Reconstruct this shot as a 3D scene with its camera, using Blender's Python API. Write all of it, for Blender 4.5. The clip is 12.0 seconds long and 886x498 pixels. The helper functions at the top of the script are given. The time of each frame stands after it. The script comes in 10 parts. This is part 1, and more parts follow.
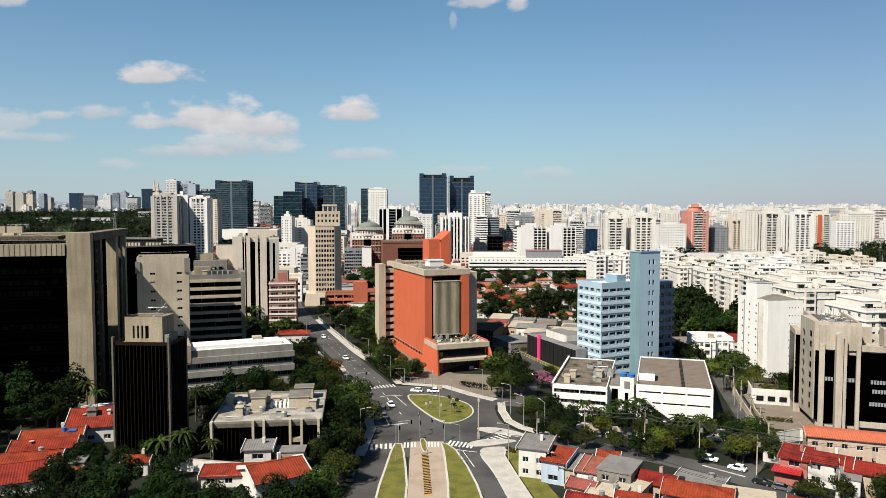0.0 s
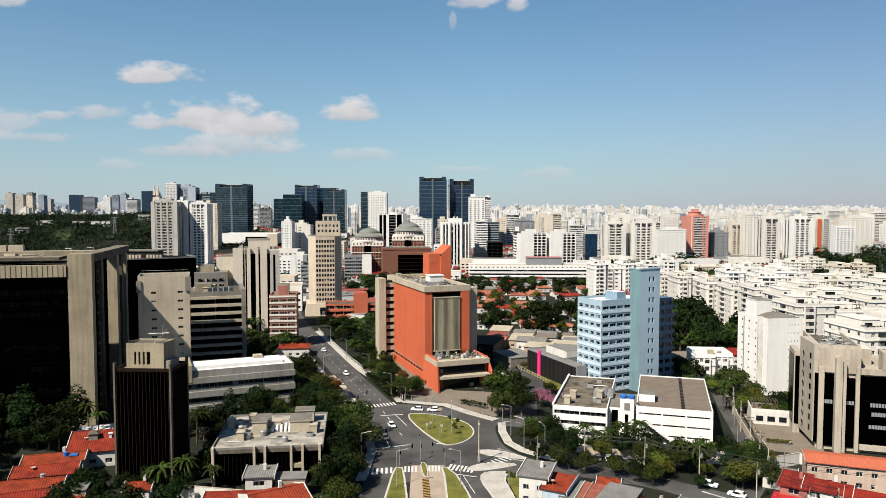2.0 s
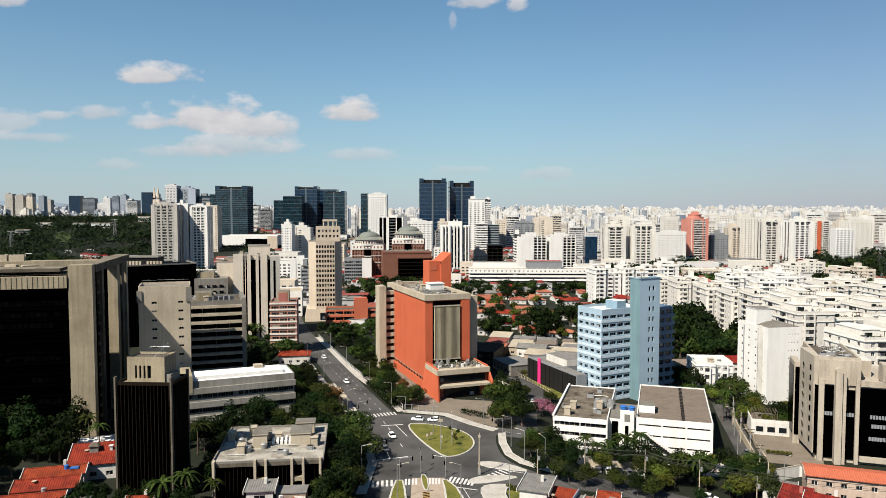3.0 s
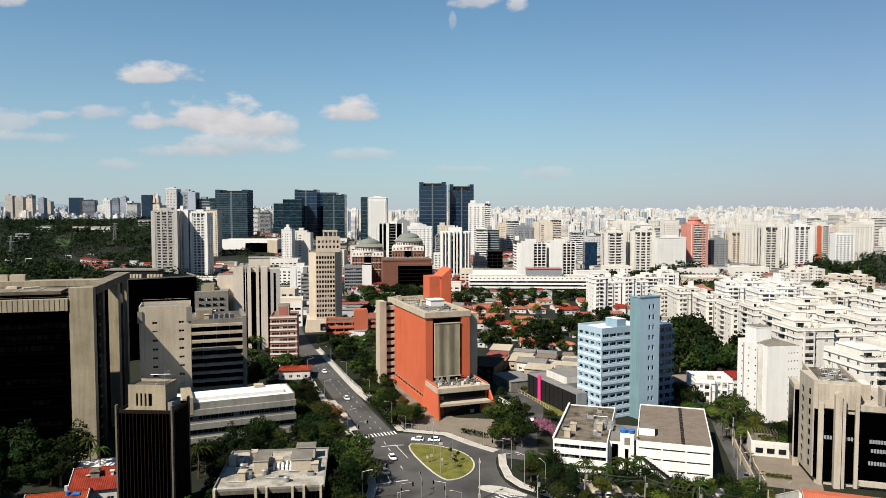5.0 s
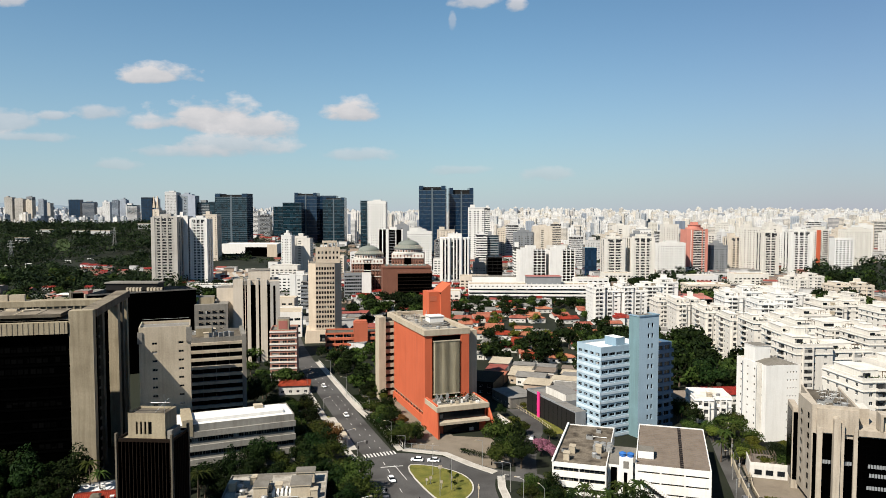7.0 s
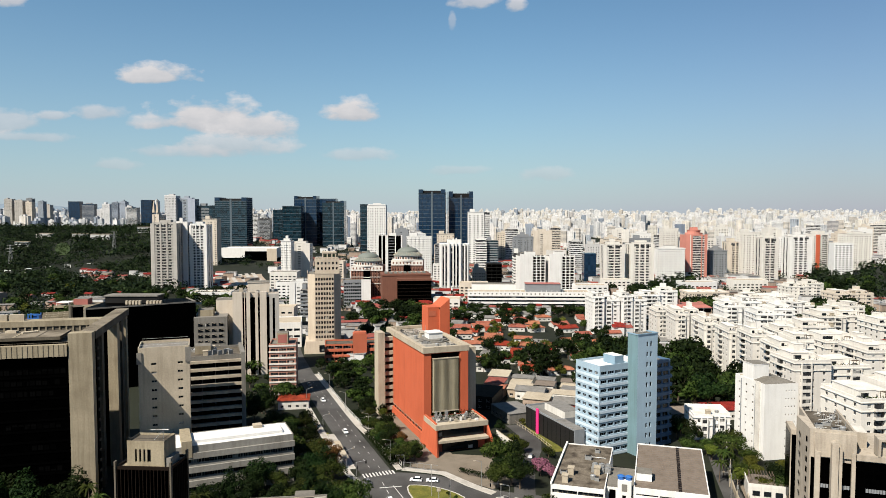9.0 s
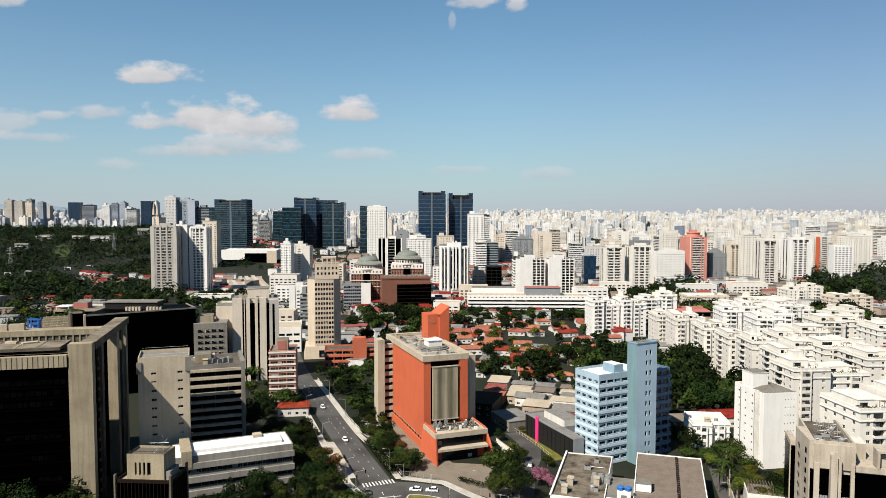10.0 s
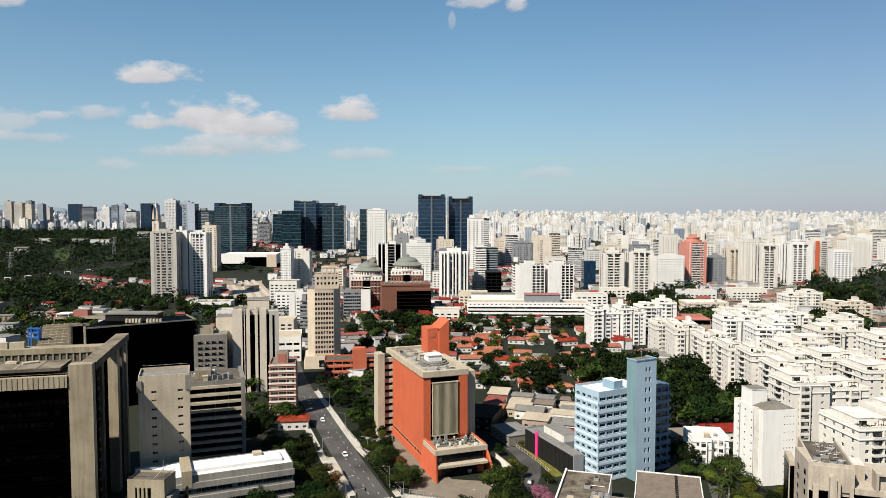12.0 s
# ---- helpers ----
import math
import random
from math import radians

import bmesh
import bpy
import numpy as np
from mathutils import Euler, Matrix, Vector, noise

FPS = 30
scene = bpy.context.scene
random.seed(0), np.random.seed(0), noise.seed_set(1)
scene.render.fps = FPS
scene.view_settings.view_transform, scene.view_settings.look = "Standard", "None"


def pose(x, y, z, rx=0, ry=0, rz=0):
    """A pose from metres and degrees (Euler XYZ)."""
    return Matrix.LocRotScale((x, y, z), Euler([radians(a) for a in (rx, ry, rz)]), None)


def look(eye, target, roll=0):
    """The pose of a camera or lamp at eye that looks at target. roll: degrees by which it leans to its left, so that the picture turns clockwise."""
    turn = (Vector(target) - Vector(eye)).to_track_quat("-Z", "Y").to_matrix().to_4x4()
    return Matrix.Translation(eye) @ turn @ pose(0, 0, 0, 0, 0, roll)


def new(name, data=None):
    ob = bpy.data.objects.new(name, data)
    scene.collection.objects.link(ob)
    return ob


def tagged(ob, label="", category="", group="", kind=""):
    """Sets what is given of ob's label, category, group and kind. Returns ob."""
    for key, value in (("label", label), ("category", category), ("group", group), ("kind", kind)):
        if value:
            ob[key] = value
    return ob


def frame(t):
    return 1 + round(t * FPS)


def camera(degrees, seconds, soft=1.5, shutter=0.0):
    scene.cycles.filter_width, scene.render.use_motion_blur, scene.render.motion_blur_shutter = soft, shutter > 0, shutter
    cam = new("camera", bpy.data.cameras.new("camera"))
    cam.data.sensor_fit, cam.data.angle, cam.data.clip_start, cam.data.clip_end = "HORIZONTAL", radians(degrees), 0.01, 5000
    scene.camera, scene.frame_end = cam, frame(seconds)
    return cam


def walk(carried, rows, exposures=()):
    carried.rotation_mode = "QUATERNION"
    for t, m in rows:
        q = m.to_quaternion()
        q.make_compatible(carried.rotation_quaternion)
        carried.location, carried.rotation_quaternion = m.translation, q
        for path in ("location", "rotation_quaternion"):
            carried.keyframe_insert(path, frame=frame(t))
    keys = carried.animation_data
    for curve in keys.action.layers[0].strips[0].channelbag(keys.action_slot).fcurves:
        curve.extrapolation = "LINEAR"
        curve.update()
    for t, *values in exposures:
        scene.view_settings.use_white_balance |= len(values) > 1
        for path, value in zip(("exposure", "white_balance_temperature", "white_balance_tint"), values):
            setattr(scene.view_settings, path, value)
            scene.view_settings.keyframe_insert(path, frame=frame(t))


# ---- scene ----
# Camera: a drone that climbs straight up and looks a little below the horizon.
cam = camera(64.0, 12.0, soft=0.55)
PITCH = -3.147
ROWS = [
    (0.0, 0.0, 0.0, 62.0), (0.5, -0.02, -0.05, 63.6), (1.0, -0.06, -0.1, 65.24), (1.5, -0.13, -0.13, 66.89),
    (2.0, -0.2, -0.15, 68.56), (2.5, -0.27, -0.17, 70.27), (3.0, -0.33, -0.17, 72.0), (5.0, -0.48, -0.18, 79.01),
    (5.5, -0.48, -0.18, 80.78), (6.0, -0.45, -0.17, 82.57), (6.5, -0.39, -0.17, 84.37), (7.0, -0.31, -0.16, 86.15),
    (9.0, 0.02, -0.15, 93.16), (9.5, 0.09, -0.16, 94.86), (10.0, 0.13, -0.17, 96.52), (10.5, 0.14, -0.18, 98.15),
    (11.0, 0.15, -0.19, 99.77), (11.5, 0.14, -0.2, 101.38), (12.0, 0.14, -0.21, 103.0),
]
walk(cam, [(t, pose(x, y, z, 90 + PITCH, 0, -0.0076 * t)) for t, x, y, z in ROWS])

# ---- light: clear afternoon sky, sun behind the camera on its left ----
SUN = Vector((-0.68, -0.735, 1.1)).normalized()
EXPOSURE = 1.04
scene.view_settings.exposure = EXPOSURE
world = bpy.data.worlds.new("sky")
scene.world = world
world.use_nodes = True


def build_sky():
    nt = world.node_tree
    nt.nodes.clear()
    N, L = nt.nodes.new, nt.links.new
    sky = N("ShaderNodeTexSky")
    sky.sky_type = "NISHITA"
    sky.sun_disc = False
    sky.sun_elevation = math.asin(SUN.z)
    sky.sun_rotation = math.atan2(SUN.x, SUN.y)
    sky.altitude = 700
    sky.air_density, sky.dust_density, sky.ozone_density = 1.1, 0.1, 1.6
    tc = N("ShaderNodeTexCoord")
    sep = N("ShaderNodeSeparateXYZ")
    L(tc.outputs["Generated"], sep.inputs[0])

    def op(kind, a, b=None, clamp=False):
        n = N("ShaderNodeMath")
        n.operation, n.use_clamp = kind, clamp
        for i, v in enumerate((a, b)):
            if v is None:
                continue
            if isinstance(v, (int, float)):
                n.inputs[i].default_value = v
            else:
                L(v, n.inputs[i])
        return n.outputs[0]

    # tangent-plane direction: how far right and how far up for one unit ahead (+y)
    ahead = op("MAXIMUM", sep.outputs["Y"], 0.05)
    right = op("DIVIDE", sep.outputs["X"], ahead)
    up = op("DIVIDE", sep.outputs["Z"], ahead)
    comb = N("ShaderNodeCombineXYZ")
    L(right, comb.inputs[0])
    L(op("MULTIPLY", up, 1.9), comb.inputs[1])
    noise_a = N("ShaderNodeTexNoise")
    noise_a.inputs["Scale"].default_value, noise_a.inputs["Detail"].default_value = 20.0, 7.0
    noise_a.inputs["Roughness"].default_value = 0.55
    L(comb.outputs[0], noise_a.inputs["Vector"])
    fluff = op("SUBTRACT", noise_a.outputs[0], 0.5)

    def blend(kind, fac, c1, c2):
        n = N("ShaderNodeMixRGB")
        n.blend_type = kind
        for i, v in enumerate((fac, c1, c2)):
            if isinstance(v, (int, float)):
                n.inputs[i].default_value = v
            elif isinstance(v, tuple):
                n.inputs[i].default_value = v
            else:
                L(v, n.inputs[i])
        return n.outputs[0]

    # clear sky, whitened by thin haze towards the horizon
    haze = op("POWER", op("SUBTRACT", 1.0, op("MINIMUM", op("MAXIMUM", sep.outputs["Z"], 0.0), 1.0)), HAZE_POWER)
    colour = blend("MULTIPLY", 1.0, sky.outputs[0], SKY_TINT)
    colour = blend("MIX", op("MULTIPLY", haze, HAZE_GAIN), colour, HAZE_COLOUR)
    away = op("MULTIPLY", op("SUBTRACT", right, 0.06), 2.0, True)
    colour = blend("MULTIPLY", op("MULTIPLY", away, AWAY_GAIN), colour, AWAY_TINT)
    for cx, cy, rx, ry, gain, flat in CLOUDS:
        cy -= 0.006
        # a heap of cloud: centre and half sizes in the tangent plane; its underside is flat and greyer
        dx = op("DIVIDE", op("SUBTRACT", right, cx), rx)
        dy0 = op("SUBTRACT", up, cy)
        dy = op("DIVIDE", op("ADD", op("MAXIMUM", dy0, 0.0), op("MULTIPLY", op("MINIMUM", dy0, 0.0), flat)), ry)
        r2 = op("ADD", op("MULTIPLY", dx, dx), op("MULTIPLY", dy, dy))
        body = op("SUBTRACT", 1.0, op("SQRT", r2))
        edge = op("ADD", op("MULTIPLY", body, 1.1), op("MULTIPLY", fluff, 2.2))
        mask = op("MULTIPLY", op("MULTIPLY", edge, 2.0, True), gain, True)
        tone = op("ADD", op("MULTIPLY", dy, 0.45), op("ADD", op("MULTIPLY", fluff, 1.2), 0.45), True)
        colour = blend("MIX", mask, colour, blend("MIX", tone, CLOUD_SHADE, CLOUD_LIGHT))
    bg = N("ShaderNodeBackground")
    bg.inputs["Strength"].default_value = SKY_STRENGTH
    L(colour, bg.inputs["Color"])
    out = N("ShaderNodeOutputWorld")
    L(bg.outputs[0], out.inputs["Surface"])


SKY_STRENGTH = 0.05
SKY_TINT = (0.61, 0.945, 1.03, 1)
HAZE_POWER, HAZE_GAIN, HAZE_COLOUR = 6.5, 0.85, (4.4, 4.88, 5.75, 1)
# the side of the sky turned from the sun is deeper and more violet
AWAY_GAIN, AWAY_TINT = 0.85, (0.92, 0.82, 0.86, 1)
CLOUD_SHADE, CLOUD_LIGHT = (4.65, 4.9, 5.3, 1), (7.6, 7.35, 7.35, 1)
CLOUDS = [
    (-0.402, 0.190, 0.058, 0.024, 1.0, 3.0),
    (-0.322, 0.130, 0.088, 0.036, 1.0, 2.2),
    (-0.395, 0.128, 0.05, 0.014, 0.6, 2.0),
    (-0.262, 0.120, 0.07, 0.026, 0.95, 1.6),
    (-0.300, 0.096, 0.10, 0.020, 0.65, 1.2),
    (-0.124, 0.139, 0.046, 0.026, 1.0, 2.4),
    (-0.120, 0.083, 0.055, 0.012, 0.45, 1.2),
    (-0.48, 0.142, 0.04, 0.014, 0.6, 1.2),
    (-0.61, 0.130, 0.06, 0.022, 0.55, 1.2),
    (-0.545, 0.137, 0.03, 0.010, 0.6, 1.4),
    (-0.58, 0.108, 0.06, 0.010, 0.45, 1.4),
    (-0.36, 0.088, 0.09, 0.012, 0.4, 1.2),
    (-0.46, 0.07, 0.04, 0.010, 0.35, 1.2),
    (0.046, 0.295, 0.040, 0.018, 0.75, 1.4),
    (0.014, 0.270, 0.006, 0.014, 0.35, 1.0),
    (0.102, 0.290, 0.018, 0.012, 0.8, 1.0),
    (-0.61, 0.297, 0.04, 0.012, 0.8, 1.0),
    (0.148, 0.057, 0.04, 0.012, 0.35, 1.0),
    (0.02, 0.062, 0.05, 0.008, 0.3, 1.0),
]
build_sky()
lamp = bpy.data.lights.new("sun", "SUN")
lamp.energy, lamp.angle, lamp.color = 5.0, radians(0.5), (1.0, 0.93, 0.82)
new("sun", lamp).matrix_world = look(SUN * 400, (0, 0, 0))


# ---- materials ----
def nodes_of(name):
    m = bpy.data.materials.new(name)
    m.use_nodes = True
    nt = m.node_tree
    bsdf = next(n for n in nt.nodes if n.type == "BSDF_PRINCIPLED")
    return m, nt, bsdf


def surface(name, col, rough=0.8, stain=0.25, grain=0.12, streak=0.0, bump=0.15, vary=0.0, island=0.0,
            big=0.12, small=2.5, metal=0.0, dark=(0.45, 0.42, 0.38), specular=0.2):
    """A worn surface: base colour with large stains, fine grain, rain streaks and relief, at real size."""
    m, nt, bsdf = nodes_of(name)
    N, L = nt.nodes.new, nt.links.new
    geo = N("ShaderNodeNewGeometry")

    def noise_at(scale, detail, stretch=None):
        n = N("ShaderNodeTexNoise")
        n.inputs["Scale"].default_value, n.inputs["Detail"].default_value = scale, detail
        if stretch:
            v = N("ShaderNodeVectorMath")
            v.operation = "MULTIPLY"
            L(geo.outputs["Position"], v.inputs[0])
            v.inputs[1].default_value = stretch
            L(v.outputs[0], n.inputs["Vector"])
        else:
            L(geo.outputs["Position"], n.inputs["Vector"])
        return n.outputs[0]

    def ramp(src, lo, hi, a, b):
        r = N("ShaderNodeMapRange")
        L(src, r.inputs[0])
        r.inputs[1].default_value, r.inputs[2].default_value = lo, hi
        r.inputs[3].default_value, r.inputs[4].default_value = a, b
        return r.outputs[0]

    def mix(kind, fac, c1, c2):
        n = N("ShaderNodeMixRGB")
        n.blend_type = kind
        for i, v in enumerate((fac, c1, c2)):
            if isinstance(v, (int, float)):
                n.inputs[i].default_value = v
            elif isinstance(v, tuple):
                n.inputs[i].default_value = (*v, 1)
            else:
                L(v, n.inputs[i])
        return n.outputs[0]

    c = col
    fine = noise_at(small, 5)
    if stain:
        c = mix("MULTIPLY", ramp(noise_at(big, 6), 0.42, 0.72, 0.0, stain), c, dark)
    if streak:
        c = mix("MULTIPLY", ramp(noise_at(1.0, 4, (0.9, 0.9, 0.06)), 0.45, 0.75, 0.0, streak), c, dark)
    if grain:
        g = ramp(fine, 0.3, 0.7, 1 - grain, 1 + grain)
        v = N("ShaderNodeHueSaturation")
        L(g, v.inputs["Value"])
        if isinstance(c, tuple):
            v.inputs["Color"].default_value = (*c, 1)
        else:
            L(c, v.inputs["Color"])
        c = v.outputs[0]
    for amount, src in ((vary, "o"), (island, "i")):
        if amount:
            v = N("ShaderNodeHueSaturation")
            out = N("ShaderNodeObjectInfo").outputs["Random"] if src == "o" else geo.outputs["Random Per Island"]
            L(ramp(out, 0, 1, 1 - amount, 1 + amount * 0.6), v.inputs["Value"])
            L(ramp(out, 0, 1, 0.5 - amount * 0.06, 0.5 + amount * 0.06), v.inputs["Hue"])
            L(c, v.inputs["Color"]) if not isinstance(c, tuple) else None
            if isinstance(c, tuple):
                v.inputs["Color"].default_value = (*c, 1)
            c = v.outputs[0]
    if isinstance(c, tuple):
        bsdf.inputs["Base Color"].default_value = (*c, 1)
    else:
        L(c, bsdf.inputs["Base Color"])
    L(ramp(fine, 0.3, 0.7, max(0.02, rough - 0.1), min(1, rough + 0.1)), bsdf.inputs["Roughness"])
    bsdf.inputs["Metallic"].default_value = metal
    bsdf.inputs["Specular IOR Level"].default_value = specular
    if bump:
        b = N("ShaderNodeBump")
        b.inputs["Strength"].default_value, b.inputs["Distance"].default_value = bump, 0.05
        L(fine, b.inputs["Height"])
        L(b.outputs[0], bsdf.inputs["Normal"])
    return m


def glazing(name, col, rough=0.06, vary=0.5, specular=0.28, blinds=0.0, cell=(1.7, 1.7, 1.55)):
    """Window glass before dark rooms; some panes show pale blinds."""
    m, nt, bsdf = nodes_of(name)
    N, L = nt.nodes.new, nt.links.new
    geo = N("ShaderNodeNewGeometry")
    wob = N("ShaderNodeTexNoise")
    wob.inputs["Scale"].default_value, wob.inputs["Detail"].default_value = 0.5, 2
    L(geo.outputs["Position"], wob.inputs["Vector"])
    pick = N("ShaderNodeTexWhiteNoise")
    snap = N("ShaderNodeVectorMath")
    snap.operation = "SNAP"
    L(geo.outputs["Position"], snap.inputs[0])
    snap.inputs[1].default_value = cell
    L(snap.outputs[0], pick.inputs[0])
    r = N("ShaderNodeMapRange")
    L(pick.outputs[0], r.inputs[0])
    r.inputs[1].default_value, r.inputs[2].default_value = 1 - blinds - 0.02, 1.0
    r.inputs[3].default_value, r.inputs[4].default_value = 0.0, 0.8 if blinds else 0.0
    mx = N("ShaderNodeMixRGB")
    L(r.outputs[0], mx.inputs[0])
    v = N("ShaderNodeHueSaturation")
    v.inputs["Color"].default_value = (*col, 1)
    r2 = N("ShaderNodeMapRange")
    L(pick.outputs[0], r2.inputs[0])
    r2.inputs[3].default_value, r2.inputs[4].default_value = 1 - vary, 1 + vary
    L(r2.outputs[0], v.inputs["Value"])
    L(v.outputs[0], mx.inputs[1])
    mx.inputs[2].default_value = (0.42, 0.41, 0.38, 1)
    L(mx.outputs[0], bsdf.inputs["Base Color"])
    bsdf.inputs["Roughness"].default_value = rough
    bsdf.inputs["Specular IOR Level"].default_value = specular
    b = N("ShaderNodeBump")
    b.inputs["Strength"].default_value, b.inputs["Distance"].default_value = 0.08, 0.05
    L(wob.outputs[0], b.inputs["Height"])
    L(b.outputs[0], bsdf.inputs["Normal"])
    return m


def leafage(name, col, second, through_light=0.25):
    """Leaves: every leaf clump has its own tone, each tree its own hue."""
    m, nt, bsdf = nodes_of(name)
    N, L = nt.nodes.new, nt.links.new
    geo, info = N("ShaderNodeNewGeometry"), N("ShaderNodeObjectInfo")
    mx = N("ShaderNodeMixRGB")
    L(geo.outputs["Random Per Island"], mx.inputs[0])
    mx.inputs[1].default_value, mx.inputs[2].default_value = (*col, 1), (*second, 1)
    h = N("ShaderNodeHueSaturation")
    r = N("ShaderNodeMapRange")
    L(info.outputs["Random"], r.inputs[0])
    r.inputs[3].default_value, r.inputs[4].default_value = 0.475, 0.525
    L(r.outputs[0], h.inputs["Hue"])
    r2 = N("ShaderNodeMapRange")
    L(info.outputs["Random"], r2.inputs[0])
    r2.inputs[3].default_value, r2.inputs[4].default_value = 0.65, 1.25
    patch = N("ShaderNodeTexNoise")
    patch.inputs["Scale"].default_value, patch.inputs["Detail"].default_value = 0.025, 4
    L(geo.outputs["Position"], patch.inputs["Vector"])
    r3 = N("ShaderNodeMapRange")
    L(patch.outputs[0], r3.inputs[0])
    r3.inputs[1].default_value, r3.inputs[2].default_value = 0.3, 0.7
    r3.inputs[3].default_value, r3.inputs[4].default_value = 0.55, 1.5
    times = N("ShaderNodeMath")
    times.operation = "MULTIPLY"
    L(r2.outputs[0], times.inputs[0])
    L(r3.outputs[0], times.inputs[1])
    L(times.outputs[0], h.inputs["Value"])
    L(mx.outputs[0], h.inputs["Color"])
    L(h.outputs[0], bsdf.inputs["Base Color"])
    bsdf.inputs["Roughness"].default_value = 0.6
    bsdf.inputs["Specular IOR Level"].default_value = 0.04
    tr = N("ShaderNodeBsdfTranslucent")
    L(h.outputs[0], tr.inputs["Color"])
    ms = N("ShaderNodeMixShader")
    ms.inputs[0].default_value = through_light
    out = next(n for n in nt.nodes if n.type == "OUTPUT_MATERIAL")
    L(bsdf.outputs[0], ms.inputs[1])
    L(tr.outputs[0], ms.inputs[2])
    L(ms.outputs[0], out.inputs["Surface"])
    return m


def far_facade(name, tones, glass=(0.05, 0.055, 0.062), cover=0.8):
    """Painted walls of distant towers with small windows at real size; every body has its own tone, bay and window form."""
    m, nt, bsdf = nodes_of(name)
    N, L = nt.nodes.new, nt.links.new
    geo = N("ShaderNodeNewGeometry")
    pos, nrm = N("ShaderNodeSeparateXYZ"), N("ShaderNodeSeparateXYZ")
    L(geo.outputs["Position"], pos.inputs[0])
    L(geo.outputs["True Normal"], nrm.inputs[0])

    def op(kind, a, b=0.0, clamp=False):
        n = N("ShaderNodeMath")
        n.operation, n.use_clamp = kind, clamp
        for i, v in enumerate((a, b)):
            if isinstance(v, (int, float)):
                n.inputs[i].default_value = v
            else:
                L(v, n.inputs[i])
        return n.outputs[0]

    own = geo.outputs["Random Per Island"]
    second = op("FRACT", op("MULTIPLY", own, 37.3))
    third = op("FRACT", op("MULTIPLY", own, 113.7))
    side = op("GREATER_THAN", op("ABSOLUTE", nrm.outputs["X"]), 0.5)
    along = op("ADD", op("MULTIPLY", pos.outputs["X"], op("SUBTRACT", 1.0, side)), op("MULTIPLY", pos.outputs["Y"], side))
    bay = op("FRACT", op("ADD", op("DIVIDE", along, op("ADD", 2.8, op("MULTIPLY", second, 3.0))), own))
    storey = op("FRACT", op("DIVIDE", pos.outputs["Z"], op("ADD", 2.9, op("MULTIPLY", third, 0.4))))
    in_bay = op("MAXIMUM", op("LESS_THAN", bay, op("ADD", 0.3, op("MULTIPLY", third, 0.3))), op("GREATER_THAN", second, 0.82))
    in_storey = op("MAXIMUM", op("LESS_THAN", storey, 0.46), op("LESS_THAN", second, 0.16))
    upright = op("LESS_THAN", op("ABSOLUTE", nrm.outputs["Z"]), 0.5)
    hole = op("MULTIPLY", op("MULTIPLY", op("MULTIPLY", in_bay, in_storey), upright), cover)
    tone = N("ShaderNodeValToRGB")
    tone.color_ramp.interpolation = "CONSTANT"
    while len(tone.color_ramp.elements) < len(tones):
        tone.color_ramp.elements.new(1.0)
    for i, c in enumerate(tones):
        tone.color_ramp.elements[i].position = i / len(tones)
        tone.color_ramp.elements[i].color = (*c, 1)
    L(op("FRACT", op("MULTIPLY", own, 71.9)), tone.inputs[0])
    stain = N("ShaderNodeTexNoise")
    stain.inputs["Scale"].default_value, stain.inputs["Detail"].default_value = 0.07, 5
    L(geo.outputs["Position"], stain.inputs["Vector"])
    worn = N("ShaderNodeHueSaturation")
    L(op("ADD", 0.78, op("MULTIPLY", stain.outputs[0], 0.4)), worn.inputs["Value"])
    L(tone.outputs[0], worn.inputs["Color"])
    mx = N("ShaderNodeMixRGB")
    L(hole, mx.inputs[0])
    L(worn.outputs[0], mx.inputs[1])
    mx.inputs[2].default_value = (*glass, 1)
    L(mx.outputs[0], bsdf.inputs["Base Color"])
    bsdf.inputs["Roughness"].default_value = 0.8
    bsdf.inputs["Specular IOR Level"].default_value = 0.15
    return m


# window tone is lifted here, distance haze painted into the glass colour
FACADE_PALE = far_facade("pale_far_facades", [(0.52, 0.51, 0.48), (0.50, 0.47, 0.41), (0.54, 0.53, 0.51), (0.47, 0.43, 0.37), (0.55, 0.53, 0.50), (0.45, 0.45, 0.44), (0.53, 0.49, 0.43), (0.55, 0.54, 0.52)], (0.12, 0.125, 0.13), 0.72)
FACADE_COOL = far_facade("cool_far_facades", [(0.30, 0.33, 0.36), (0.40, 0.41, 0.41), (0.22, 0.25, 0.29), (0.36, 0.34, 0.32), (0.15, 0.18, 0.23), (0.42, 0.42, 0.41)], (0.09, 0.10, 0.115))
CONCRETE = surface("weathered_concrete", (0.25, 0.212, 0.147), 0.9, 0.45, 0.12, 0.5, 0.3)
CONCRETE_GREY = surface("grey_concrete", (0.1566, 0.1462, 0.1288), 0.9, 0.4, 0.12, 0.4, 0.3)
CONCRETE_LIGHT = surface("light_concrete", (0.335, 0.288, 0.218), 0.9, 0.35, 0.1, 0.35, 0.3)
ROOF_GREY = surface("roof_membrane", (0.1305, 0.1201, 0.1027), 0.9, 0.6, 0.2, 0, 0.3, big=0.25)
ROOF_BROWN = surface("brown_metal_roof", (0.1348, 0.1087, 0.087), 0.7, 0.35, 0.1, 0, 0.2, big=0.3)
ROOF_DIRTY = surface("mossy_flat_roof", (0.085, 0.072, 0.055), 0.95, 0.95, 0.25, 0, 0.4, big=0.3)
ORANGE = surface("orange_painted_render", (0.37, 0.083, 0.037), 0.75, 0.18, 0.06, 0.22, 0.12)
ORANGE_DULL = surface("orange_brick_render", (0.34, 0.092, 0.048), 0.8, 0.25, 0.1, 0.25, 0.15)
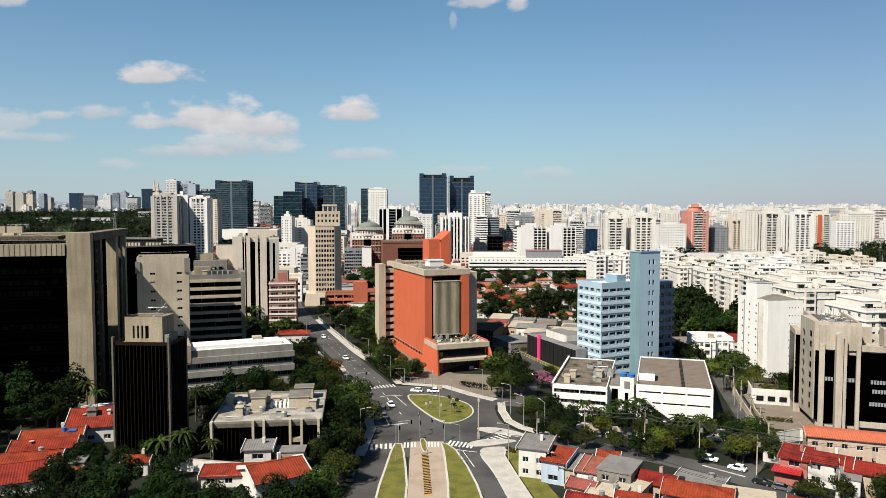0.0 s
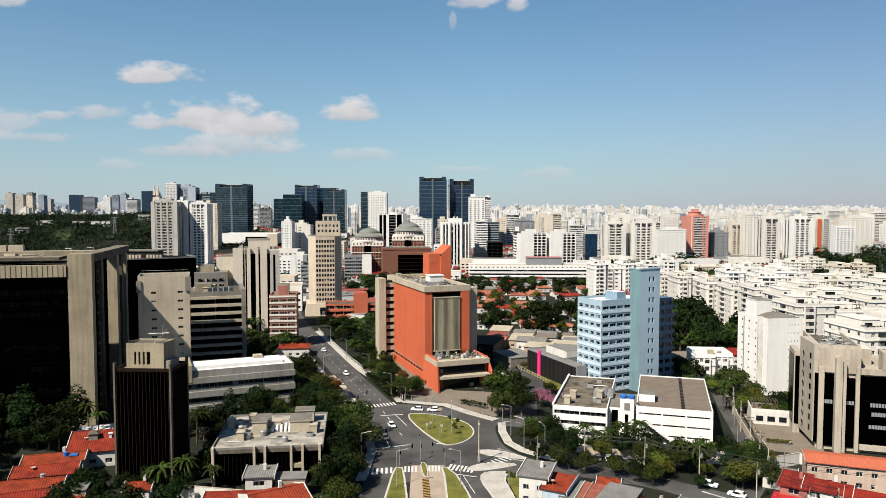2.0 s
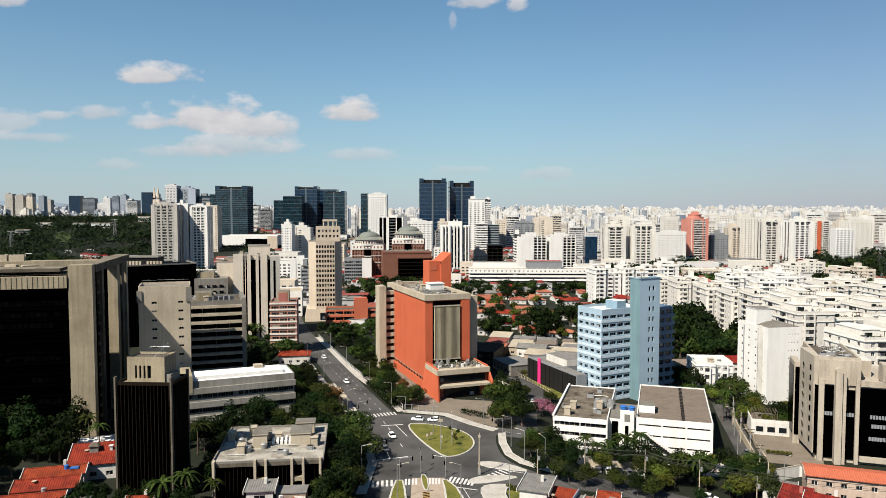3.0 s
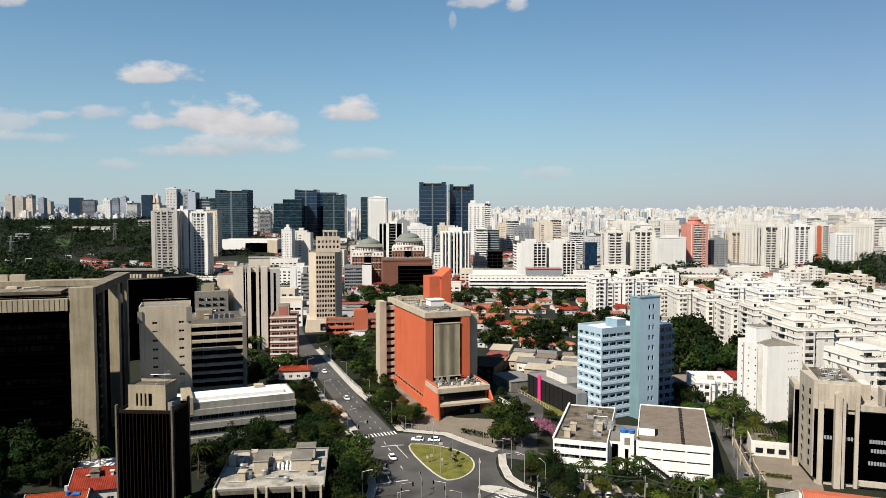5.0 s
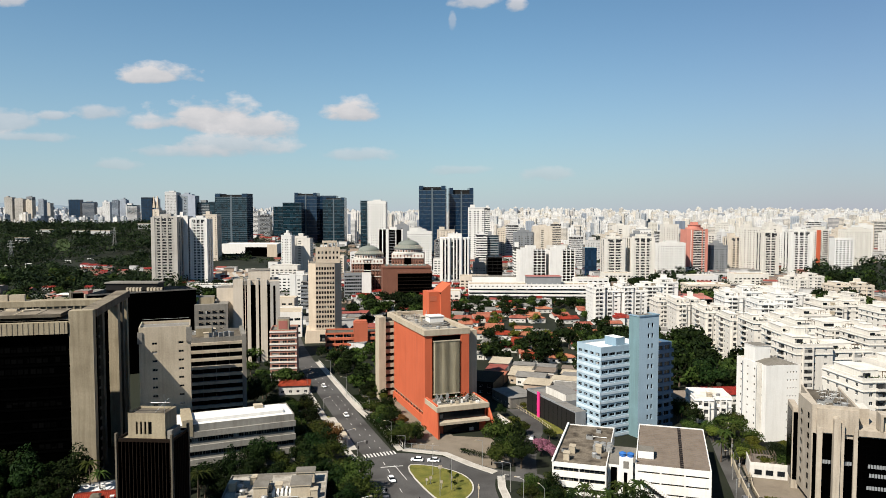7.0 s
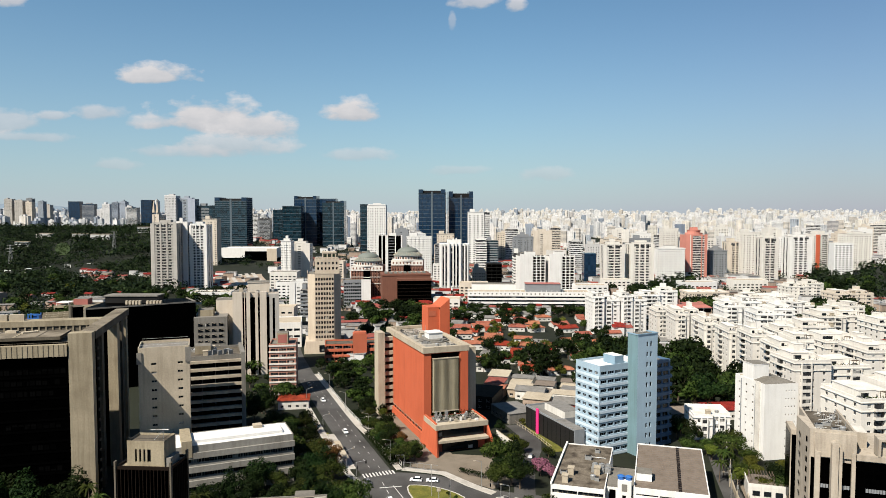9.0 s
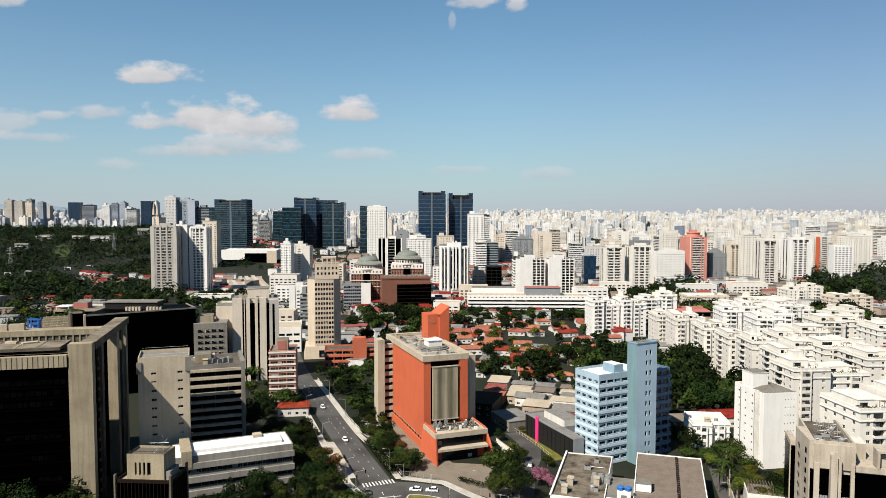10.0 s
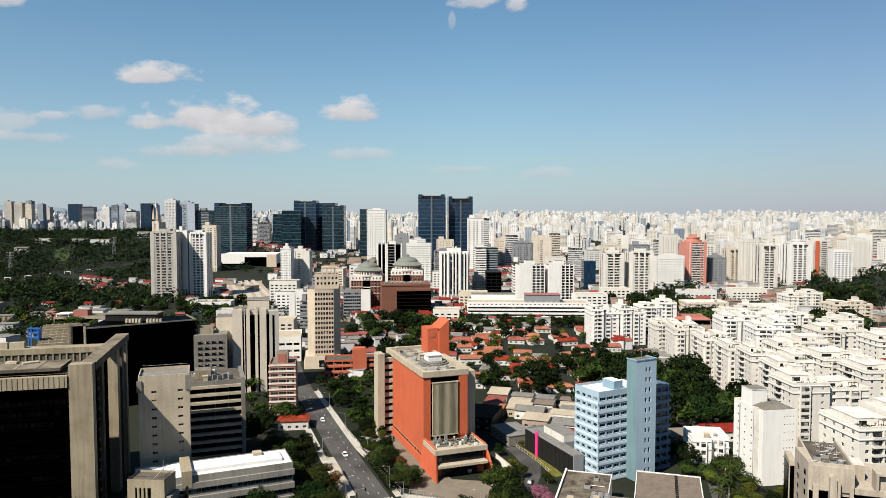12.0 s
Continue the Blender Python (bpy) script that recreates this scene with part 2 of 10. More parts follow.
BLUE = surface("pale_blue_tiles", (0.1653, 0.2479, 0.3132), 0.55, 0.15, 0.05, 0.15, 0.08)
BLUE_LIGHT = surface("light_blue_tiles", (0.29, 0.385, 0.455), 0.55, 0.12, 0.05, 0.12, 0.08)
# pale blue tiles darkened: the stair tower's shade painted into the right wing
BLUE_SHADED = surface("shaded_blue_tiles", (0.07, 0.125, 0.20), 0.5, 0.15, 0.05, 0.15, 0.08)
TEAL_TILE = surface("teal_tiles", (0.115, 0.185, 0.205), 0.55, 0.2, 0.06, 0.3, 0.08)
BLUE_MID = surface("greyish_blue_tiles", (0.25, 0.33, 0.39), 0.55, 0.15, 0.05, 0.15, 0.08)
BLUE_PALE = surface("whitish_blue_spandrel", (0.4, 0.47, 0.52), 0.6, 0.15, 0.05, 0.15, 0.08)
WHITE = surface("white_paint", (0.55, 0.54, 0.515), 0.7, 0.12, 0.04, 0.18, 0.08)
WHITE_WARM = surface("warm_white_paint", (0.515, 0.49, 0.445), 0.75, 0.16, 0.05, 0.22, 0.1, vary=0.08)
WHITE_ROOF = surface("weathered_white_roof", (0.50, 0.475, 0.43), 0.85, 0.45, 0.12, 0, 0.1, big=0.2)
WHITE_FAR = surface("white_tower_paint", (0.49, 0.485, 0.475), 0.8, 0.15, 0.05, 0.15, 0.05, vary=0.16)
CREAM = surface("cream_tower_paint", (0.46, 0.405, 0.335), 0.8, 0.2, 0.05, 0.2, 0.08)
BEIGE = surface("beige_stone", (0.40, 0.335, 0.26), 0.8, 0.25, 0.08, 0.25, 0.12)
ROOF_PALE = surface("stained_pale_roof", (0.27, 0.25, 0.215), 0.92, 0.9, 0.25, 0, 0.35, big=0.3, dark=(0.3, 0.27, 0.22))
TAN_PALE = surface("pale_tan_concrete", (0.315, 0.275, 0.222), 0.9, 0.4, 0.1, 0.45, 0.25)
ROOF_STAINED = surface("stained_concrete_roof", (0.16, 0.135, 0.10), 0.92, 0.9, 0.22, 0, 0.35, big=0.16, dark=(0.22, 0.19, 0.15))
# blackened by age; on the left slab's inner pilasters it stands in for shade
CONCRETE_OLD_SHADED = surface("blackened_shaded_concrete", (0.088, 0.076, 0.057), 0.92, 0.75, 0.2, 0.6, 0.35, big=0.18)
GREY_BEIGE = surface("grey_beige_paint", (0.33, 0.31, 0.28), 0.8, 0.2, 0.05, 0.2, 0.06)
MULLION = surface("pale_mullions", (0.075, 0.095, 0.11), 0.5, 0.1, 0.05, 0, 0)
# grey wall paint shifted to blue, with distance haze mixed into the colour
FAR_HAZE_GREY = surface("hazy_blue_grey_tower_paint", (0.24, 0.27, 0.31), 0.8, 0.2, 0.05, 0.2, 0, vary=0.25)
SPANDREL_GREY = surface("grey_spandrel_concrete", (0.20, 0.19, 0.168), 0.9, 0.4, 0.12, 0.5, 0.2)
MOSS_ROOF = surface("blackened_mossy_roof", (0.118, 0.098, 0.074), 0.95, 1.0, 0.3, 0, 0.4, big=0.28, small=1.6, dark=(0.16, 0.13, 0.10))
BRICK_PALE = surface("pinkish_brick", (0.21, 0.11, 0.08), 0.85, 0.25, 0.12, 0.2, 0.2)
# ridge colour carries the blue haze of distance, painted into its base
HAZY_HILL = surface("hazy_distant_hills", (0.12, 0.155, 0.19), 0.95, 0.3, 0.1, 0, 0, big=0.004, small=0.02)
BRICK = surface("brown_brick", (0.1305, 0.05568, 0.03654), 0.85, 0.25, 0.15, 0.2, 0.2)
PINK = surface("salmon_render", (0.3132, 0.1566, 0.1175), 0.8, 0.25, 0.08, 0.3, 0.1)
SALMON = surface("salmon_red_render", (0.42, 0.17, 0.13), 0.8, 0.2, 0.06, 0.2, 0.1)
RED_TOWER = surface("dark_red_render", (0.261, 0.0957, 0.0783), 0.8, 0.2, 0.06, 0.2, 0.1)
GREY_TOWER = surface("grey_tower_paint", (0.174, 0.1827, 0.1914), 0.8, 0.2, 0.06, 0.2, 0.08)
COPPER = surface("green_copper_roof", (0.125, 0.137, 0.12), 0.6, 0.3, 0.1, 0.2, 0.1)
TILE = surface("red_clay_tiles", (0.172, 0.0205, 0.0085), 0.85, 0.9, 0.45, 0, 0.5, vary=0.12, big=0.4, small=4.0, dark=(0.42, 0.34, 0.30))
TILE_OLD = surface("faded_clay_tiles", (0.235, 0.078, 0.05), 0.9, 0.6, 0.3, 0, 0.5, vary=0.25, big=0.5, small=4.0)
FIBRE = surface("fibre_cement_sheets", (0.1436, 0.1375, 0.1279), 0.9, 0.5, 0.15, 0, 0.2, big=0.4)
HOUSE_WHITE = surface("house_white_render", (0.48, 0.465, 0.43), 0.85, 0.3, 0.06, 0.35, 0.12, vary=0.12)
HOUSE_CREAM = surface("house_cream_render", (0.3219, 0.2523, 0.1914), 0.85, 0.35, 0.08, 0.4, 0.12, vary=0.15)
ASPHALT = surface("asphalt", (0.060, 0.0575, 0.055), 0.9, 1.0, 0.25, 0, 0.15, big=0.07, small=2.2, dark=(0.40, 0.39, 0.38))
ASPHALT_RED = surface("busway_concrete", (0.27, 0.215, 0.165), 0.9, 0.4, 0.1, 0, 0.15, big=0.2)
PAVING = surface("pavement_concrete", (0.33, 0.308, 0.275), 0.9, 0.5, 0.12, 0, 0.2, big=0.3)
HATCH = surface("ochre_painted_strip", (0.30, 0.19, 0.07), 0.9, 0.5, 0.15, 0, 0.1, big=0.6)
KERB = surface("kerb_stone", (0.3654, 0.348, 0.3132), 0.9, 0.3, 0.1, 0, 0.2)
MARKING = surface("road_marking", (0.45, 0.44, 0.42), 0.8, 0.35, 0.12, 0, 0.05, big=0.8)
GRASS = surface("dry_grass", (0.105, 0.098, 0.019), 0.95, 0.85, 0.35, 0, 0.6, big=0.3, small=4, dark=(0.42, 0.56, 0.4))
HILL_GRASS = surface("hill_grass", (0.03, 0.046, 0.012), 0.95, 0.6, 0.3, 0, 0.4, big=0.05, small=0.6, dark=(0.4, 0.5, 0.35))
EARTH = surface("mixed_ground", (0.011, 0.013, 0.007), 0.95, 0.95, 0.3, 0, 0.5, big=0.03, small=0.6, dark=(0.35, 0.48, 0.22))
PLAZA = surface("plaza_paving", (0.1436, 0.1192, 0.09135), 0.9, 0.4, 0.12, 0, 0.2, big=0.2)
BARK = surface("bark", (0.087, 0.06525, 0.04785), 0.95, 0.3, 0.25, 0, 0.6)
STEEL = surface("grey_steel", (0.3306, 0.3306, 0.3219), 0.5, 0.25, 0.1, 0, 0.1, metal=0.6)
DARK_METAL = surface("dark_metal", (0.013, 0.0125, 0.012), 0.5, 0.3, 0.1, 0, 0.1, specular=0.1)
BROWN_FIN = surface("bronze_fins", (0.011, 0.0075, 0.0055), 0.5, 0.3, 0.1, 0.2, 0.1, specular=0.05)
LOUVRE = surface("aged_louvres", (0.2523, 0.2262, 0.161), 0.6, 0.35, 0.1, 0.4, 0.1)
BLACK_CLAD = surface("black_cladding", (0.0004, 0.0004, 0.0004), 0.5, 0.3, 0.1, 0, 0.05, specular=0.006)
MAGENTA = surface("magenta_panel", (0.6, 0.03, 0.16), 0.6, 0.15, 0.05, 0, 0.05)
TANK_BLUE = surface("blue_plastic", (0.0261, 0.1044, 0.3132), 0.5, 0.2, 0.08, 0, 0.05)
RUBBER = surface("tyre_rubber", (0.0174, 0.0174, 0.0174), 0.9, 0, 0.1, 0, 0.1)
GLASS = glazing("dark_window_glass", (0.006, 0.008, 0.010), 0.08, specular=0.18, blinds=0.05)
GLASS_BLINDS = glazing("window_glass_with_blinds", (0.015, 0.018, 0.022), 0.1, blinds=0.25)
GLASS_BLUE = glazing("blue_tower_glass", (0.007, 0.020, 0.042), 0.10, 0.25, 0.5, cell=(3.2, 3.2, 3.84))
GLASS_TEAL = glazing("teal_tower_glass", (0.006, 0.018, 0.026), 0.12, 0.5, 0.5, cell=(6.4, 6.4, 3.84))
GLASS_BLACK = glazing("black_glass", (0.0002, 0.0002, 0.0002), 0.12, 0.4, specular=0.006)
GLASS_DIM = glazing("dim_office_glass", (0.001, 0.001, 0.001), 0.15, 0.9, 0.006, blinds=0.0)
GLASS_APT = glazing("apartment_glass", (0.026, 0.027, 0.029), 0.12, blinds=0.3)
LEAF = leafage("leaves", (0.009, 0.016, 0.003), (0.036, 0.048, 0.010), 0.12)
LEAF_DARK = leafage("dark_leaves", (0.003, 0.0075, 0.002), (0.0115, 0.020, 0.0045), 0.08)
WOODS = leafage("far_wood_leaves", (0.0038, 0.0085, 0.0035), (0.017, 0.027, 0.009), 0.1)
LEAF_LIGHT = leafage("light_leaves", (0.030, 0.040, 0.006), (0.088, 0.096, 0.016), 0.18)
LEAF_RUST = leafage("rusty_leaves", (0.032, 0.016, 0.006), (0.080, 0.032, 0.012), 0.15)
BLOSSOM = leafage("pink_blossom", (0.17, 0.06, 0.09), (0.30, 0.13, 0.16))
CAR_WHITE = surface("white_car_paint", (0.75, 0.75, 0.74), 0.25, 0.05, 0.02, 0, 0)
CAR_GREY = surface("grey_car_paint", (0.1131, 0.1131, 0.1218), 0.25, 0.05, 0.02, 0, 0, metal=0.3)
CAR_BLACK = surface("black_car_paint", (0.01305, 0.01305, 0.01479), 0.2, 0.05, 0.02, 0, 0)
CAR_RED = surface("red_car_paint", (0.3045, 0.0174, 0.0174), 0.25, 0.05, 0.02, 0, 0)


# ---- mesh tools ----
class Shape:
    """Gathers faces for one mesh; every face has a material slot."""

    def __init__(self):
        self.v, self.f, self.m = [], [], []

    def poly(self, pts, slot=0):
        n = len(self.v)
        self.v.extend([tuple(p) for p in pts])
        self.f.append(tuple(range(n, n + len(pts))))
        self.m.append(slot)
        return self

    def box(self, x0, x1, y0, y1, z0, z1, slot=0, top=None):
        n = len(self.v)
        self.v.extend([(x, y, z) for z in (z0, z1) for x, y in ((x0, y0), (x1, y0), (x1, y1), (x0, y1))])
        for q in ((0, 3, 2, 1), (4, 5, 6, 7), (0, 1, 5, 4), (1, 2, 6, 5), (2, 3, 7, 6), (3, 0, 4, 7)):
            self.f.append(tuple(n + i for i in q))
            self.m.append(top if top is not None and q[0] == 4 else slot)
        return self

    def prism(self, pts, z0, z1, slot=0, top=None, shrink=0.0):
        """An upright block over a plan that runs counter-clockwise."""
        n, k = len(self.v), len(pts)
        cx, cy = sum(p[0] for p in pts) / k, sum(p[1] for p in pts) / k
        self.v.extend([(x, y, z0) for x, y in pts])
        self.v.extend([(x + (cx - x) * shrink, y + (cy - y) * shrink, z1) for x, y in pts])
        for i in range(k):
            j = (i + 1) % k
            self.f.append((n + i, n + j, n + k + j, n + k + i))
            self.m.append(slot)
        self.f.append(tuple(range(n + k, n + 2 * k)))
        self.m.append(slot if top is None else top)
        self.f.append(tuple(range(n + k - 1, n - 1, -1)))
        self.m.append(slot)
        return self

    def tube(self, cx, cy, r0, r1, z0, z1, n=10, slot=0):
        a = [2 * math.pi * i / n for i in range(n)]
        b = len(self.v)
        self.v.extend([(cx + r0 * math.cos(t), cy + r0 * math.sin(t), z0) for t in a])
        self.v.extend([(cx + r1 * math.cos(t), cy + r1 * math.sin(t), z1) for t in a])
        for i in range(n):
            j = (i + 1) % n
            self.f.append((b + i, b + j, b + n + j, b + n + i))
            self.m.append(slot)
        self.f.append(tuple(range(b + n, b + 2 * n)))
        self.m.append(slot)
        self.f.append(tuple(range(b + n - 1, b - 1, -1)))
        self.m.append(slot)
        return self

    def beam(self, p, q, r0, r1=None, n=6, slot=0):
        """A round bar from p to q."""
        p, q = Vector(p), Vector(q)
        r1 = r0 if r1 is None else r1
        d = (q - p).normalized()
        s = d.cross(Vector((0, 0, 1)) if abs(d.z) < 0.9 else Vector((1, 0, 0))).normalized()
        w = d.cross(s)
        b = len(self.v)
        for c, r in ((p, r0), (q, r1)):
            self.v.extend([tuple(c + r * (math.cos(2 * math.pi * i / n) * s + math.sin(2 * math.pi * i / n) * w)) for i in range(n)])
        for i in range(n):
            j = (i + 1) % n
            self.f.append((b + i, b + n + i, b + n + j, b + j))
            self.m.append(slot)
        self.f.append(tuple(range(b, b + n)))
        self.m.append(slot)
        self.f.append(tuple(range(b + 2 * n - 1, b + n - 1, -1)))
        self.m.append(slot)
        return self

    def mesh(self, name, mats, smooth=False):
        me = bpy.data.meshes.new(name)
        me.from_pydata(self.v, [], self.f)
        for m in mats if isinstance(mats, (list, tuple)) else [mats]:
            me.materials.append(m)
        me.polygons.foreach_set("material_index", self.m)
        if smooth:
            me.polygons.foreach_set("use_smooth", [True] * len(self.f))
        me.update()
        return me


def part(name, shape, mats, parent=None, label="", smooth=False):
    """One mesh object under a thing or a part."""
    me = shape.mesh(name, mats, smooth) if isinstance(shape, Shape) else shape
    ob = new(name, me)
    ob.parent = parent
    return tagged(ob, label)


def thing(name, x, y, z=0.0, rot=0.0, label="", category="", group="", kind=""):
    """An Empty at the base of a thing."""
    ob = new(name)
    ob.matrix_basis = pose(x, y, z, 0, 0, rot)
    ob.empty_display_size = 0.5
    return tagged(ob, label, category, group, kind)


def side_frame(side, w, d):
    """Origin, direction along and outward normal of a building's side, and its turn."""
    return {"front": (Vector((0, 0, 0)), Vector((1, 0, 0)), Vector((0, -1, 0)), 0, w),
            "right": (Vector((w, 0, 0)), Vector((0, 1, 0)), Vector((1, 0, 0)), 90, d),
            "back": (Vector((w, d, 0)), Vector((-1, 0, 0)), Vector((0, 1, 0)), 180, w),
            "left": (Vector((0, d, 0)), Vector((0, -1, 0)), Vector((-1, 0, 0)), 270, d)}[side]


def pierced(shape, o, u, n, width, z0, z1, xs, zs, depth, slot=0):
    """A wall face with a hole for each x range and z range, and the reveals of the holes."""
    def q(xa, xb, za, zb):
        shape.poly([o + u * xa + Vector((0, 0, za)), o + u * xb + Vector((0, 0, za)),
                    o + u * xb + Vector((0, 0, zb)), o + u * xa + Vector((0, 0, zb))], slot)
    z = z0
    for za, zb in zs:
        if za > z + 1e-4:
            q(0, width, z, za)
        x = 0
        for xa, xb in xs:
            if xa > x + 1e-4:
                q(x, xa, za, zb)
            x = xb
            a, b = o + u * xa, o + u * xb
            Z0, Z1, i = Vector((0, 0, za)), Vector((0, 0, zb)), -n * depth
            for ring in ((a + Z0, a + Z1, a + Z1 + i, a + Z0 + i), (b + Z1, b + Z0, b + Z0 + i, b + Z1 + i),
                         (b + Z0, a + Z0, a + Z0 + i, b + Z0 + i), (a + Z1, b + Z1, b + Z1 + i, a + Z1 + i)):
                shape.poly(ring, slot)
        if x < width - 1e-4:
            q(x, width, za, zb)
        z = zb
    if z < z1 - 1e-4:
        q(0, width, z, z1)


def pane(w, h, bars=1, rail=0.0, t=0.07):
    """A window in one sheet: frame and bars in slot 1, glass in slot 0, glass sunk a little. Its outside faces -y."""
    s = Shape()
    xs = [0.0]
    for i in range(bars + 2):
        c = min(max(i * w / (bars + 1), t / 2), w - t / 2)
        xs += [c - t / 2, c + t / 2]
    xs = xs[1:]
    zs = [0.0, t] + ([h * rail - t / 2, h * rail + t / 2] if rail else []) + [h - t, h]
    n = len(xs)
    s.v = [(x, 0.0, z) for z in zs for x in xs]
    for j in range(len(zs) - 1):
        for i in range(n - 1):
            s.f.append((j * n + i, j * n + i + 1, (j + 1) * n + i + 1, (j + 1) * n + i))
            s.m.append(0 if i % 2 and j % 2 else 1)
    return s


class Side:
    """How one side of a building is pierced by windows."""

    def __init__(self, bays=0, floors=0, fh=3.1, z0=4.0, wh=1.5, ww=0.6, margin=0.8, depth=0.25, mode="row", bars=1, skip=(), rail=0.0, lo=None, hi=None):
        self.bays, self.floors, self.fh, self.z0, self.wh, self.ww = bays, floors, fh, z0, wh, ww
        self.margin, self.depth, self.mode, self.bars, self.skip, self.rail = margin, depth, mode, bars, skip, rail
        self.lo, self.hi = lo, hi


PANES = {}


def building(name, x, y, rot, w, d, h, wall, sides, label, category="building", group="", glass=None, frame_mat=None,
             roof=None, parapet=0.9, parapet_mat=None, z=0.0, parent=None, wall_name="wall", part_of=None):
    """A building whose front-left corner stands at x, y. sides: name -> Side. Returns its root."""
    glass, frame_mat, roof = glass or GLASS, frame_mat or CONCRETE_LIGHT, roof or ROOF_GREY
    root = part_of or thing(name, x, y, z, rot, label, category, group)
    off = Vector((0, 0, 0))
    if part_of:
        off = Vector((x, y, z))
    shape = Shape()
    rows = []
    for side in ("front", "right", "back", "left"):
        o, u, n, turn, width = side_frame(side, w, d)
        s = sides.get(side)
        if s is None or not s.bays:
            pierced(shape, o, u, n, width, 0, h, (), (), 0)
            continue
        lo = s.margin if s.lo is None else s.lo
        hi = width - s.margin if s.hi is None else s.hi
        pitch = (hi - lo) / s.bays
        xs = [(lo + pitch * (i + 0.5 - s.ww / 2), lo + pitch * (i + 0.5 + s.ww / 2)) for i in range(s.bays)]
        zs = [(s.z0 + s.fh * k, s.z0 + s.fh * k + s.wh) for k in range(s.floors) if k not in s.skip]
        pierced(shape, o, u, n, width, 0, h, xs, zs, s.depth)
        rows.append((s, o, u, n, turn, xs, zs))
    # roof deck behind a parapet
    t, dz = 0.3, h - parapet
    shape.poly([(t, t, dz), (w - t, t, dz), (w - t, d - t, dz), (t, d - t, dz)], 1)
    for a, b, c, e in (((0, 0), (w, 0), (w - t, t), (t, t)), ((w, 0), (w, d), (w - t, d - t), (w - t, t)),
                       ((w, d), (0, d), (t, d - t), (w - t, d - t)), ((0, d), (0, 0), (t, t), (t, d - t))):
        shape.poly([(*a, h), (*b, h), (*c, h), (*e, h)], 2)
        shape.poly([(*e, h), (*c, h), (*c, dz), (*e, dz)], 2)
    shape.v = [(p[0] + off.x, p[1] + off.y, p[2] + off.z) for p in shape.v]
    part(wall_name, shape, [wall, roof, parapet_mat or wall], root)
    for s, o, u, n, turn, xs, zs in rows:
        ww = xs[0][1] - xs[0][0]
        turned = Matrix.Rotation(radians(turn), 4, "Z")
        inset = o + off - n * (s.depth - (0.01 if s.mode != "row" else 0.0))
        if s.mode == "each":
            key = (round(ww, 2), round(s.wh, 2), s.bars, s.rail, glass.name, frame_mat.name)
            if key not in PANES:
                PANES[key] = pane(ww, s.wh, s.bars, s.rail).mesh("window", [glass, frame_mat])
            for za, zb in zs:
                for xa, xb in xs:
                    ob = part("window", PANES[key], None, root)
                    ob.matrix_basis = Matrix.Translation(inset + u * xa + Vector((0, 0, za))) @ turned
        elif s.mode == "row":
            key = (round(ww, 2), round(s.wh, 2), s.bars, len(xs), round(xs[-1][0], 2), glass.name, frame_mat.name)
            if key not in PANES:
                strip = Shape().box(xs[0][0] - 0.05, xs[-1][1] + 0.05, 0.0, 0.12, 0, s.wh)
                PANES[key] = strip.mesh("strip_window", [glass, frame_mat])
            for za, zb in zs:
                ob = part("strip_window", PANES[key], None, root)
                ob.matrix_basis = Matrix.Translation(inset + Vector((0, 0, za))) @ turned
        else:
            key = (round(ww, 2), round(s.wh, 2), s.fh, len(zs), s.bars, glass.name, frame_mat.name, "col")
            if key not in PANES:
                strip = Shape()
                for za, zb in zs:
                    strip.poly([(0, 0, za - zs[0][0]), (ww, 0, za - zs[0][0]), (ww, 0, zb - zs[0][0]), (0, 0, zb - zs[0][0])], 0)
                    strip.box(ww / 2 - 0.05, ww / 2 + 0.05, -0.05, 0.01, za - zs[0][0], zb - zs[0][0], 1)
                PANES[key] = strip.mesh("tall_window", [glass, frame_mat])
            for xa, xb in xs:
                ob = part("tall_window", PANES[key], None, root)
                ob.matrix_basis = Matrix.Translation(inset + u * xa + Vector((0, 0, zs[0][0]))) @ turned
    return root


def block(root, name, x0, x1, y0, y1, z0, z1, mat, label="", top=None, eave=0.0):
    """A plain upright block with a thin coping, as a part."""
    s = Shape().box(x0, x1, y0, y1, z0, z1, 0, 1)
    if eave:
        s.box(x0 - eave, x1 + eave, y0 - eave, y1 + eave, z1, z1 + 0.25, 0, 1)
    return part(name, s, [mat, top or ROOF_GREY], root, label)


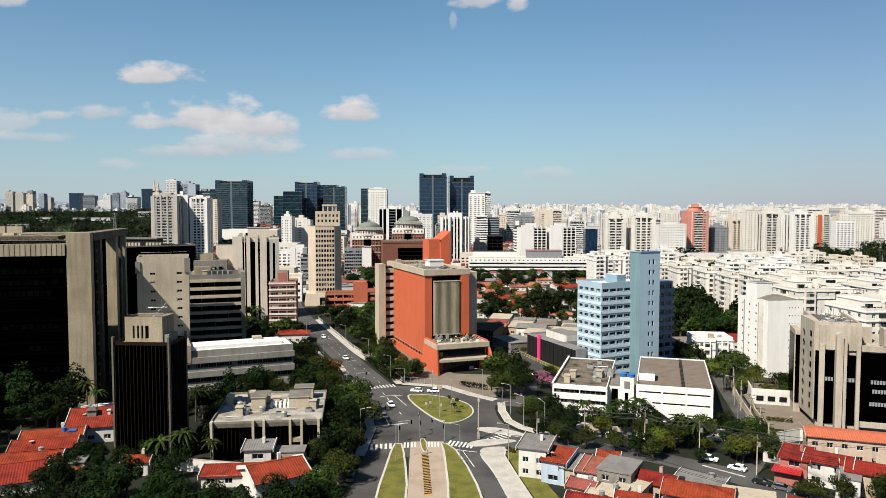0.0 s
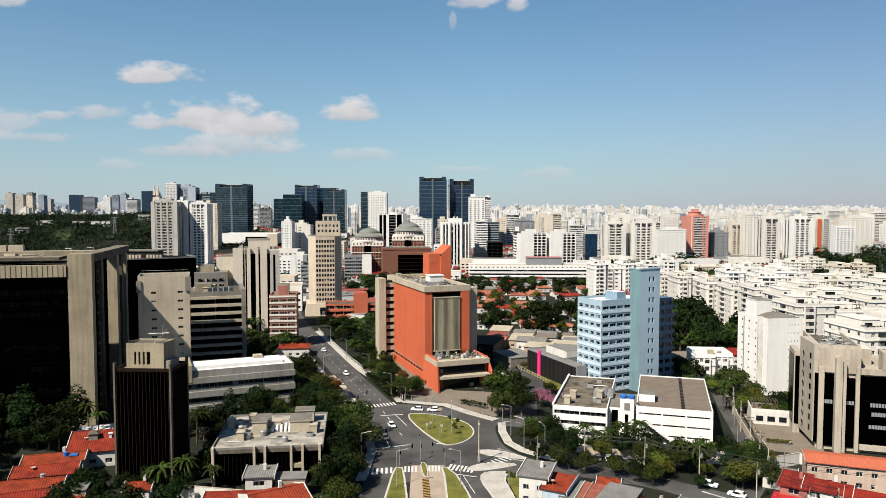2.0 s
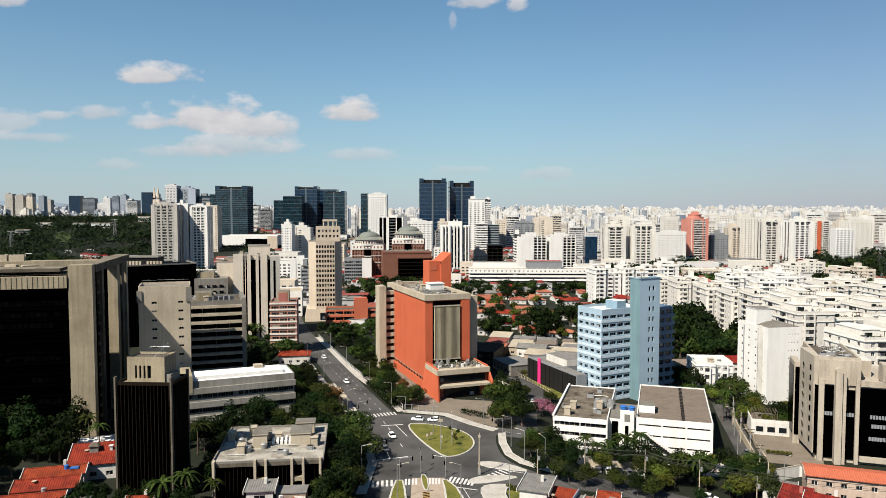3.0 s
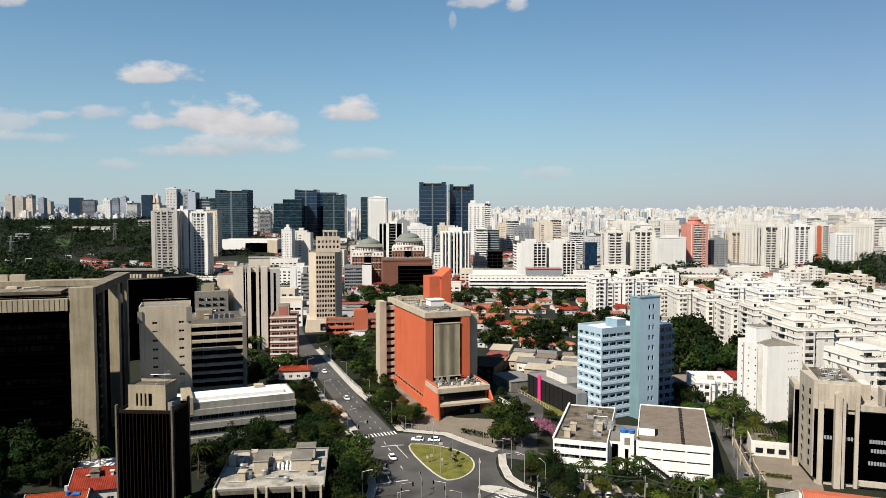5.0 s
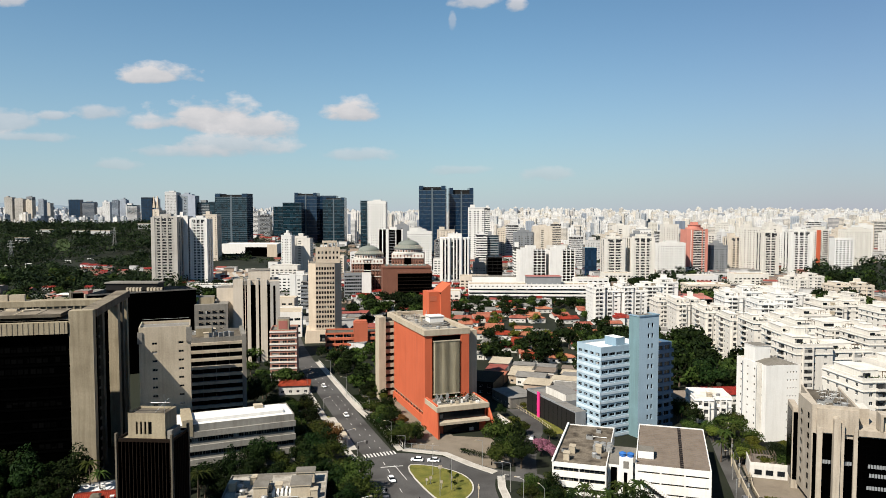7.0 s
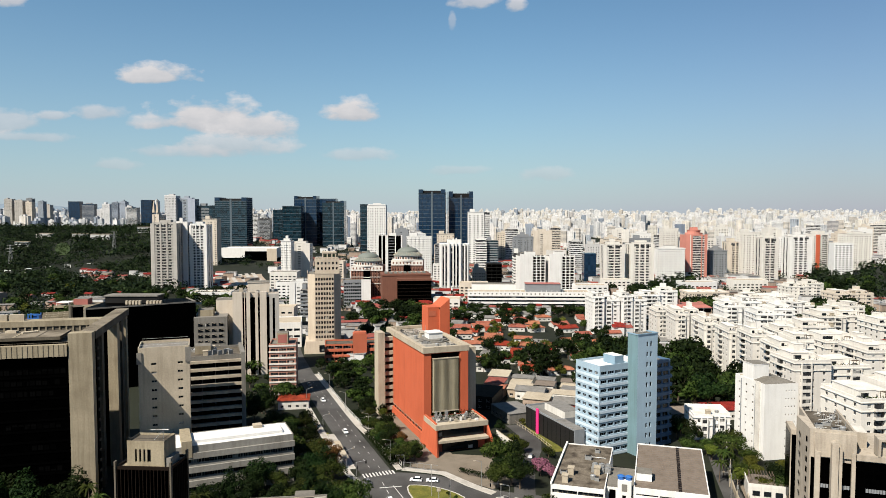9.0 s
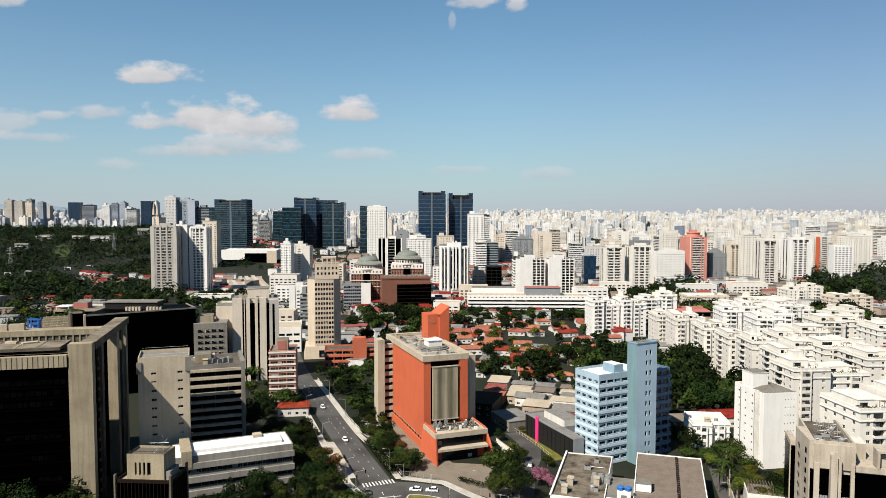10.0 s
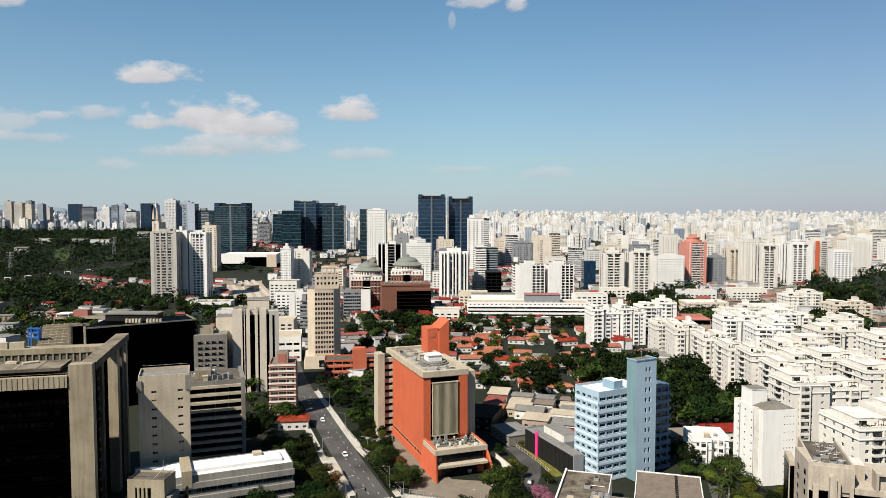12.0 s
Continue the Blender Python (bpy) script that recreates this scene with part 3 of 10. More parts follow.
def roof_clutter(root, x0, x1, y0, y1, z, seed, n=6):
    """Air units, small tanks and pipes on a roof, each a part."""
    r = random.Random(seed)
    for i in range(n):
        x, y = r.uniform(x0, x1), r.uniform(y0, y1)
        k = r.random()
        s = Shape()
        if k < 0.5:
            a, b, c = r.uniform(0.5, 1.1), r.uniform(0.4, 0.8), r.uniform(0.7, 1.3)
            s.box(x - a, x + a, y - b, y + b, z, z + c, 0)
            s.box(x - a * 0.8, x + a * 0.8, y - b * 0.7, y + b * 0.7, z + c, z + c + 0.12, 1)
            part("air_unit", s, [STEEL, DARK_METAL], root)
        elif k < 0.7:
            s.tube(x, y, 0.75, 0.85, z, z + 1.2, 12, 0)
            s.tube(x, y, 0.9, 0.5, z + 1.2, z + 1.5, 12, 0)
            part("water_tank", s, [STEEL], root)
        elif k < 0.85:
            x2 = min(x1, x + r.uniform(2, 6))
            s.beam((x, y, z + 0.3), (x2, y, z + 0.3), 0.12)
            s.box(x - 0.1, x + 0.1, y - 0.1, y + 0.1, z, z + 0.35)
            s.box(x2 - 0.1, x2 + 0.1, y - 0.1, y + 0.1, z, z + 0.35)
            part("pipe", s, [STEEL], root)
        else:
            s.box(x - 0.9, x + 0.9, y - 1.2, y + 1.2, z, z + 2.2, 0)
            s.box(x - 1.05, x + 1.05, y - 1.35, y + 1.35, z + 2.2, z + 2.35, 0)
            part("roof_hatch", s, [CONCRETE_LIGHT], root)


def mast(root, x, y, z, h, arms=3):
    s = Shape().beam((x, y, z), (x, y, z + h), 0.1, 0.05)
    for i in range(arms):
        k = z + h * (0.5 + 0.15 * i)
        s.beam((x - 0.8 + 0.15 * i, y, k), (x + 0.8 - 0.15 * i, y, k), 0.04)
    part("antenna", s, [STEEL], root)


# ---- ground, roads and pavements ----
def slab(name, pts, z0, z1, mat, label, category="", kind="structure", top=None):
    s = Shape()
    area = sum(a[0] * b[1] - b[0] * a[1] for a, b in zip(pts, pts[1:] + pts[:1]))
    s.prism(pts if area > 0 else pts[::-1], z0, z1, 0, 1 if top else None)
    ob = part(name, s, [mat, top] if top else [mat])
    return tagged(ob, label, category, kind=kind)


def ribbon(pts, width, lift=0.0):
    """Left and right edges of a band along a line of points."""
    P = [Vector((*p, 0)) for p in pts]
    left, right = [], []
    for i, p in enumerate(P):
        d = (P[min(i + 1, len(P) - 1)] - P[max(i - 1, 0)]).normalized()
        n = Vector((-d.y, d.x, 0)) * width / 2
        left.append((p + n)[:2])
        right.append((p - n)[:2])
    return left, right


def road(name, pts, width, z, mat, label, category="road"):
    left, right = ribbon(pts, width)
    s = Shape()
    for i in range(len(pts) - 1):
        s.poly([(*right[i], z), (*right[i + 1], z), (*left[i + 1], z), (*left[i], z)])
    return tagged(part(name, s, [mat]), label, category, kind="structure")


def raised(name, pts, width, z0, z1, mat, edge, label, category="pavement"):
    """A raised strip with kerb stones along both edges."""
    left, right = ribbon(pts, width)
    il, ir = ribbon(pts, width - 0.4)
    s = Shape()
    for i in range(len(pts) - 1):
        j = i + 1
        s.poly([(*ir[i], z1), (*ir[j], z1), (*il[j], z1), (*il[i], z1)], 0)
        for o, n in ((left, il), (right, ir)):
            s.poly([(*o[i], z1 + 0.02), (*o[j], z1 + 0.02), (*n[j], z1 + 0.02), (*n[i], z1 + 0.02)], 1)
            s.poly([(*o[i], z0), (*o[j], z0), (*o[j], z1 + 0.02), (*o[i], z1 + 0.02)], 1)
            s.poly([(*n[i], z1 + 0.02), (*n[j], z1 + 0.02), (*n[j], z1), (*n[i], z1)], 1)
    return tagged(part(name, s, [mat, edge]), label, category, kind="structure")


def island(name, pts, z1, mat, label, category, kerb_w=0.35):
    """A raised area with a kerb round it."""
    area = sum(a[0] * b[1] - b[0] * a[1] for a, b in zip(pts, pts[1:] + pts[:1]))
    pts = pts if area > 0 else pts[::-1]
    k = len(pts)
    inner = []
    for i in range(k):
        a, b, c = Vector(pts[i - 1]), Vector(pts[i]), Vector(pts[(i + 1) % k])
        n1, n2 = (b - a).normalized(), (c - b).normalized()
        n = Vector((-(n1.y + n2.y), n1.x + n2.x)).normalized()
        inner.append(tuple(b + n * kerb_w))
    s = Shape()
    s.poly([(*p, z1) for p in inner], 0)
    for i in range(k):
        j = (i + 1) % k
        s.poly([(*pts[i], 0), (*pts[j], 0), (*pts[j], z1 + 0.03), (*pts[i], z1 + 0.03)], 1)
        s.poly([(*pts[i], z1 + 0.03), (*pts[j], z1 + 0.03), (*inner[j], z1 + 0.03), (*inner[i], z1 + 0.03)], 1)
        s.poly([(*inner[i], z1 + 0.03), (*inner[j], z1 + 0.03), (*inner[j], z1), (*inner[i], z1)], 1)
    return tagged(part(name, s, [mat, KERB]), label, category, kind="structure")


def rounded(pts, steps=3):
    """A closed outline with its corners cut round (Chaikin)."""
    for _ in range(steps):
        out = []
        for a, b in zip(pts, pts[1:] + pts[:1]):
            out += [(a[0] * 0.75 + b[0] * 0.25, a[1] * 0.75 + b[1] * 0.25), (a[0] * 0.25 + b[0] * 0.75, a[1] * 0.25 + b[1] * 0.75)]
        pts = out
    return pts


def ground_height(x, y):
    """Level city; a wooded hill beyond the river on the left and rising land at the far edge."""
    h = 0.0
    dx, dy = (x + 640) / 330, (y - 1500) / 330
    h += 46 * math.exp(-dx * dx - dy * dy) * (1 + 0.10 * math.sin(x * 0.021 + 1) + 0.08 * math.sin(y * 0.017 + x * 0.009))
    dx, dy = (x + 1250) / 420, (y - 1700) / 420
    h += 52 * math.exp(-dx * dx - dy * dy)
    far = max(0.0, (y - 2000) / 3000)
    h += 36 * min(1.0, far) ** 1.3
    return h


def build_ground():
    xs = [-4600, -3600, -2800, -2200] + [-1800 + 100 * i for i in range(37)] + [2200, 2800, 3600, 4600]
    ys = [-300, 0, 100, 300, 500, 700, 900] + [1000 + 80 * i for i in range(16)] + [2400, 2800, 3300, 3900, 4500, 4950]
    s = Shape()
    s.v = [(x, y, ground_height(x, y)) for y in ys for x in xs]
    n = len(xs)
    for j in range(len(ys) - 1):
        for i in range(n - 1):
            s.f.append((j * n + i, j * n + i + 1, (j + 1) * n + i + 1, (j + 1) * n + i))
            s.m.append(0)
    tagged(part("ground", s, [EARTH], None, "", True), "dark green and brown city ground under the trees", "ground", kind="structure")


build_ground()
A_MID = [(-7.0, 200), (-14.5, 222), (-22.3, 244), (-38.0, 286), (-53.5, 330), (-68.5, 373), (-79.0, 400), (-92, 440), (-103, 480), (-120, 540), (-150, 640)]
road("road", A_MID, 11.0, 0.02, ASPHALT, "grey asphalt avenue with worn white lane lines")
slab("road", rounded([(-19.5, 178), (-18.6, 198), (-22, 214.6), (-28.5, 233), (-30, 246), (-16, 248), (3, 243), (11.4, 231.5), (17, 225), (16, 216), (17, 204),
                      (20, 197), (27, 189), (45, 187), (45, 176), (28, 180), (18, 182.6), (9, 177), (8, 170)], 1),
     -0.2, 0.03, ASPHALT, "patched grey asphalt crossing of two avenues", "road")
road("road", [(-17.2, 184), (-17.0, 165), (-17.6, 150), (-19, 120)], 6.4, 0.025, ASPHALT, "shaded asphalt carriageway beside trees")
road("road", [(8.0, 182), (9.4, 170), (11.0, 157), (14, 140), (16, 118)], 6.5, 0.034, ASPHALT, "asphalt carriageway curving past the grass median")
road("road", [(12, 230), (20, 226), (30, 223), (45, 216), (52, 226), (60, 262), (66, 290)], 8.0, 0.015, ASPHALT, "side street with dashed white line")
road("road", [(20, 187), (36, 183), (52, 176), (66, 165), (76, 152), (88, 130)], 8.5, 0.022, ASPHALT, "asphalt street between gardens and houses")
road("road", [(68, 160), (79, 176), (87.5, 196), (92, 214), (98, 240), (107, 275)], 6.2, 0.018, ASPHALT, "narrow asphalt side street beside a wall")
road("busway", [(-4.2, 187), (-3.9, 170), (-3.4, 156), (-3.2, 120)], 8.8, 0.04, ASPHALT_RED, "reddish brown concrete busway", "road")
island("median", [(-14.9, 120), (-14.6, 156.5), (-14.1, 167), (-13.6, 179), (-12.9, 185.2), (-10.9, 185.2), (-9.9, 179), (-8.7, 167), (-7.9, 156.5), (-7.6, 120)][::-1],
       0.16, GRASS, "dry green grass median with pale kerb", "median", 0.5)
island("median", [(1.0, 120), (0.9, 157), (0.5, 167), (0.0, 179), (-0.6, 185.4), (1.0, 185.4), (3.5, 180.2), (6.0, 169), (7.9, 157), (9.5, 140), (10.5, 120)],
       0.16, GRASS, "dry green grass median with curved pale kerb", "median", 0.5)
island("traffic_island", rounded([(-14.2, 235.2), (-6.1, 235.6), (2.2, 231.4), (8.2, 224.5), (9.9, 216.4), (8.6, 209.6), (4.5, 203.6), (-1.2, 202.6)], 2),
       0.18, GRASS, "grass traffic island with white kerb", "traffic island", 0.45)
island("traffic_island", rounded([(-6.6, 189), (-4.6, 189), (-3.7, 178.5), (-5.3, 178.5)], 1), 0.17, GRASS, "narrow planted refuge at the crossing", "traffic island", 0.3)
island("pavement", rounded([(9.2, 176), (9.7, 181), (13, 182.6), (18.5, 182.2), (15.4, 178), (16.6, 169), (18.2, 157), (24, 118), (17.8, 118), (13, 157), (11.4, 167)], 1),
       0.15, PAVING, "pale concrete pavement with kerb", "pavement")
slab("lawn", [(16.0, 178), (22, 181), (24, 172), (23, 160), (27, 140), (27, 118), (24.5, 118), (18.6, 157), (17, 169)], -0.1, 0.12, GRASS, "dry lawn strip beside the pavement", "lawn")
island("traffic_island", rounded([(9.4, 199), (14, 199.4), (19, 197), (24.5, 191), (17, 193), (10.4, 195.6)], 1), 0.12, PAVING, "pale paved island with white kerb", "traffic island", 0.3)
island("traffic_island", rounded([(5.6, 183.6), (8.2, 187.4), (14, 189.3), (21, 187.6), (16, 184.9), (9.6, 182.6)], 1), 0.12, PAVING, "low concrete refuge at the crossing", "traffic island", 0.3)
# pavement along the right of the avenue, with the lay-by before the orange building
raised("pavement", [(-15.2, 249.6), (-27.0, 282), (-32.2, 292.5), (-36.4, 302), (-44.0, 322.5), (-57.2, 359.5), (-71.4, 398.4)], 2.3, 0.0, 0.16, PAVING, KERB,
       "pale concrete pavement along the avenue")
raised("pavement", [(-14.2, 250.6), (0.6, 246.2), (9.6, 235.4), (17.2, 228.2)], 3.0, 0.0, 0.17, PAVING, KERB, "pale concrete pavement at the forecourt corner")
island("pavement", [(-27.5, 238), (-31.8, 246), (-47, 287), (-62, 330), (-77, 373), (-79.5, 372), (-64.5, 329), (-49.5, 286), (-34, 245), (-29.5, 237)], 0.16, PAVING,
       "narrow concrete pavement under trees", "pavement")
island("pavement", [(17.5, 225), (17, 216), (18, 205), (21.5, 198), (29, 191), (36, 190), (36, 192.5), (30, 194), (23.5, 200), (20.5, 206), (19.5, 216), (20, 226)], 0.16, PAVING,
       "pale pavement at the street corner", "pavement")
island("pavement", [(-19.8, 176), (-19, 198), (-22.6, 215), (-28, 231), (-30, 230), (-25, 214), (-21.6, 198), (-22.4, 176)], 0.16, PAVING, "kerbed pavement under trees", "pavement")
slab("lawn", [(-28.8, 228), (-24.5, 214), (-21.6, 200), (-27, 200), (-33, 222)], -0.1, 0.13, GRASS, "patch of lawn beside the avenue", "lawn")
slab("plaza", [(-22, 281), (-12.3, 253), (-1.5, 249), (8, 239), (17, 232), (28, 240), (30, 262), (4, 266), (-24, 330), (-34, 303), (-27, 293)], -0.1, 0.1, PLAZA, "brown paved forecourt of the orange building", "plaza")
slab("plaza", [(92, 199), (106, 193.5), (112, 206), (116, 232), (101, 236)], -0.1, 0.12, PLAZA, "tan paved forecourt of the concrete tower", "plaza")
raised("pavement", [(-32.2, 250), (-36.4, 262), (-41.0, 275), (-46.4, 290)], 2.8, 0.0, 0.18, PAVING, KERB, "pale paved strip with bus shelters beside the avenue")
slab("plaza", [(33, 208), (57, 197), (80, 198), (84, 186), (40, 194)], -0.1, 0.05, PAVING, "paved forecourt of the white building", "plaza")
slab("lawn", [(43.2, 268.0), (47.6, 269.6), (38.0, 306.0), (34.4, 306.0)], -0.1, 0.12, GRASS, "green verge below the showroom wall", "lawn")
road("road", [(27, 226), (28.5, 240), (31.0, 256), (35.0, 270), (36.4, 280), (34.2, 292), (31.0, 303)], 7.0, 0.028, ASPHALT, "narrow curving asphalt street between gardens")
slab("plaza", [(-41.0, 313.3), (-34.6, 301.9), (-31.4, 296.6), (-24.2, 305.6), (-22.6, 312.5), (-33.4, 316.3)], -0.1, 0.13, PAVING, "pale paved lay-by beside the avenue", "plaza")
slab("lawn", [(-30.5, 291.0), (-16.6, 253.0), (-11.0, 253.0), (-12.0, 258.0), (-21.0, 296.0), (-27.5, 298.0)], -0.1, 0.115, EARTH, "planted bed of dark soil and ground cover", "lawn")
slab("lawn", [(-50.0, 292.6), (-47.6, 291.6), (-40.0, 271.0), (-42.6, 270.4)], -0.1, 0.13, GRASS, "narrow bright green lawn strip beside the path", "lawn")


def stripes(name, a, b, count, length, width, along, label):
    """Crossing bars between a and b, each a part of the marking."""
    root = thing(name, 0, 0, 0.0, 0, label, "road marking", kind="structure")
    me = Shape().box(-width / 2, width / 2, -length / 2, length / 2, 0.036, 0.05).mesh("bar", [MARKING])
    for i in range(count):
        k = (i + 0.5) / count
        ob = part("bar", me, None, root)
        ob.matrix_basis = pose(a[0] + (b[0] - a[0]) * k, a[1] + (b[1] - a[1]) * k, 0, 0, 0, along)


stripes("zebra_crossing", (-20.5, 182.2), (-13.2, 183.4), 6, 4.2, 0.62, 4, "white bars of a zebra crossing on asphalt")
stripes("zebra_crossing", (-10.6, 184.0), (-6.9, 184.4), 4, 4.2, 0.55, 2, "white bars of a zebra crossing on asphalt")
stripes("zebra_crossing", (-4.2, 184.6), (-0.8, 184.6), 4, 4.2, 0.5, 0, "white bars of a zebra crossing on asphalt")
stripes("zebra_crossing", (1.2, 186.0), (8.2, 183.4), 7, 4.0, 0.6, -14, "white bars of a zebra crossing on asphalt")
stripes("zebra_crossing", (-28.0, 243.5), (-16.8, 248.0), 10, 3.6, 0.55, 20, "white bars of a zebra crossing on the avenue")
stripes("zebra_crossing", (63.8, 168.5), (69.6, 162.5), 6, 3.4, 0.6, 44, "white bars of a zebra crossing on a side street")


stripes("zebra_crossing", (12.6, 187.5), (19.0, 194.2), 6, 3.6, 0.6, 40, "white bars of a zebra crossing at the street mouth")


def line_marks(pts, dash, gap, width, label):
    root = thing("lane_line", 0, 0, 0, 0, label, "road marking", kind="structure")
    P = [Vector(p) for p in pts]
    k = 0.0
    for a, b in zip(P, P[1:]):
        d = b - a
        n = int(d.length // (dash + gap)) if gap else 1
        turn = math.degrees(math.atan2(d.y, d.x))
        ln = dash if gap else d.length
        me = Shape().box(0, ln, -width / 2, width / 2, 0.037, 0.047).mesh("dash", [MARKING])
        for i in range(max(1, n)):
            p = a + d.normalized() * i * (dash + gap)
            ob = part("dash", me, None, root)
            ob.matrix_basis = pose(p.x, p.y, 0, 0, 0, turn)


line_marks([(-26.4, 252), (-56.5, 334.5), (-79, 394)], 2.0, 5.5, 0.16, "dashed white lane line on the avenue")
line_marks([(-22.7, 252), (-53, 336), (-76, 396)], 2.0, 5.5, 0.16, "dashed white lane line on the avenue")
line_marks([(-20.5, 238), (-13.5, 215), (-10.0, 204)], 3.0, 4.0, 0.2, "dashed white lane line at the crossing")
line_marks([(-16.5, 235), (-11.6, 222)], 1, 0, 0.22, "solid white lane line at the crossing")
line_marks([(-18.5, 214), (-15.5, 201.5)], 1, 0, 0.22, "solid white lane line at the crossing")
line_marks([(-20.0, 200.0), (-10.5, 203.5)], 1, 0, 0.5, "white stop line on asphalt")
line_marks([(-21.0, 233.0), (-13.6, 234.6)], 1, 0, 0.5, "white stop line on asphalt")
line_marks([(5.0, 180), (7.6, 168)], 1, 0, 0.2, "solid white lane line beside the median")
line_marks([(1.2, 181.4), (8.6, 178.6)], 1, 0, 0.4, "white stop line on asphalt")
line_marks([(20, 226.6), (44, 217)], 1.6, 2.2, 0.25, "dashed white line on the side street")
line_marks([(12, 195), (30, 186.5)], 1, 0, 0.25, "white edge line at the corner")


def hatch_bars():
    root = thing("hatched_strip", -4.6, 178, 0, 0, "dark brown bars of a painted strip in the busway", "road marking", kind="structure")
    part("strip", Shape().prism([(-0.9, -0.5), (0.5, -27.6), (2.3, -27.6), (0.9, -0.5)][::-1], 0.041, 0.047), [HATCH], root)
    me = Shape().prism([(-0.85, -0.35), (0.85, 0.15), (0.85, 0.65), (-0.85, 0.15)], 0.048, 0.058).mesh("bar", [BROWN_FIN])
    for i in range(26):
        part("bar", me, None, root).matrix_basis = pose(0.055 * i, -1.0 * i - 1, 0)


hatch_bars()


road("road", [(-350, 1100), (-323, 1048), (-288, 990), (-262, 930), (-226, 880)], 20, 0.5, PAVING, "pale concrete expressway beyond the towers")
road("road", [(-318, 1100), (-296, 1048), (-262, 990), (-236, 930), (-204, 880)], 9, 0.55, ASPHALT, "grey expressway lanes beyond the towers")


def far_hills():
    """A low ridge of hills along the far edge."""
    s = Shape()
    xs = [-4600 + 90 * i for i in range(28)]
    top = [60 + 88 * max(0.0, 1 - abs(x + 3100) / 1250) ** 0.8 + 9 * math.sin(x * 0.013) + 6 * math.sin(x * 0.031) for x in xs]
    for i in range(len(xs) - 1):
        a, b = xs[i], xs[i + 1]
        s.poly([(a, 4700, 20), (b, 4700, 20), (b, 4900, top[i + 1]), (a, 4900, top[i])])
        s.poly([(a, 4900, top[i]), (b, 4900, top[i + 1]), (b, 4945, 20), (a, 4945, 20)])
    tagged(part("hills", s, [HAZY_HILL], None, "", True), "distant hills at the horizon, blue-grey with painted haze", "hills", kind="structure")


far_hills()

# ---- the near buildings ----
def leaf_row(ln, seed):
    """Potted greenery along a terrace edge."""
    r = random.Random(seed)
    s = Shape()
    for i in range(int(ln * 9)):
        p = Vector((r.uniform(0, ln), r.uniform(0, 0.8), r.uniform(0.1, 1.3) * r.random() + 0.2))
        k = r.uniform(0.18, 0.4)
        n = Vector((r.uniform(-1, 1), r.uniform(-1, 1), r.uniform(0, 1))).normalized()
        t = n.cross(Vector((0.3, 0.5, 0.8))).normalized()
        b = n.cross(t)
        s.poly([p - t * k, p - b * k * 0.7, p + t * k, p + b * k * 0.7])
    return s


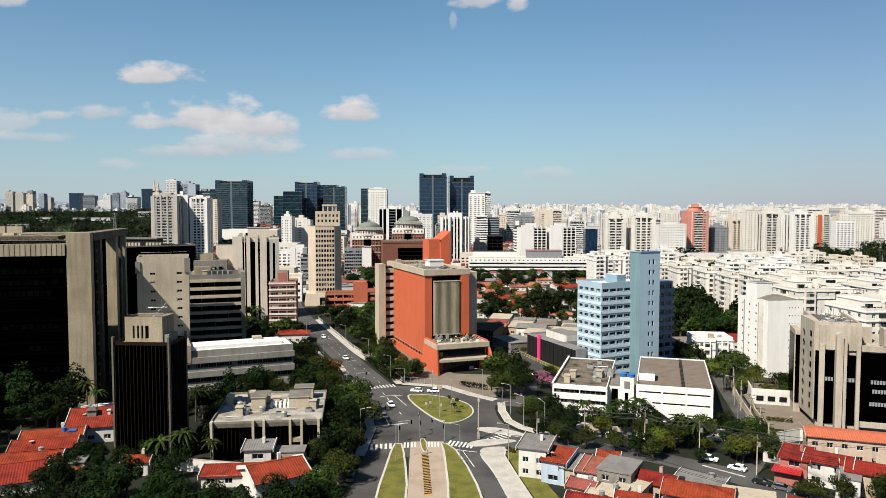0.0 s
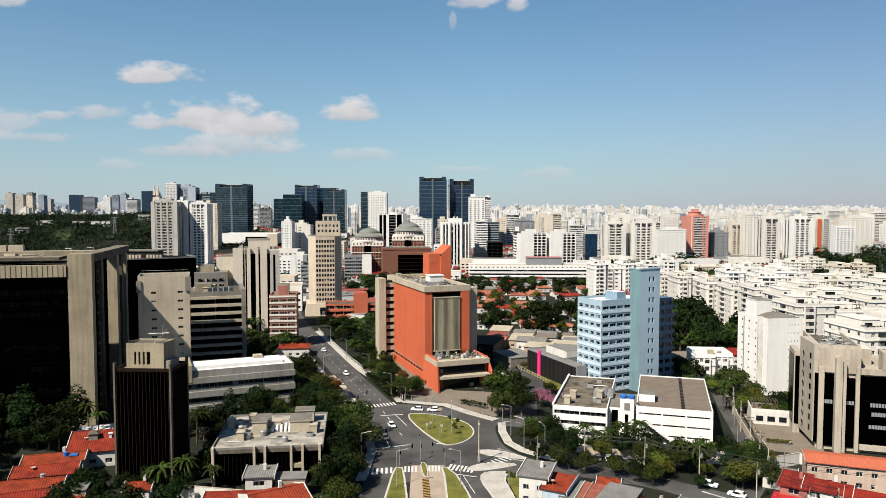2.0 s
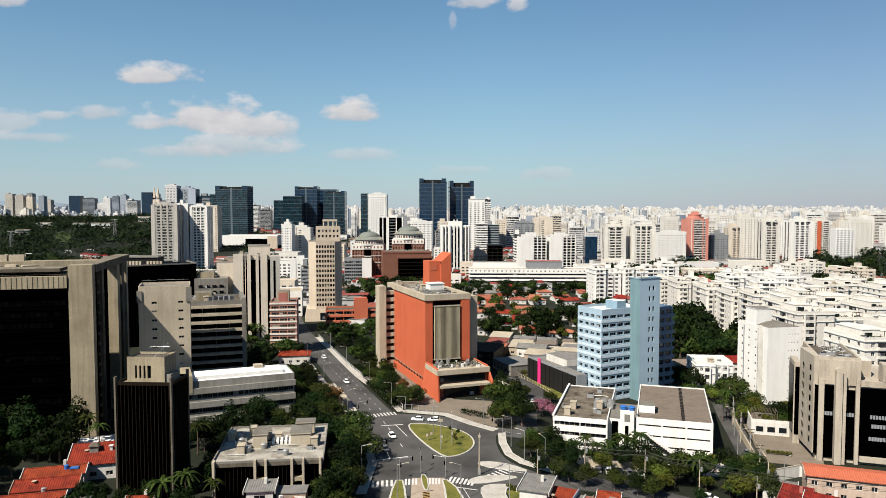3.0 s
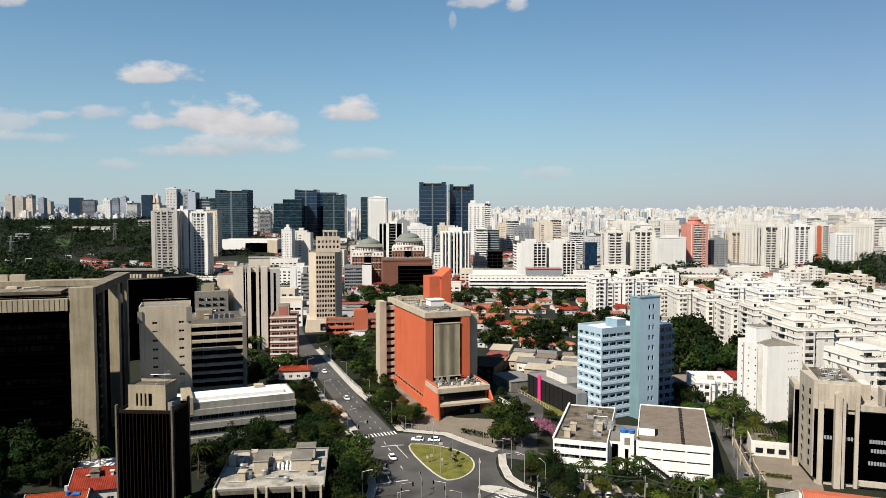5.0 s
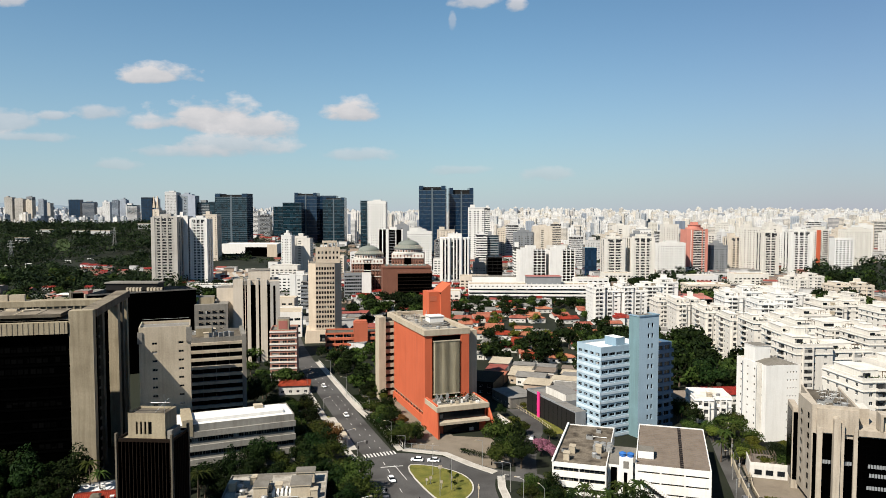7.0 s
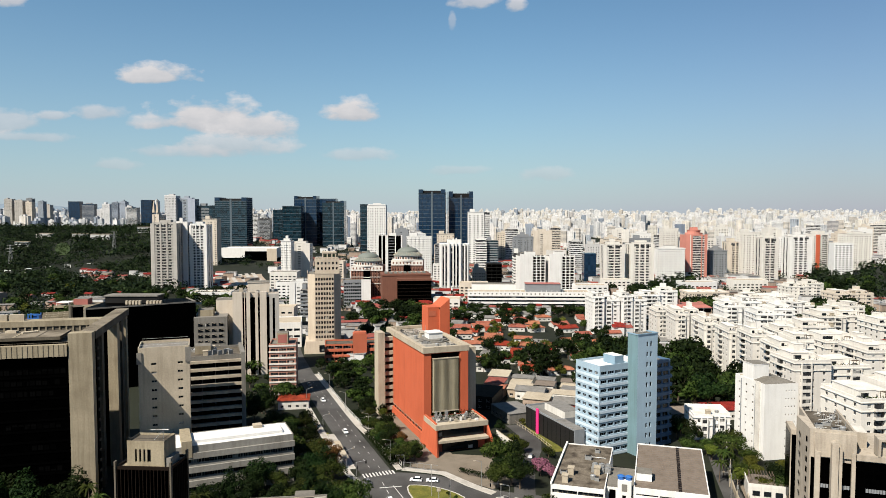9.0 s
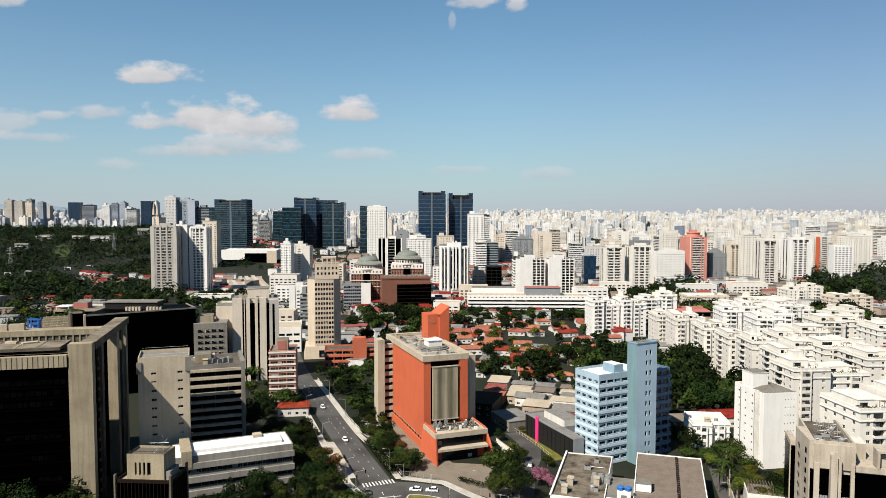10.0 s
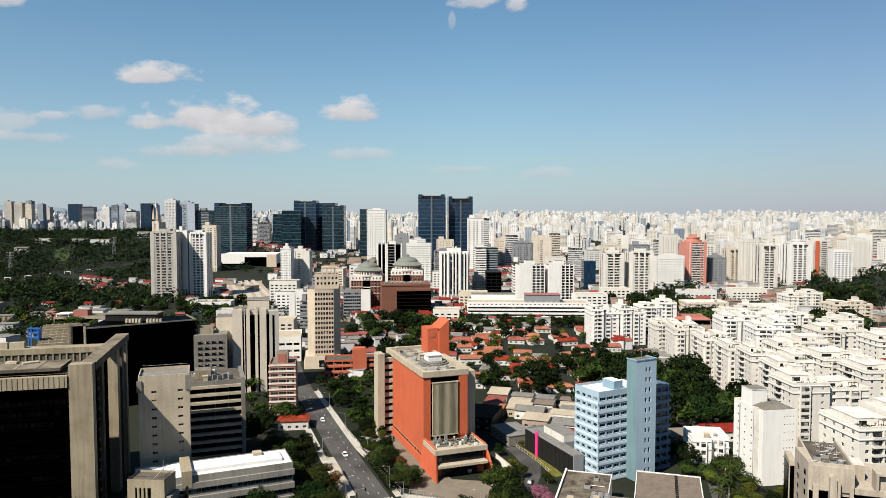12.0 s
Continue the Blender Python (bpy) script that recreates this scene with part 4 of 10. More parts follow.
def orange_building():
    R = thing("office_building", -7.2, 280.0, 0, 20, "orange rendered office block with pale concrete cap and louvred front", "office building")
    W, D, Z0, Z1 = 18.8, 54.0, 4.7, 36.0
    s = Shape().box(0, W, 0, D, Z0, Z1)
    part("wall", s, [ORANGE], R, "smooth orange rendered walls")
    for i in range(7):
        y = 3 + i * 8
        part("wall_joint", Shape().box(-0.03, 0.0, y, y + 0.12, Z0, Z1), [ORANGE_DULL], R)
    s = Shape()
    for x0, x1, y0, y1 in ((-0.5, W + 0.5, -0.5, 1.2), (-0.5, W + 0.5, D - 1.2, D + 0.5), (-0.5, 1.2, 1.2, D - 1.2), (W - 1.2, W + 0.5, 1.2, D - 1.2)):
        s.box(x0, x1, y0, y1, Z1 + 0.002, Z1 + 2.3)
    part("concrete_cap", s, [CONCRETE_LIGHT], R, "pale weathered concrete parapet")
    part("roof_deck", Shape().box(1.2, W - 1.2, 1.2, D - 1.2, Z1, Z1 + 0.9), [ROOF_PALE], R)
    # louvre screen on the front; a black sheet paints the shade of the recessed wall
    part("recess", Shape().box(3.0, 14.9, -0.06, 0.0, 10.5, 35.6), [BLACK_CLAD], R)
    me = Shape().prism([(0.0, 0.0), (0.22, -0.62), (0.34, -0.62), (0.16, 0.0)], 12.2, 33.6).mesh("louvre", [LOUVRE])
    for i in range(23):
        part("louvre", me, None, R).matrix_basis = pose(3.5 + i * 0.475, -0.35, 0)
    for z in (12.0, 33.5):
        part("louvre_rail", Shape().box(3.3, 14.7, -1.1, -0.35, z, z + 0.35), [CONCRETE_LIGHT], R)
    part("corner_pier", Shape().box(15.4, W, -0.5, 0.0, 6, 35.8), [ORANGE], R)
    # concrete slab wall on the right flank
    part("flank_wall", Shape().box(W + 0.002, W + 4.4, 2.0, 48, 0, 36.8), [CONCRETE_LIGHT], R, "weathered concrete flank wall")
    # stair tower at the left rear, open floors between two fins
    part("stair_fin", Shape().box(-7.4, -4.2, 43.2, 50, 0, 37.6), [CONCRETE_LIGHT], R, "pale concrete fin of the stair tower")
    part("stair_core", Shape().box(-4.2, -0.003, 46, 50, 0, 36.4), [DARK_METAL], R)
    me = Shape().box(-4.2, -0.003, 44.4, 46, 0, 1.75).mesh("landing", [CONCRETE_LIGHT])
    for i in range(11):
        part("landing", me, None, R).matrix_basis = pose(0, 0, 1.6 + i * 3.2)
    # tall core behind
    s = Shape().prism([(15.4, 40), (20.6, 40), (20.6, 49), (15.4, 49)], 0, 48.6)
    part("lift_core", s, [ORANGE], R, "orange lift tower")
    s = Shape()
    pts = [(20.61, 38.5), (25.4, 38.5), (25.4, 50), (20.61, 50)]
    s.prism(pts, 0, 47.4)
    s.poly([(20.61, 38.5, 47.4), (25.4, 38.5, 47.4), (25.4, 38.5, 52.4), (20.61, 38.5, 48.4)])
    s.poly([(25.4, 50, 47.4), (20.61, 50, 47.4), (20.61, 50, 48.4), (25.4, 50, 52.4)])
    s.poly([(25.4, 38.5, 47.4), (25.4, 50, 47.4), (25.4, 50, 52.4), (25.4, 38.5, 52.4)])
    s.poly([(20.61, 38.5, 48.4), (25.4, 38.5, 52.4), (25.4, 50, 52.4), (20.61, 50, 48.4)])
    part("lift_core", s, [ORANGE], R, "orange tower with a slanted top")
    part("vent_grille", Shape().box(15.8, 19.2, 39.9, 39.998, 44.4, 46.8), [ORANGE_DULL], R)
    # arcade below the overhanging wall
    part("arcade", Shape().box(1.6, W - 1, 1.0, D - 2, 0, Z0 - 0.003), [DARK_METAL], R)
    me = Shape().box(-0.1, 0.45, -0.25, 0.25, 3.2, Z0 - 0.3).mesh("column", [ORANGE_DULL])
    for i in range(14):
        part("column", me, None, R).matrix_basis = pose(0.15, 2 + i * 3.8, 0)
    part("ramp_wall", Shape().box(-0.5, 0.3, 0.9, D - 1, 0, 3.2), [ORANGE], R, "low orange wall along the ramp")
    part("soffit", Shape().box(0.05, W - 0.05, 0.05, D - 0.05, Z0 - 0.3, Z0 - 0.002), [CONCRETE_LIGHT], R)
    # annex in front with flared orange side walls and a planted deck
    for xa, xb, xt in ((-1.4, -0.5, 0.2), (W + 4.4, W + 3.6, W + 2.6)):
        s = Shape()
        a = [(xa, -19.5, 0), (xa, 1, 0), (xt, 1, 11.4), (xt, -13.2, 11.4)]
        b = [(xb, -18.9, 0), (xb, 1, 0), (xt + (0.6 if xb > xa else -0.6), 1, 11.4), (xt + (0.6 if xb > xa else -0.6), -13.0, 11.4)]
        s.poly(a)
        s.poly(b[::-1])
        for i in range(4):
            j = (i + 1) % 4
            s.poly([a[j], a[i], b[i], b[j]])
        part("flared_wall", s, [ORANGE], R, "slanting orange side walls of the annex")
    part("annex_wall", Shape().box(0.7, W + 2.0, -13.0, -0.1, 0, 10.0), [ORANGE_DULL], R)
    part("annex_window", Shape().box(1.4, W + 1.4, -13.4, -13.003, 5.6, 8.4), [GLASS], R, "dark strip window")
    part("annex_canopy", Shape().box(0.4, W + 2.2, -16.6, -12.6, 4.4, 5.3), [CONCRETE_LIGHT], R, "pale concrete canopy slab")
    part("annex_slab", Shape().box(-0.2, W + 2.8, -14.6, -11.0, 9.0, 10.9).box(-0.2, 1.2, -11, 0, 9.0, 10.9).box(W + 1.4, W + 2.8, -11, 0, 9, 10.9),
         [CONCRETE_LIGHT], R, "pale concrete parapet of the planted deck")
    part("planter", Shape().box(2, W + 0.6, -10.6, -8.0, 10.0, 11.3).box(2, W + 0.6, -6.4, -3.4, 10.0, 11.1), [CONCRETE_GREY], R)
    part("entrance_glass", Shape().box(3, W - 1, -13.35, -13.004, 0.2, 4.0), [GLASS], R)
    r = random.Random(4)
    for i, (dx, dy) in enumerate(((2.2, -10.4), (11.0, -10.4), (2.2, -6.2), (11.0, -6.2), (2.2, -2.6), (11.0, -2.6))):
        part("deck_shrub", leaf_row(8.6, 60 + i), [LEAF_DARK if i % 2 else LEAF], R, "green plants on the deck").matrix_basis = pose(dx, dy, 11.0)
    for i in range(16):
        x, y = r.uniform(1.6, W + 1.4), r.uniform(-13.6, -1.5)
        part("deck_box", Shape().box(x, x + r.uniform(0.4, 1.3), y, y + r.uniform(0.4, 0.9), 10.0, 11.4 + r.random()), [r.choice([STEEL, CONCRETE_LIGHT, WHITE])], R)
    for i in range(7):
        x, y = r.uniform(2.5, W - 0.2), r.uniform(-10, -2)
        t = Shape().box(x - 0.6, x + 0.6, y - 0.4, y + 0.4, 10.0, 12.0 + r.random())
        t.tube(x, y, 0.35, 0.35, 12.0, 12.9, 8)
        part("air_unit", t, [STEEL], R)
    # roof plant
    part("tank_house", Shape().box(8.6, 14.8, 19, 25, 36.9, 40.4).box(8.3, 15.1, 18.7, 25.3, 40.4, 40.7), [WHITE], R, "white water tank house")
    part("helipad_ring", Shape().tube(11.5, 21.0, 6.6, 6.6, 37.0, 37.5, 28).tube(11.5, 21, 5.6, 5.6, 37.5, 38.0, 28), [CONCRETE_GREY], R, "round dark plant base")
    for k in range(3):
        z = 37.6 + k * 0.55
        rail = Shape()
        for a, b in (((3.4, 34), (9.5, 34)), ((9.5, 34), (9.5, 44)), ((9.5, 44), (3.4, 44)), ((3.4, 44), (3.4, 34))):
            rail.beam((*a, z), (*b, z), 0.07)
        part("railing", rail, [DARK_METAL], R)
    roof_clutter(R, 3, W - 3, 4, D - 4, 36.9, 11, 16)
    for i in range(6):
        mast(R, 2.2 + i * 2.6, 3 + (i * 17) % 45, 36.9, 3.2, 1)


orange_building()


def blue_building():
    R = thing("office_building", 58.8, 261.4, 0, 28, "pale blue tiled office block with strip windows and stair tower", "office building")
    front = Side(4, 10, 3.3, 1.75, 1.2, 0.86, 0.3, 0.35, "each", 2)
    building("", 0, 0, 0, 14.6, 14.0, 35.0, BLUE_MID, {"front": front, "left": Side(4, 10, 3.3, 1.75, 1.2, 0.66, 0.3, 0.35, "each", 2)}, "", part_of=R,
             frame_mat=BLUE_PALE, glass=GLASS, roof=WHITE)
    # right wing wears the darkened tiles, tower shade included in the colour
    building("", 24.0, 0, 0, 12.0, 14.0, 34.2, BLUE_SHADED, {"front": Side(3, 10, 3.3, 1.55, 1.7, 0.8, 0.3, 0.35, "each", 1), "right": Side(4, 10, 3.3, 1.55, 1.7, 0.7, 0.4, 0.35, "row", 1)},
             "", part_of=R, frame_mat=BLUE, glass=GLASS, wall_name="wing_wall")
    sp = Shape().box(-0.16, 14.3, -0.16, -0.001, 0, 1.0).box(-0.16, -0.001, -0.16, 13.8, 0, 1.0).mesh("spandrel", [BLUE_PALE])
    sp2 = Shape().box(24.2, 36.9, -0.3, -0.001, 0, 1.25).box(36.001, 36.9, -0.001, 13.8, 0, 1.25).mesh("spandrel", [BLUE_SHADED])
    for k in range(10):
        part("spandrel", sp, None, R, "whitish blue band" if k == 0 else "").matrix_basis = pose(0, 0, 0.3 + 3.3 * k)
        part("spandrel", sp2, None, R).matrix_basis = pose(0, 0, 0.3 + 3.3 * k)
    t = Shape()
    o, u, n, turn, w = side_frame("front", 10, 5.4)
    zs = [(2.6 + 3.9 * k, 4.4 + 3.9 * k) for k in range(11)]
    pierced(t, o, u, n, 10, 0, 46.2, [(4.4, 5.3), (6.3, 7.2)], zs, 0.3)
    for side in ("right", "back", "left"):
        o, u, n, turn, w = side_frame(side, 10, 5.4)
        pierced(t, o, u, n, w, 0, 46.2, (), (), 0, 2 if side == "left" else 0)
    t.poly([(0, 0, 46.2), (10, 0, 46.2), (10, 5.4, 46.2), (0, 5.4, 46.2)], 1)
    tower = part("stair_tower", t, [BLUE_LIGHT, ROOF_GREY, TEAL_TILE], R, "light blue stair tower with slit windows")
    tower.matrix_basis = pose(14.0, -5.0, 0)
    me = pane(0.9, 1.8, 0).mesh("slit_window", [GLASS_BLACK, DARK_METAL])
    for za, zb in zs:
        for x in (4.4, 6.3):
            part("slit_window", me, None, R).matrix_basis = pose(14 + x, -4.71, za)
    block(R, "link", 14.602, 23.998, 0.42, 14.0, 0, 34.4, BLUE, "blue link block behind the stair tower", WHITE)
    block(R, "rooftop_room", 9.5, 13.9, 2.5, 9, 34.1, 37.4, BLUE, "pale blue rooftop room", WHITE)
    part("coping", Shape().box(13.8, 24.2, -5.2, -4.6, 46.2, 46.6).box(13.8, 14.4, -4.6, 0.6, 46.2, 46.6).box(23.6, 24.2, -4.6, 0.6, 46.2, 46.6), [BLUE], R)
    mast(R, 19, -2, 46.2, 4.2)


blue_building()


def white_low_building():
    R = thing("commercial_building", 57.1, 207.0, 0, -17, "white rendered low building with brown metal roof", "commercial building")
    strip = Side(3, 3, 3.1, 2.0, 0.55, 0.93, 0.5, 0.3, "each", 3)
    building("", 0, 0, 0, 21.4, 42, 10.6, WHITE, {"front": strip, "right": Side(4, 2, 3.4, 3.0, 0.6, 0.8, 1.0, 0.3, "each", 3)}, "", part_of=R, roof=ROOF_BROWN, parapet=0.35)
    for i in range(22):
        y = 0.8 + i * 1.85
        part("roof_seam", Shape().box(0.4, 21.0, y, y + 0.09, 10.25, 10.4), [ROOF_BROWN], R)
    part("roof_gutter", Shape().box(12.8, 13.8, 0.4, 41.6, 10.252, 10.36), [BROWN_FIN], R, "dark brown roof gutter")
    # outside stair on the front
    s = Shape()
    for i in range(14):
        s.box(1.4 + i * 0.62, 2.2 + i * 0.62, -1.1, -0.003, 6.6 - i * 0.42, 7.2 - i * 0.42)
    part("stair", s, [WHITE], R, "white outside stair")
    # underside of the white stair, made dark to paint in its shade
    s = Shape()
    for i in range(14):
        s.box(1.4 + i * 0.62, 2.2 + i * 0.62, -1.08, -0.004, 5.75 - i * 0.42, 6.55 - i * 0.42)
    part("stair_soffit", s, [DARK_METAL], R, "underside of the stair, dark with painted shade")
    # second body with a mossy flat roof
    building("", -24.4, -2.0, 0, 16.2, 40, 9.6, WHITE, {"front": Side(2, 3, 3.0, 0.9, 1.25, 0.97, 0.3, 0.6, "each", 4), "left": Side(6, 3, 3.0, 0.9, 1.2, 0.9, 0.6, 0.5, "each", 3)}, "",
             part_of=R, roof=MOSS_ROOF, parapet=0.3, wall_name="wing_wall")
    block(R, "link", -8.1, -0.1, 2.6, 20, 0, 9.0, WHITE, "white link block", ROOF_GREY)
    part("dark_entry", Shape().box(-7.2, -5.4, 2.3, 2.59, 0.4, 8.2), [BLACK_CLAD], R)
    part("portal", Shape().box(-4.6, -0.6, -0.6, 2.59, 0, 12.4), [WHITE], R, "white lift shaft with a tall niche")
    part("niche", Shape().box(-3.2, -2.2, -0.66, -0.602, 1.0, 8.0), [BLACK_CLAD], R)
    part("niche", Shape().box(-3.4, -1.8, -0.66, -0.602, 9.2, 11.4), [CONCRETE_GREY], R)
    for i in range(2):
        t = Shape().tube(0, 0, 0.95, 1.1, 0, 0.95, 14).tube(0, 0, 1.15, 0.5, 0.95, 1.3, 14)
        part("water_tank", t, [TANK_BLUE], R, "blue plastic water tank").matrix_basis = pose(-3.7 + 2.3 * i, 1.0, 12.4)
    block(R, "plant_room", 0.6, 5.2, 6.5, 12.0, 10.3, 12.6, WHITE, "white plant room")
    me = Shape().box(-0.9, 0.9, -0.9, 0.9, 0, 1.5).tube(0, 0, 0.7, 0.7, 1.5, 1.8, 10).mesh("air_unit", [STEEL])
    for i in range(6):
        part("air_unit", me, None, R).matrix_basis = pose(-12.6 + (i % 3) * 2.1, 13 + (i // 3) * 3.2, 9.3)
    roof_clutter(R, -22, -10, 2, 34, 9.3, 5, 9)
    part("parapet_left", Shape().box(-24.6, -24.0, -2.2, 38.2, 9.6, 10.1), [WHITE], R)


white_low_building()


def concrete_tower_right():
    R = thing("office_building", 107.0, 200.5, 0, -18, "brutalist concrete office tower with black glazing and rounded pilasters", "office building")
    part("wall", Shape().box(0, 11.0, 0.6, 25, 0, 29.0, 0, 1), [TAN_PALE, ROOF_DIRTY], R, "weathered tan concrete walls")
    part("wing_wall", Shape().box(11.002, 26, 0.6, 25, 0, 23.6, 0, 1), [TAN_PALE, TAN_PALE], R, "lower concrete wing")
    part("rooftop_room", Shape().box(11.4, 15.4, 8, 15, 23.6, 28.2, 0, 1), [TAN_PALE, WHITE_ROOF], R, "concrete rooftop room")
    part("rooftop_room", Shape().box(17.4, 20.4, 1.0, 6, 23.6, 27.6, 0, 1), [TAN_PALE, ROOF_DIRTY], R)
    # left flank with round openings
    part("flank_wall", Shape().prism([(-0.002, 0.6), (-0.002, 14.0), (-2.4, 14.0), (-0.9, 0.6)], 2.0, 30.2), [TAN_PALE], R)
    me = Shape()
    a = [2 * math.pi * i / 12 for i in range(12)]
    me.poly([(-0.01, 0.62 * math.cos(t), 0.62 * math.sin(t)) for t in a][::-1])
    for i in range(12):
        j = (i + 1) % 12
        me.poly([(-0.01, 0.62 * math.cos(a[i]), 0.62 * math.sin(a[i])), (-0.01, 0.62 * math.cos(a[j]), 0.62 * math.sin(a[j])),
                 (-0.14, 0.78 * math.cos(a[j]), 0.78 * math.sin(a[j])), (-0.14, 0.78 * math.cos(a[i]), 0.78 * math.sin(a[i]))], 1)
    me = me.mesh("round_window", [BLACK_CLAD, CONCRETE_GREY])
    for k in range(8):
        part("round_window", me, None, R).matrix_basis = pose(-2.12, 9.6, 5 + k * 3.0, 0, 0, 6.4)
    me = pane(1.5, 1.7, 0).mesh("small_window", [GLASS_BLACK, DARK_METAL])
    for k in range(8):
        part("small_window", me, None, R).matrix_basis = pose(-1.34, 4.2, 4.4 + k * 3.0, 0, 0, 276.4)
    # glazed corner bay set back on the left
    part("corner_bay", Shape().box(-3.9, -2.0, 14.2, 24, 0, 25.5), [TAN_PALE], R)
    part("bay_glass", Shape().box(-3.6, -2.2, 14.05, 14.198, 3, 24.0), [GLASS_BLACK], R)
    part("bay_glass", Shape().box(-4.0, -3.902, 14.8, 23.4, 3, 24.0), [GLASS_BLACK], R)
    # front: glazing bays between pilasters
    def glazed_bay(x0, x1, y, z0, z1):
        g = part("curtain_wall", Shape().box(x0, x1, y, y + 0.3, z0, z1), [GLASS_BLACK], R, "black curtain wall glazing")
        n = max(2, int((x1 - x0) / 1.1))
        for i in range(n + 1):
            x = x0 + (x1 - x0) * i / n
            part("mullion", Shape().box(x - 0.04, x + 0.04, y - 0.08, y - 0.002, z0, z1), [BLACK_CLAD], g)
        for k in range(9):
            z = z0 + (z1 - z0) * k / 8
            part("transom", Shape().box(x0, x1, y - 0.07, y - 0.003, z - 0.08, z + 0.08), [BLACK_CLAD], g)
    glazed_bay(1.9, 4.3, 0.3, 1.2, 22.0)
    glazed_bay(7.3, 9.7, 0.3, 1.2, 21.0)
    glazed_bay(10.95, 25.5, 0.25, 2.6, 21.8)
    me = Shape().box(0, 0.55, 0.1, 0.2, 0, 1.1).mesh("blind", [GREY_TOWER])
    for z, x0, n in ((13.2, 13.6, 14), (7.0, 13.4, 14), (10.6, 14, 6), (13.4, 2.1, 3), (13.4, 7.5, 3)):
        for i in range(n):
            part("blind", me, None, R, "pale window blind" if i == 0 else "").matrix_basis = pose(x0 + i * 0.72, 0.05, z)
    def pilaster(x, w, h, proud):
        s = Shape()
        k = 8
        arc = [(x + w / 2 - w / 2 * math.cos(math.pi * i / k), h + w / 2 * math.sin(math.pi * i / k)) for i in range(k + 1)]
        ring = [(x + w, 0.0), (x + w, h)] + arc[::-1][1:-1] + [(x, h), (x, 0.0)]
        s.poly([(p[0], -proud, p[1]) for p in ring][::-1])
        for i in range(len(ring)):
            a, b = ring[i], ring[(i + 1) % len(ring)]
            s.poly([(a[0], -proud, a[1]), (a[0], 0.6, a[1]), (b[0], 0.6, b[1]), (b[0], -proud, b[1])][::-1])
        part("pilaster", s, [TAN_PALE], R, "rounded concrete pilaster")
    pilaster(4.4, 1.7, 26.6, 2.2)
    pilaster(6.25, 0.95, 25.6, 1.5)
    part("corner_glazing", Shape().prism([(-0.55, 0.4), (0.15, -0.3), (0.3, -0.15), (-0.4, 0.55)], 2.0, 22.0), [GLASS_BLACK], R, "narrow slanted corner glazing")
    part("pier", Shape().box(0.35, 1.8, -0.4, 0.598, 0, 24.0), [TAN_PALE], R)
    part("pier", Shape().box(9.8, 10.8, -0.5, 0.598, 0, 24.4), [TAN_PALE], R)
    part("fascia", Shape().box(0.35, 11.002, 0.0, 0.597, 22.4, 29.4), [TAN_PALE], R, "tall plain concrete fascia")
    part("fascia", Shape().box(11.004, 26.0, -0.6, 0.596, 22.4, 24.0), [TAN_PALE], R)
    part("plinth", Shape().box(11.0, 26, -0.9, 0.596, 1.0, 2.4), [TAN_PALE], R, "white sill band")
    part("loggia_frame", Shape().box(16.2, 16.9, -0.7, 4, 24.0, 28.4).box(20.8, 21.5, -0.7, 4, 24, 28.4).box(16.2, 21.5, -0.7, 4, 28.4, 29.0), [TAN_PALE], R)
    part("roof_parapet", Shape().box(0, 11, 0.6, 1.2, 29.0, 30.2).box(0, 0.6, 1.2, 25, 29, 30.2).box(10.4, 11, 1.2, 25, 29, 30.2), [TAN_PALE], R)
    # a mess of old masts and tubes on the roof
    r = random.Random(2)
    for i in range(16):
        x, y = r.uniform(0.8, 9), r.uniform(2, 20)
        part("antenna", Shape().beam((x, y, 29), (x + r.uniform(-1, 1), y, 29 + r.uniform(1.2, 3.6)), 0.07).beam((x - 0.8, y, 29.9), (x + 0.9, y, 30.3), 0.06), [STEEL], R)
    roof_clutter(R, 1.5, 9, 3, 20, 29.0, 9, 8)


concrete_tower_right()


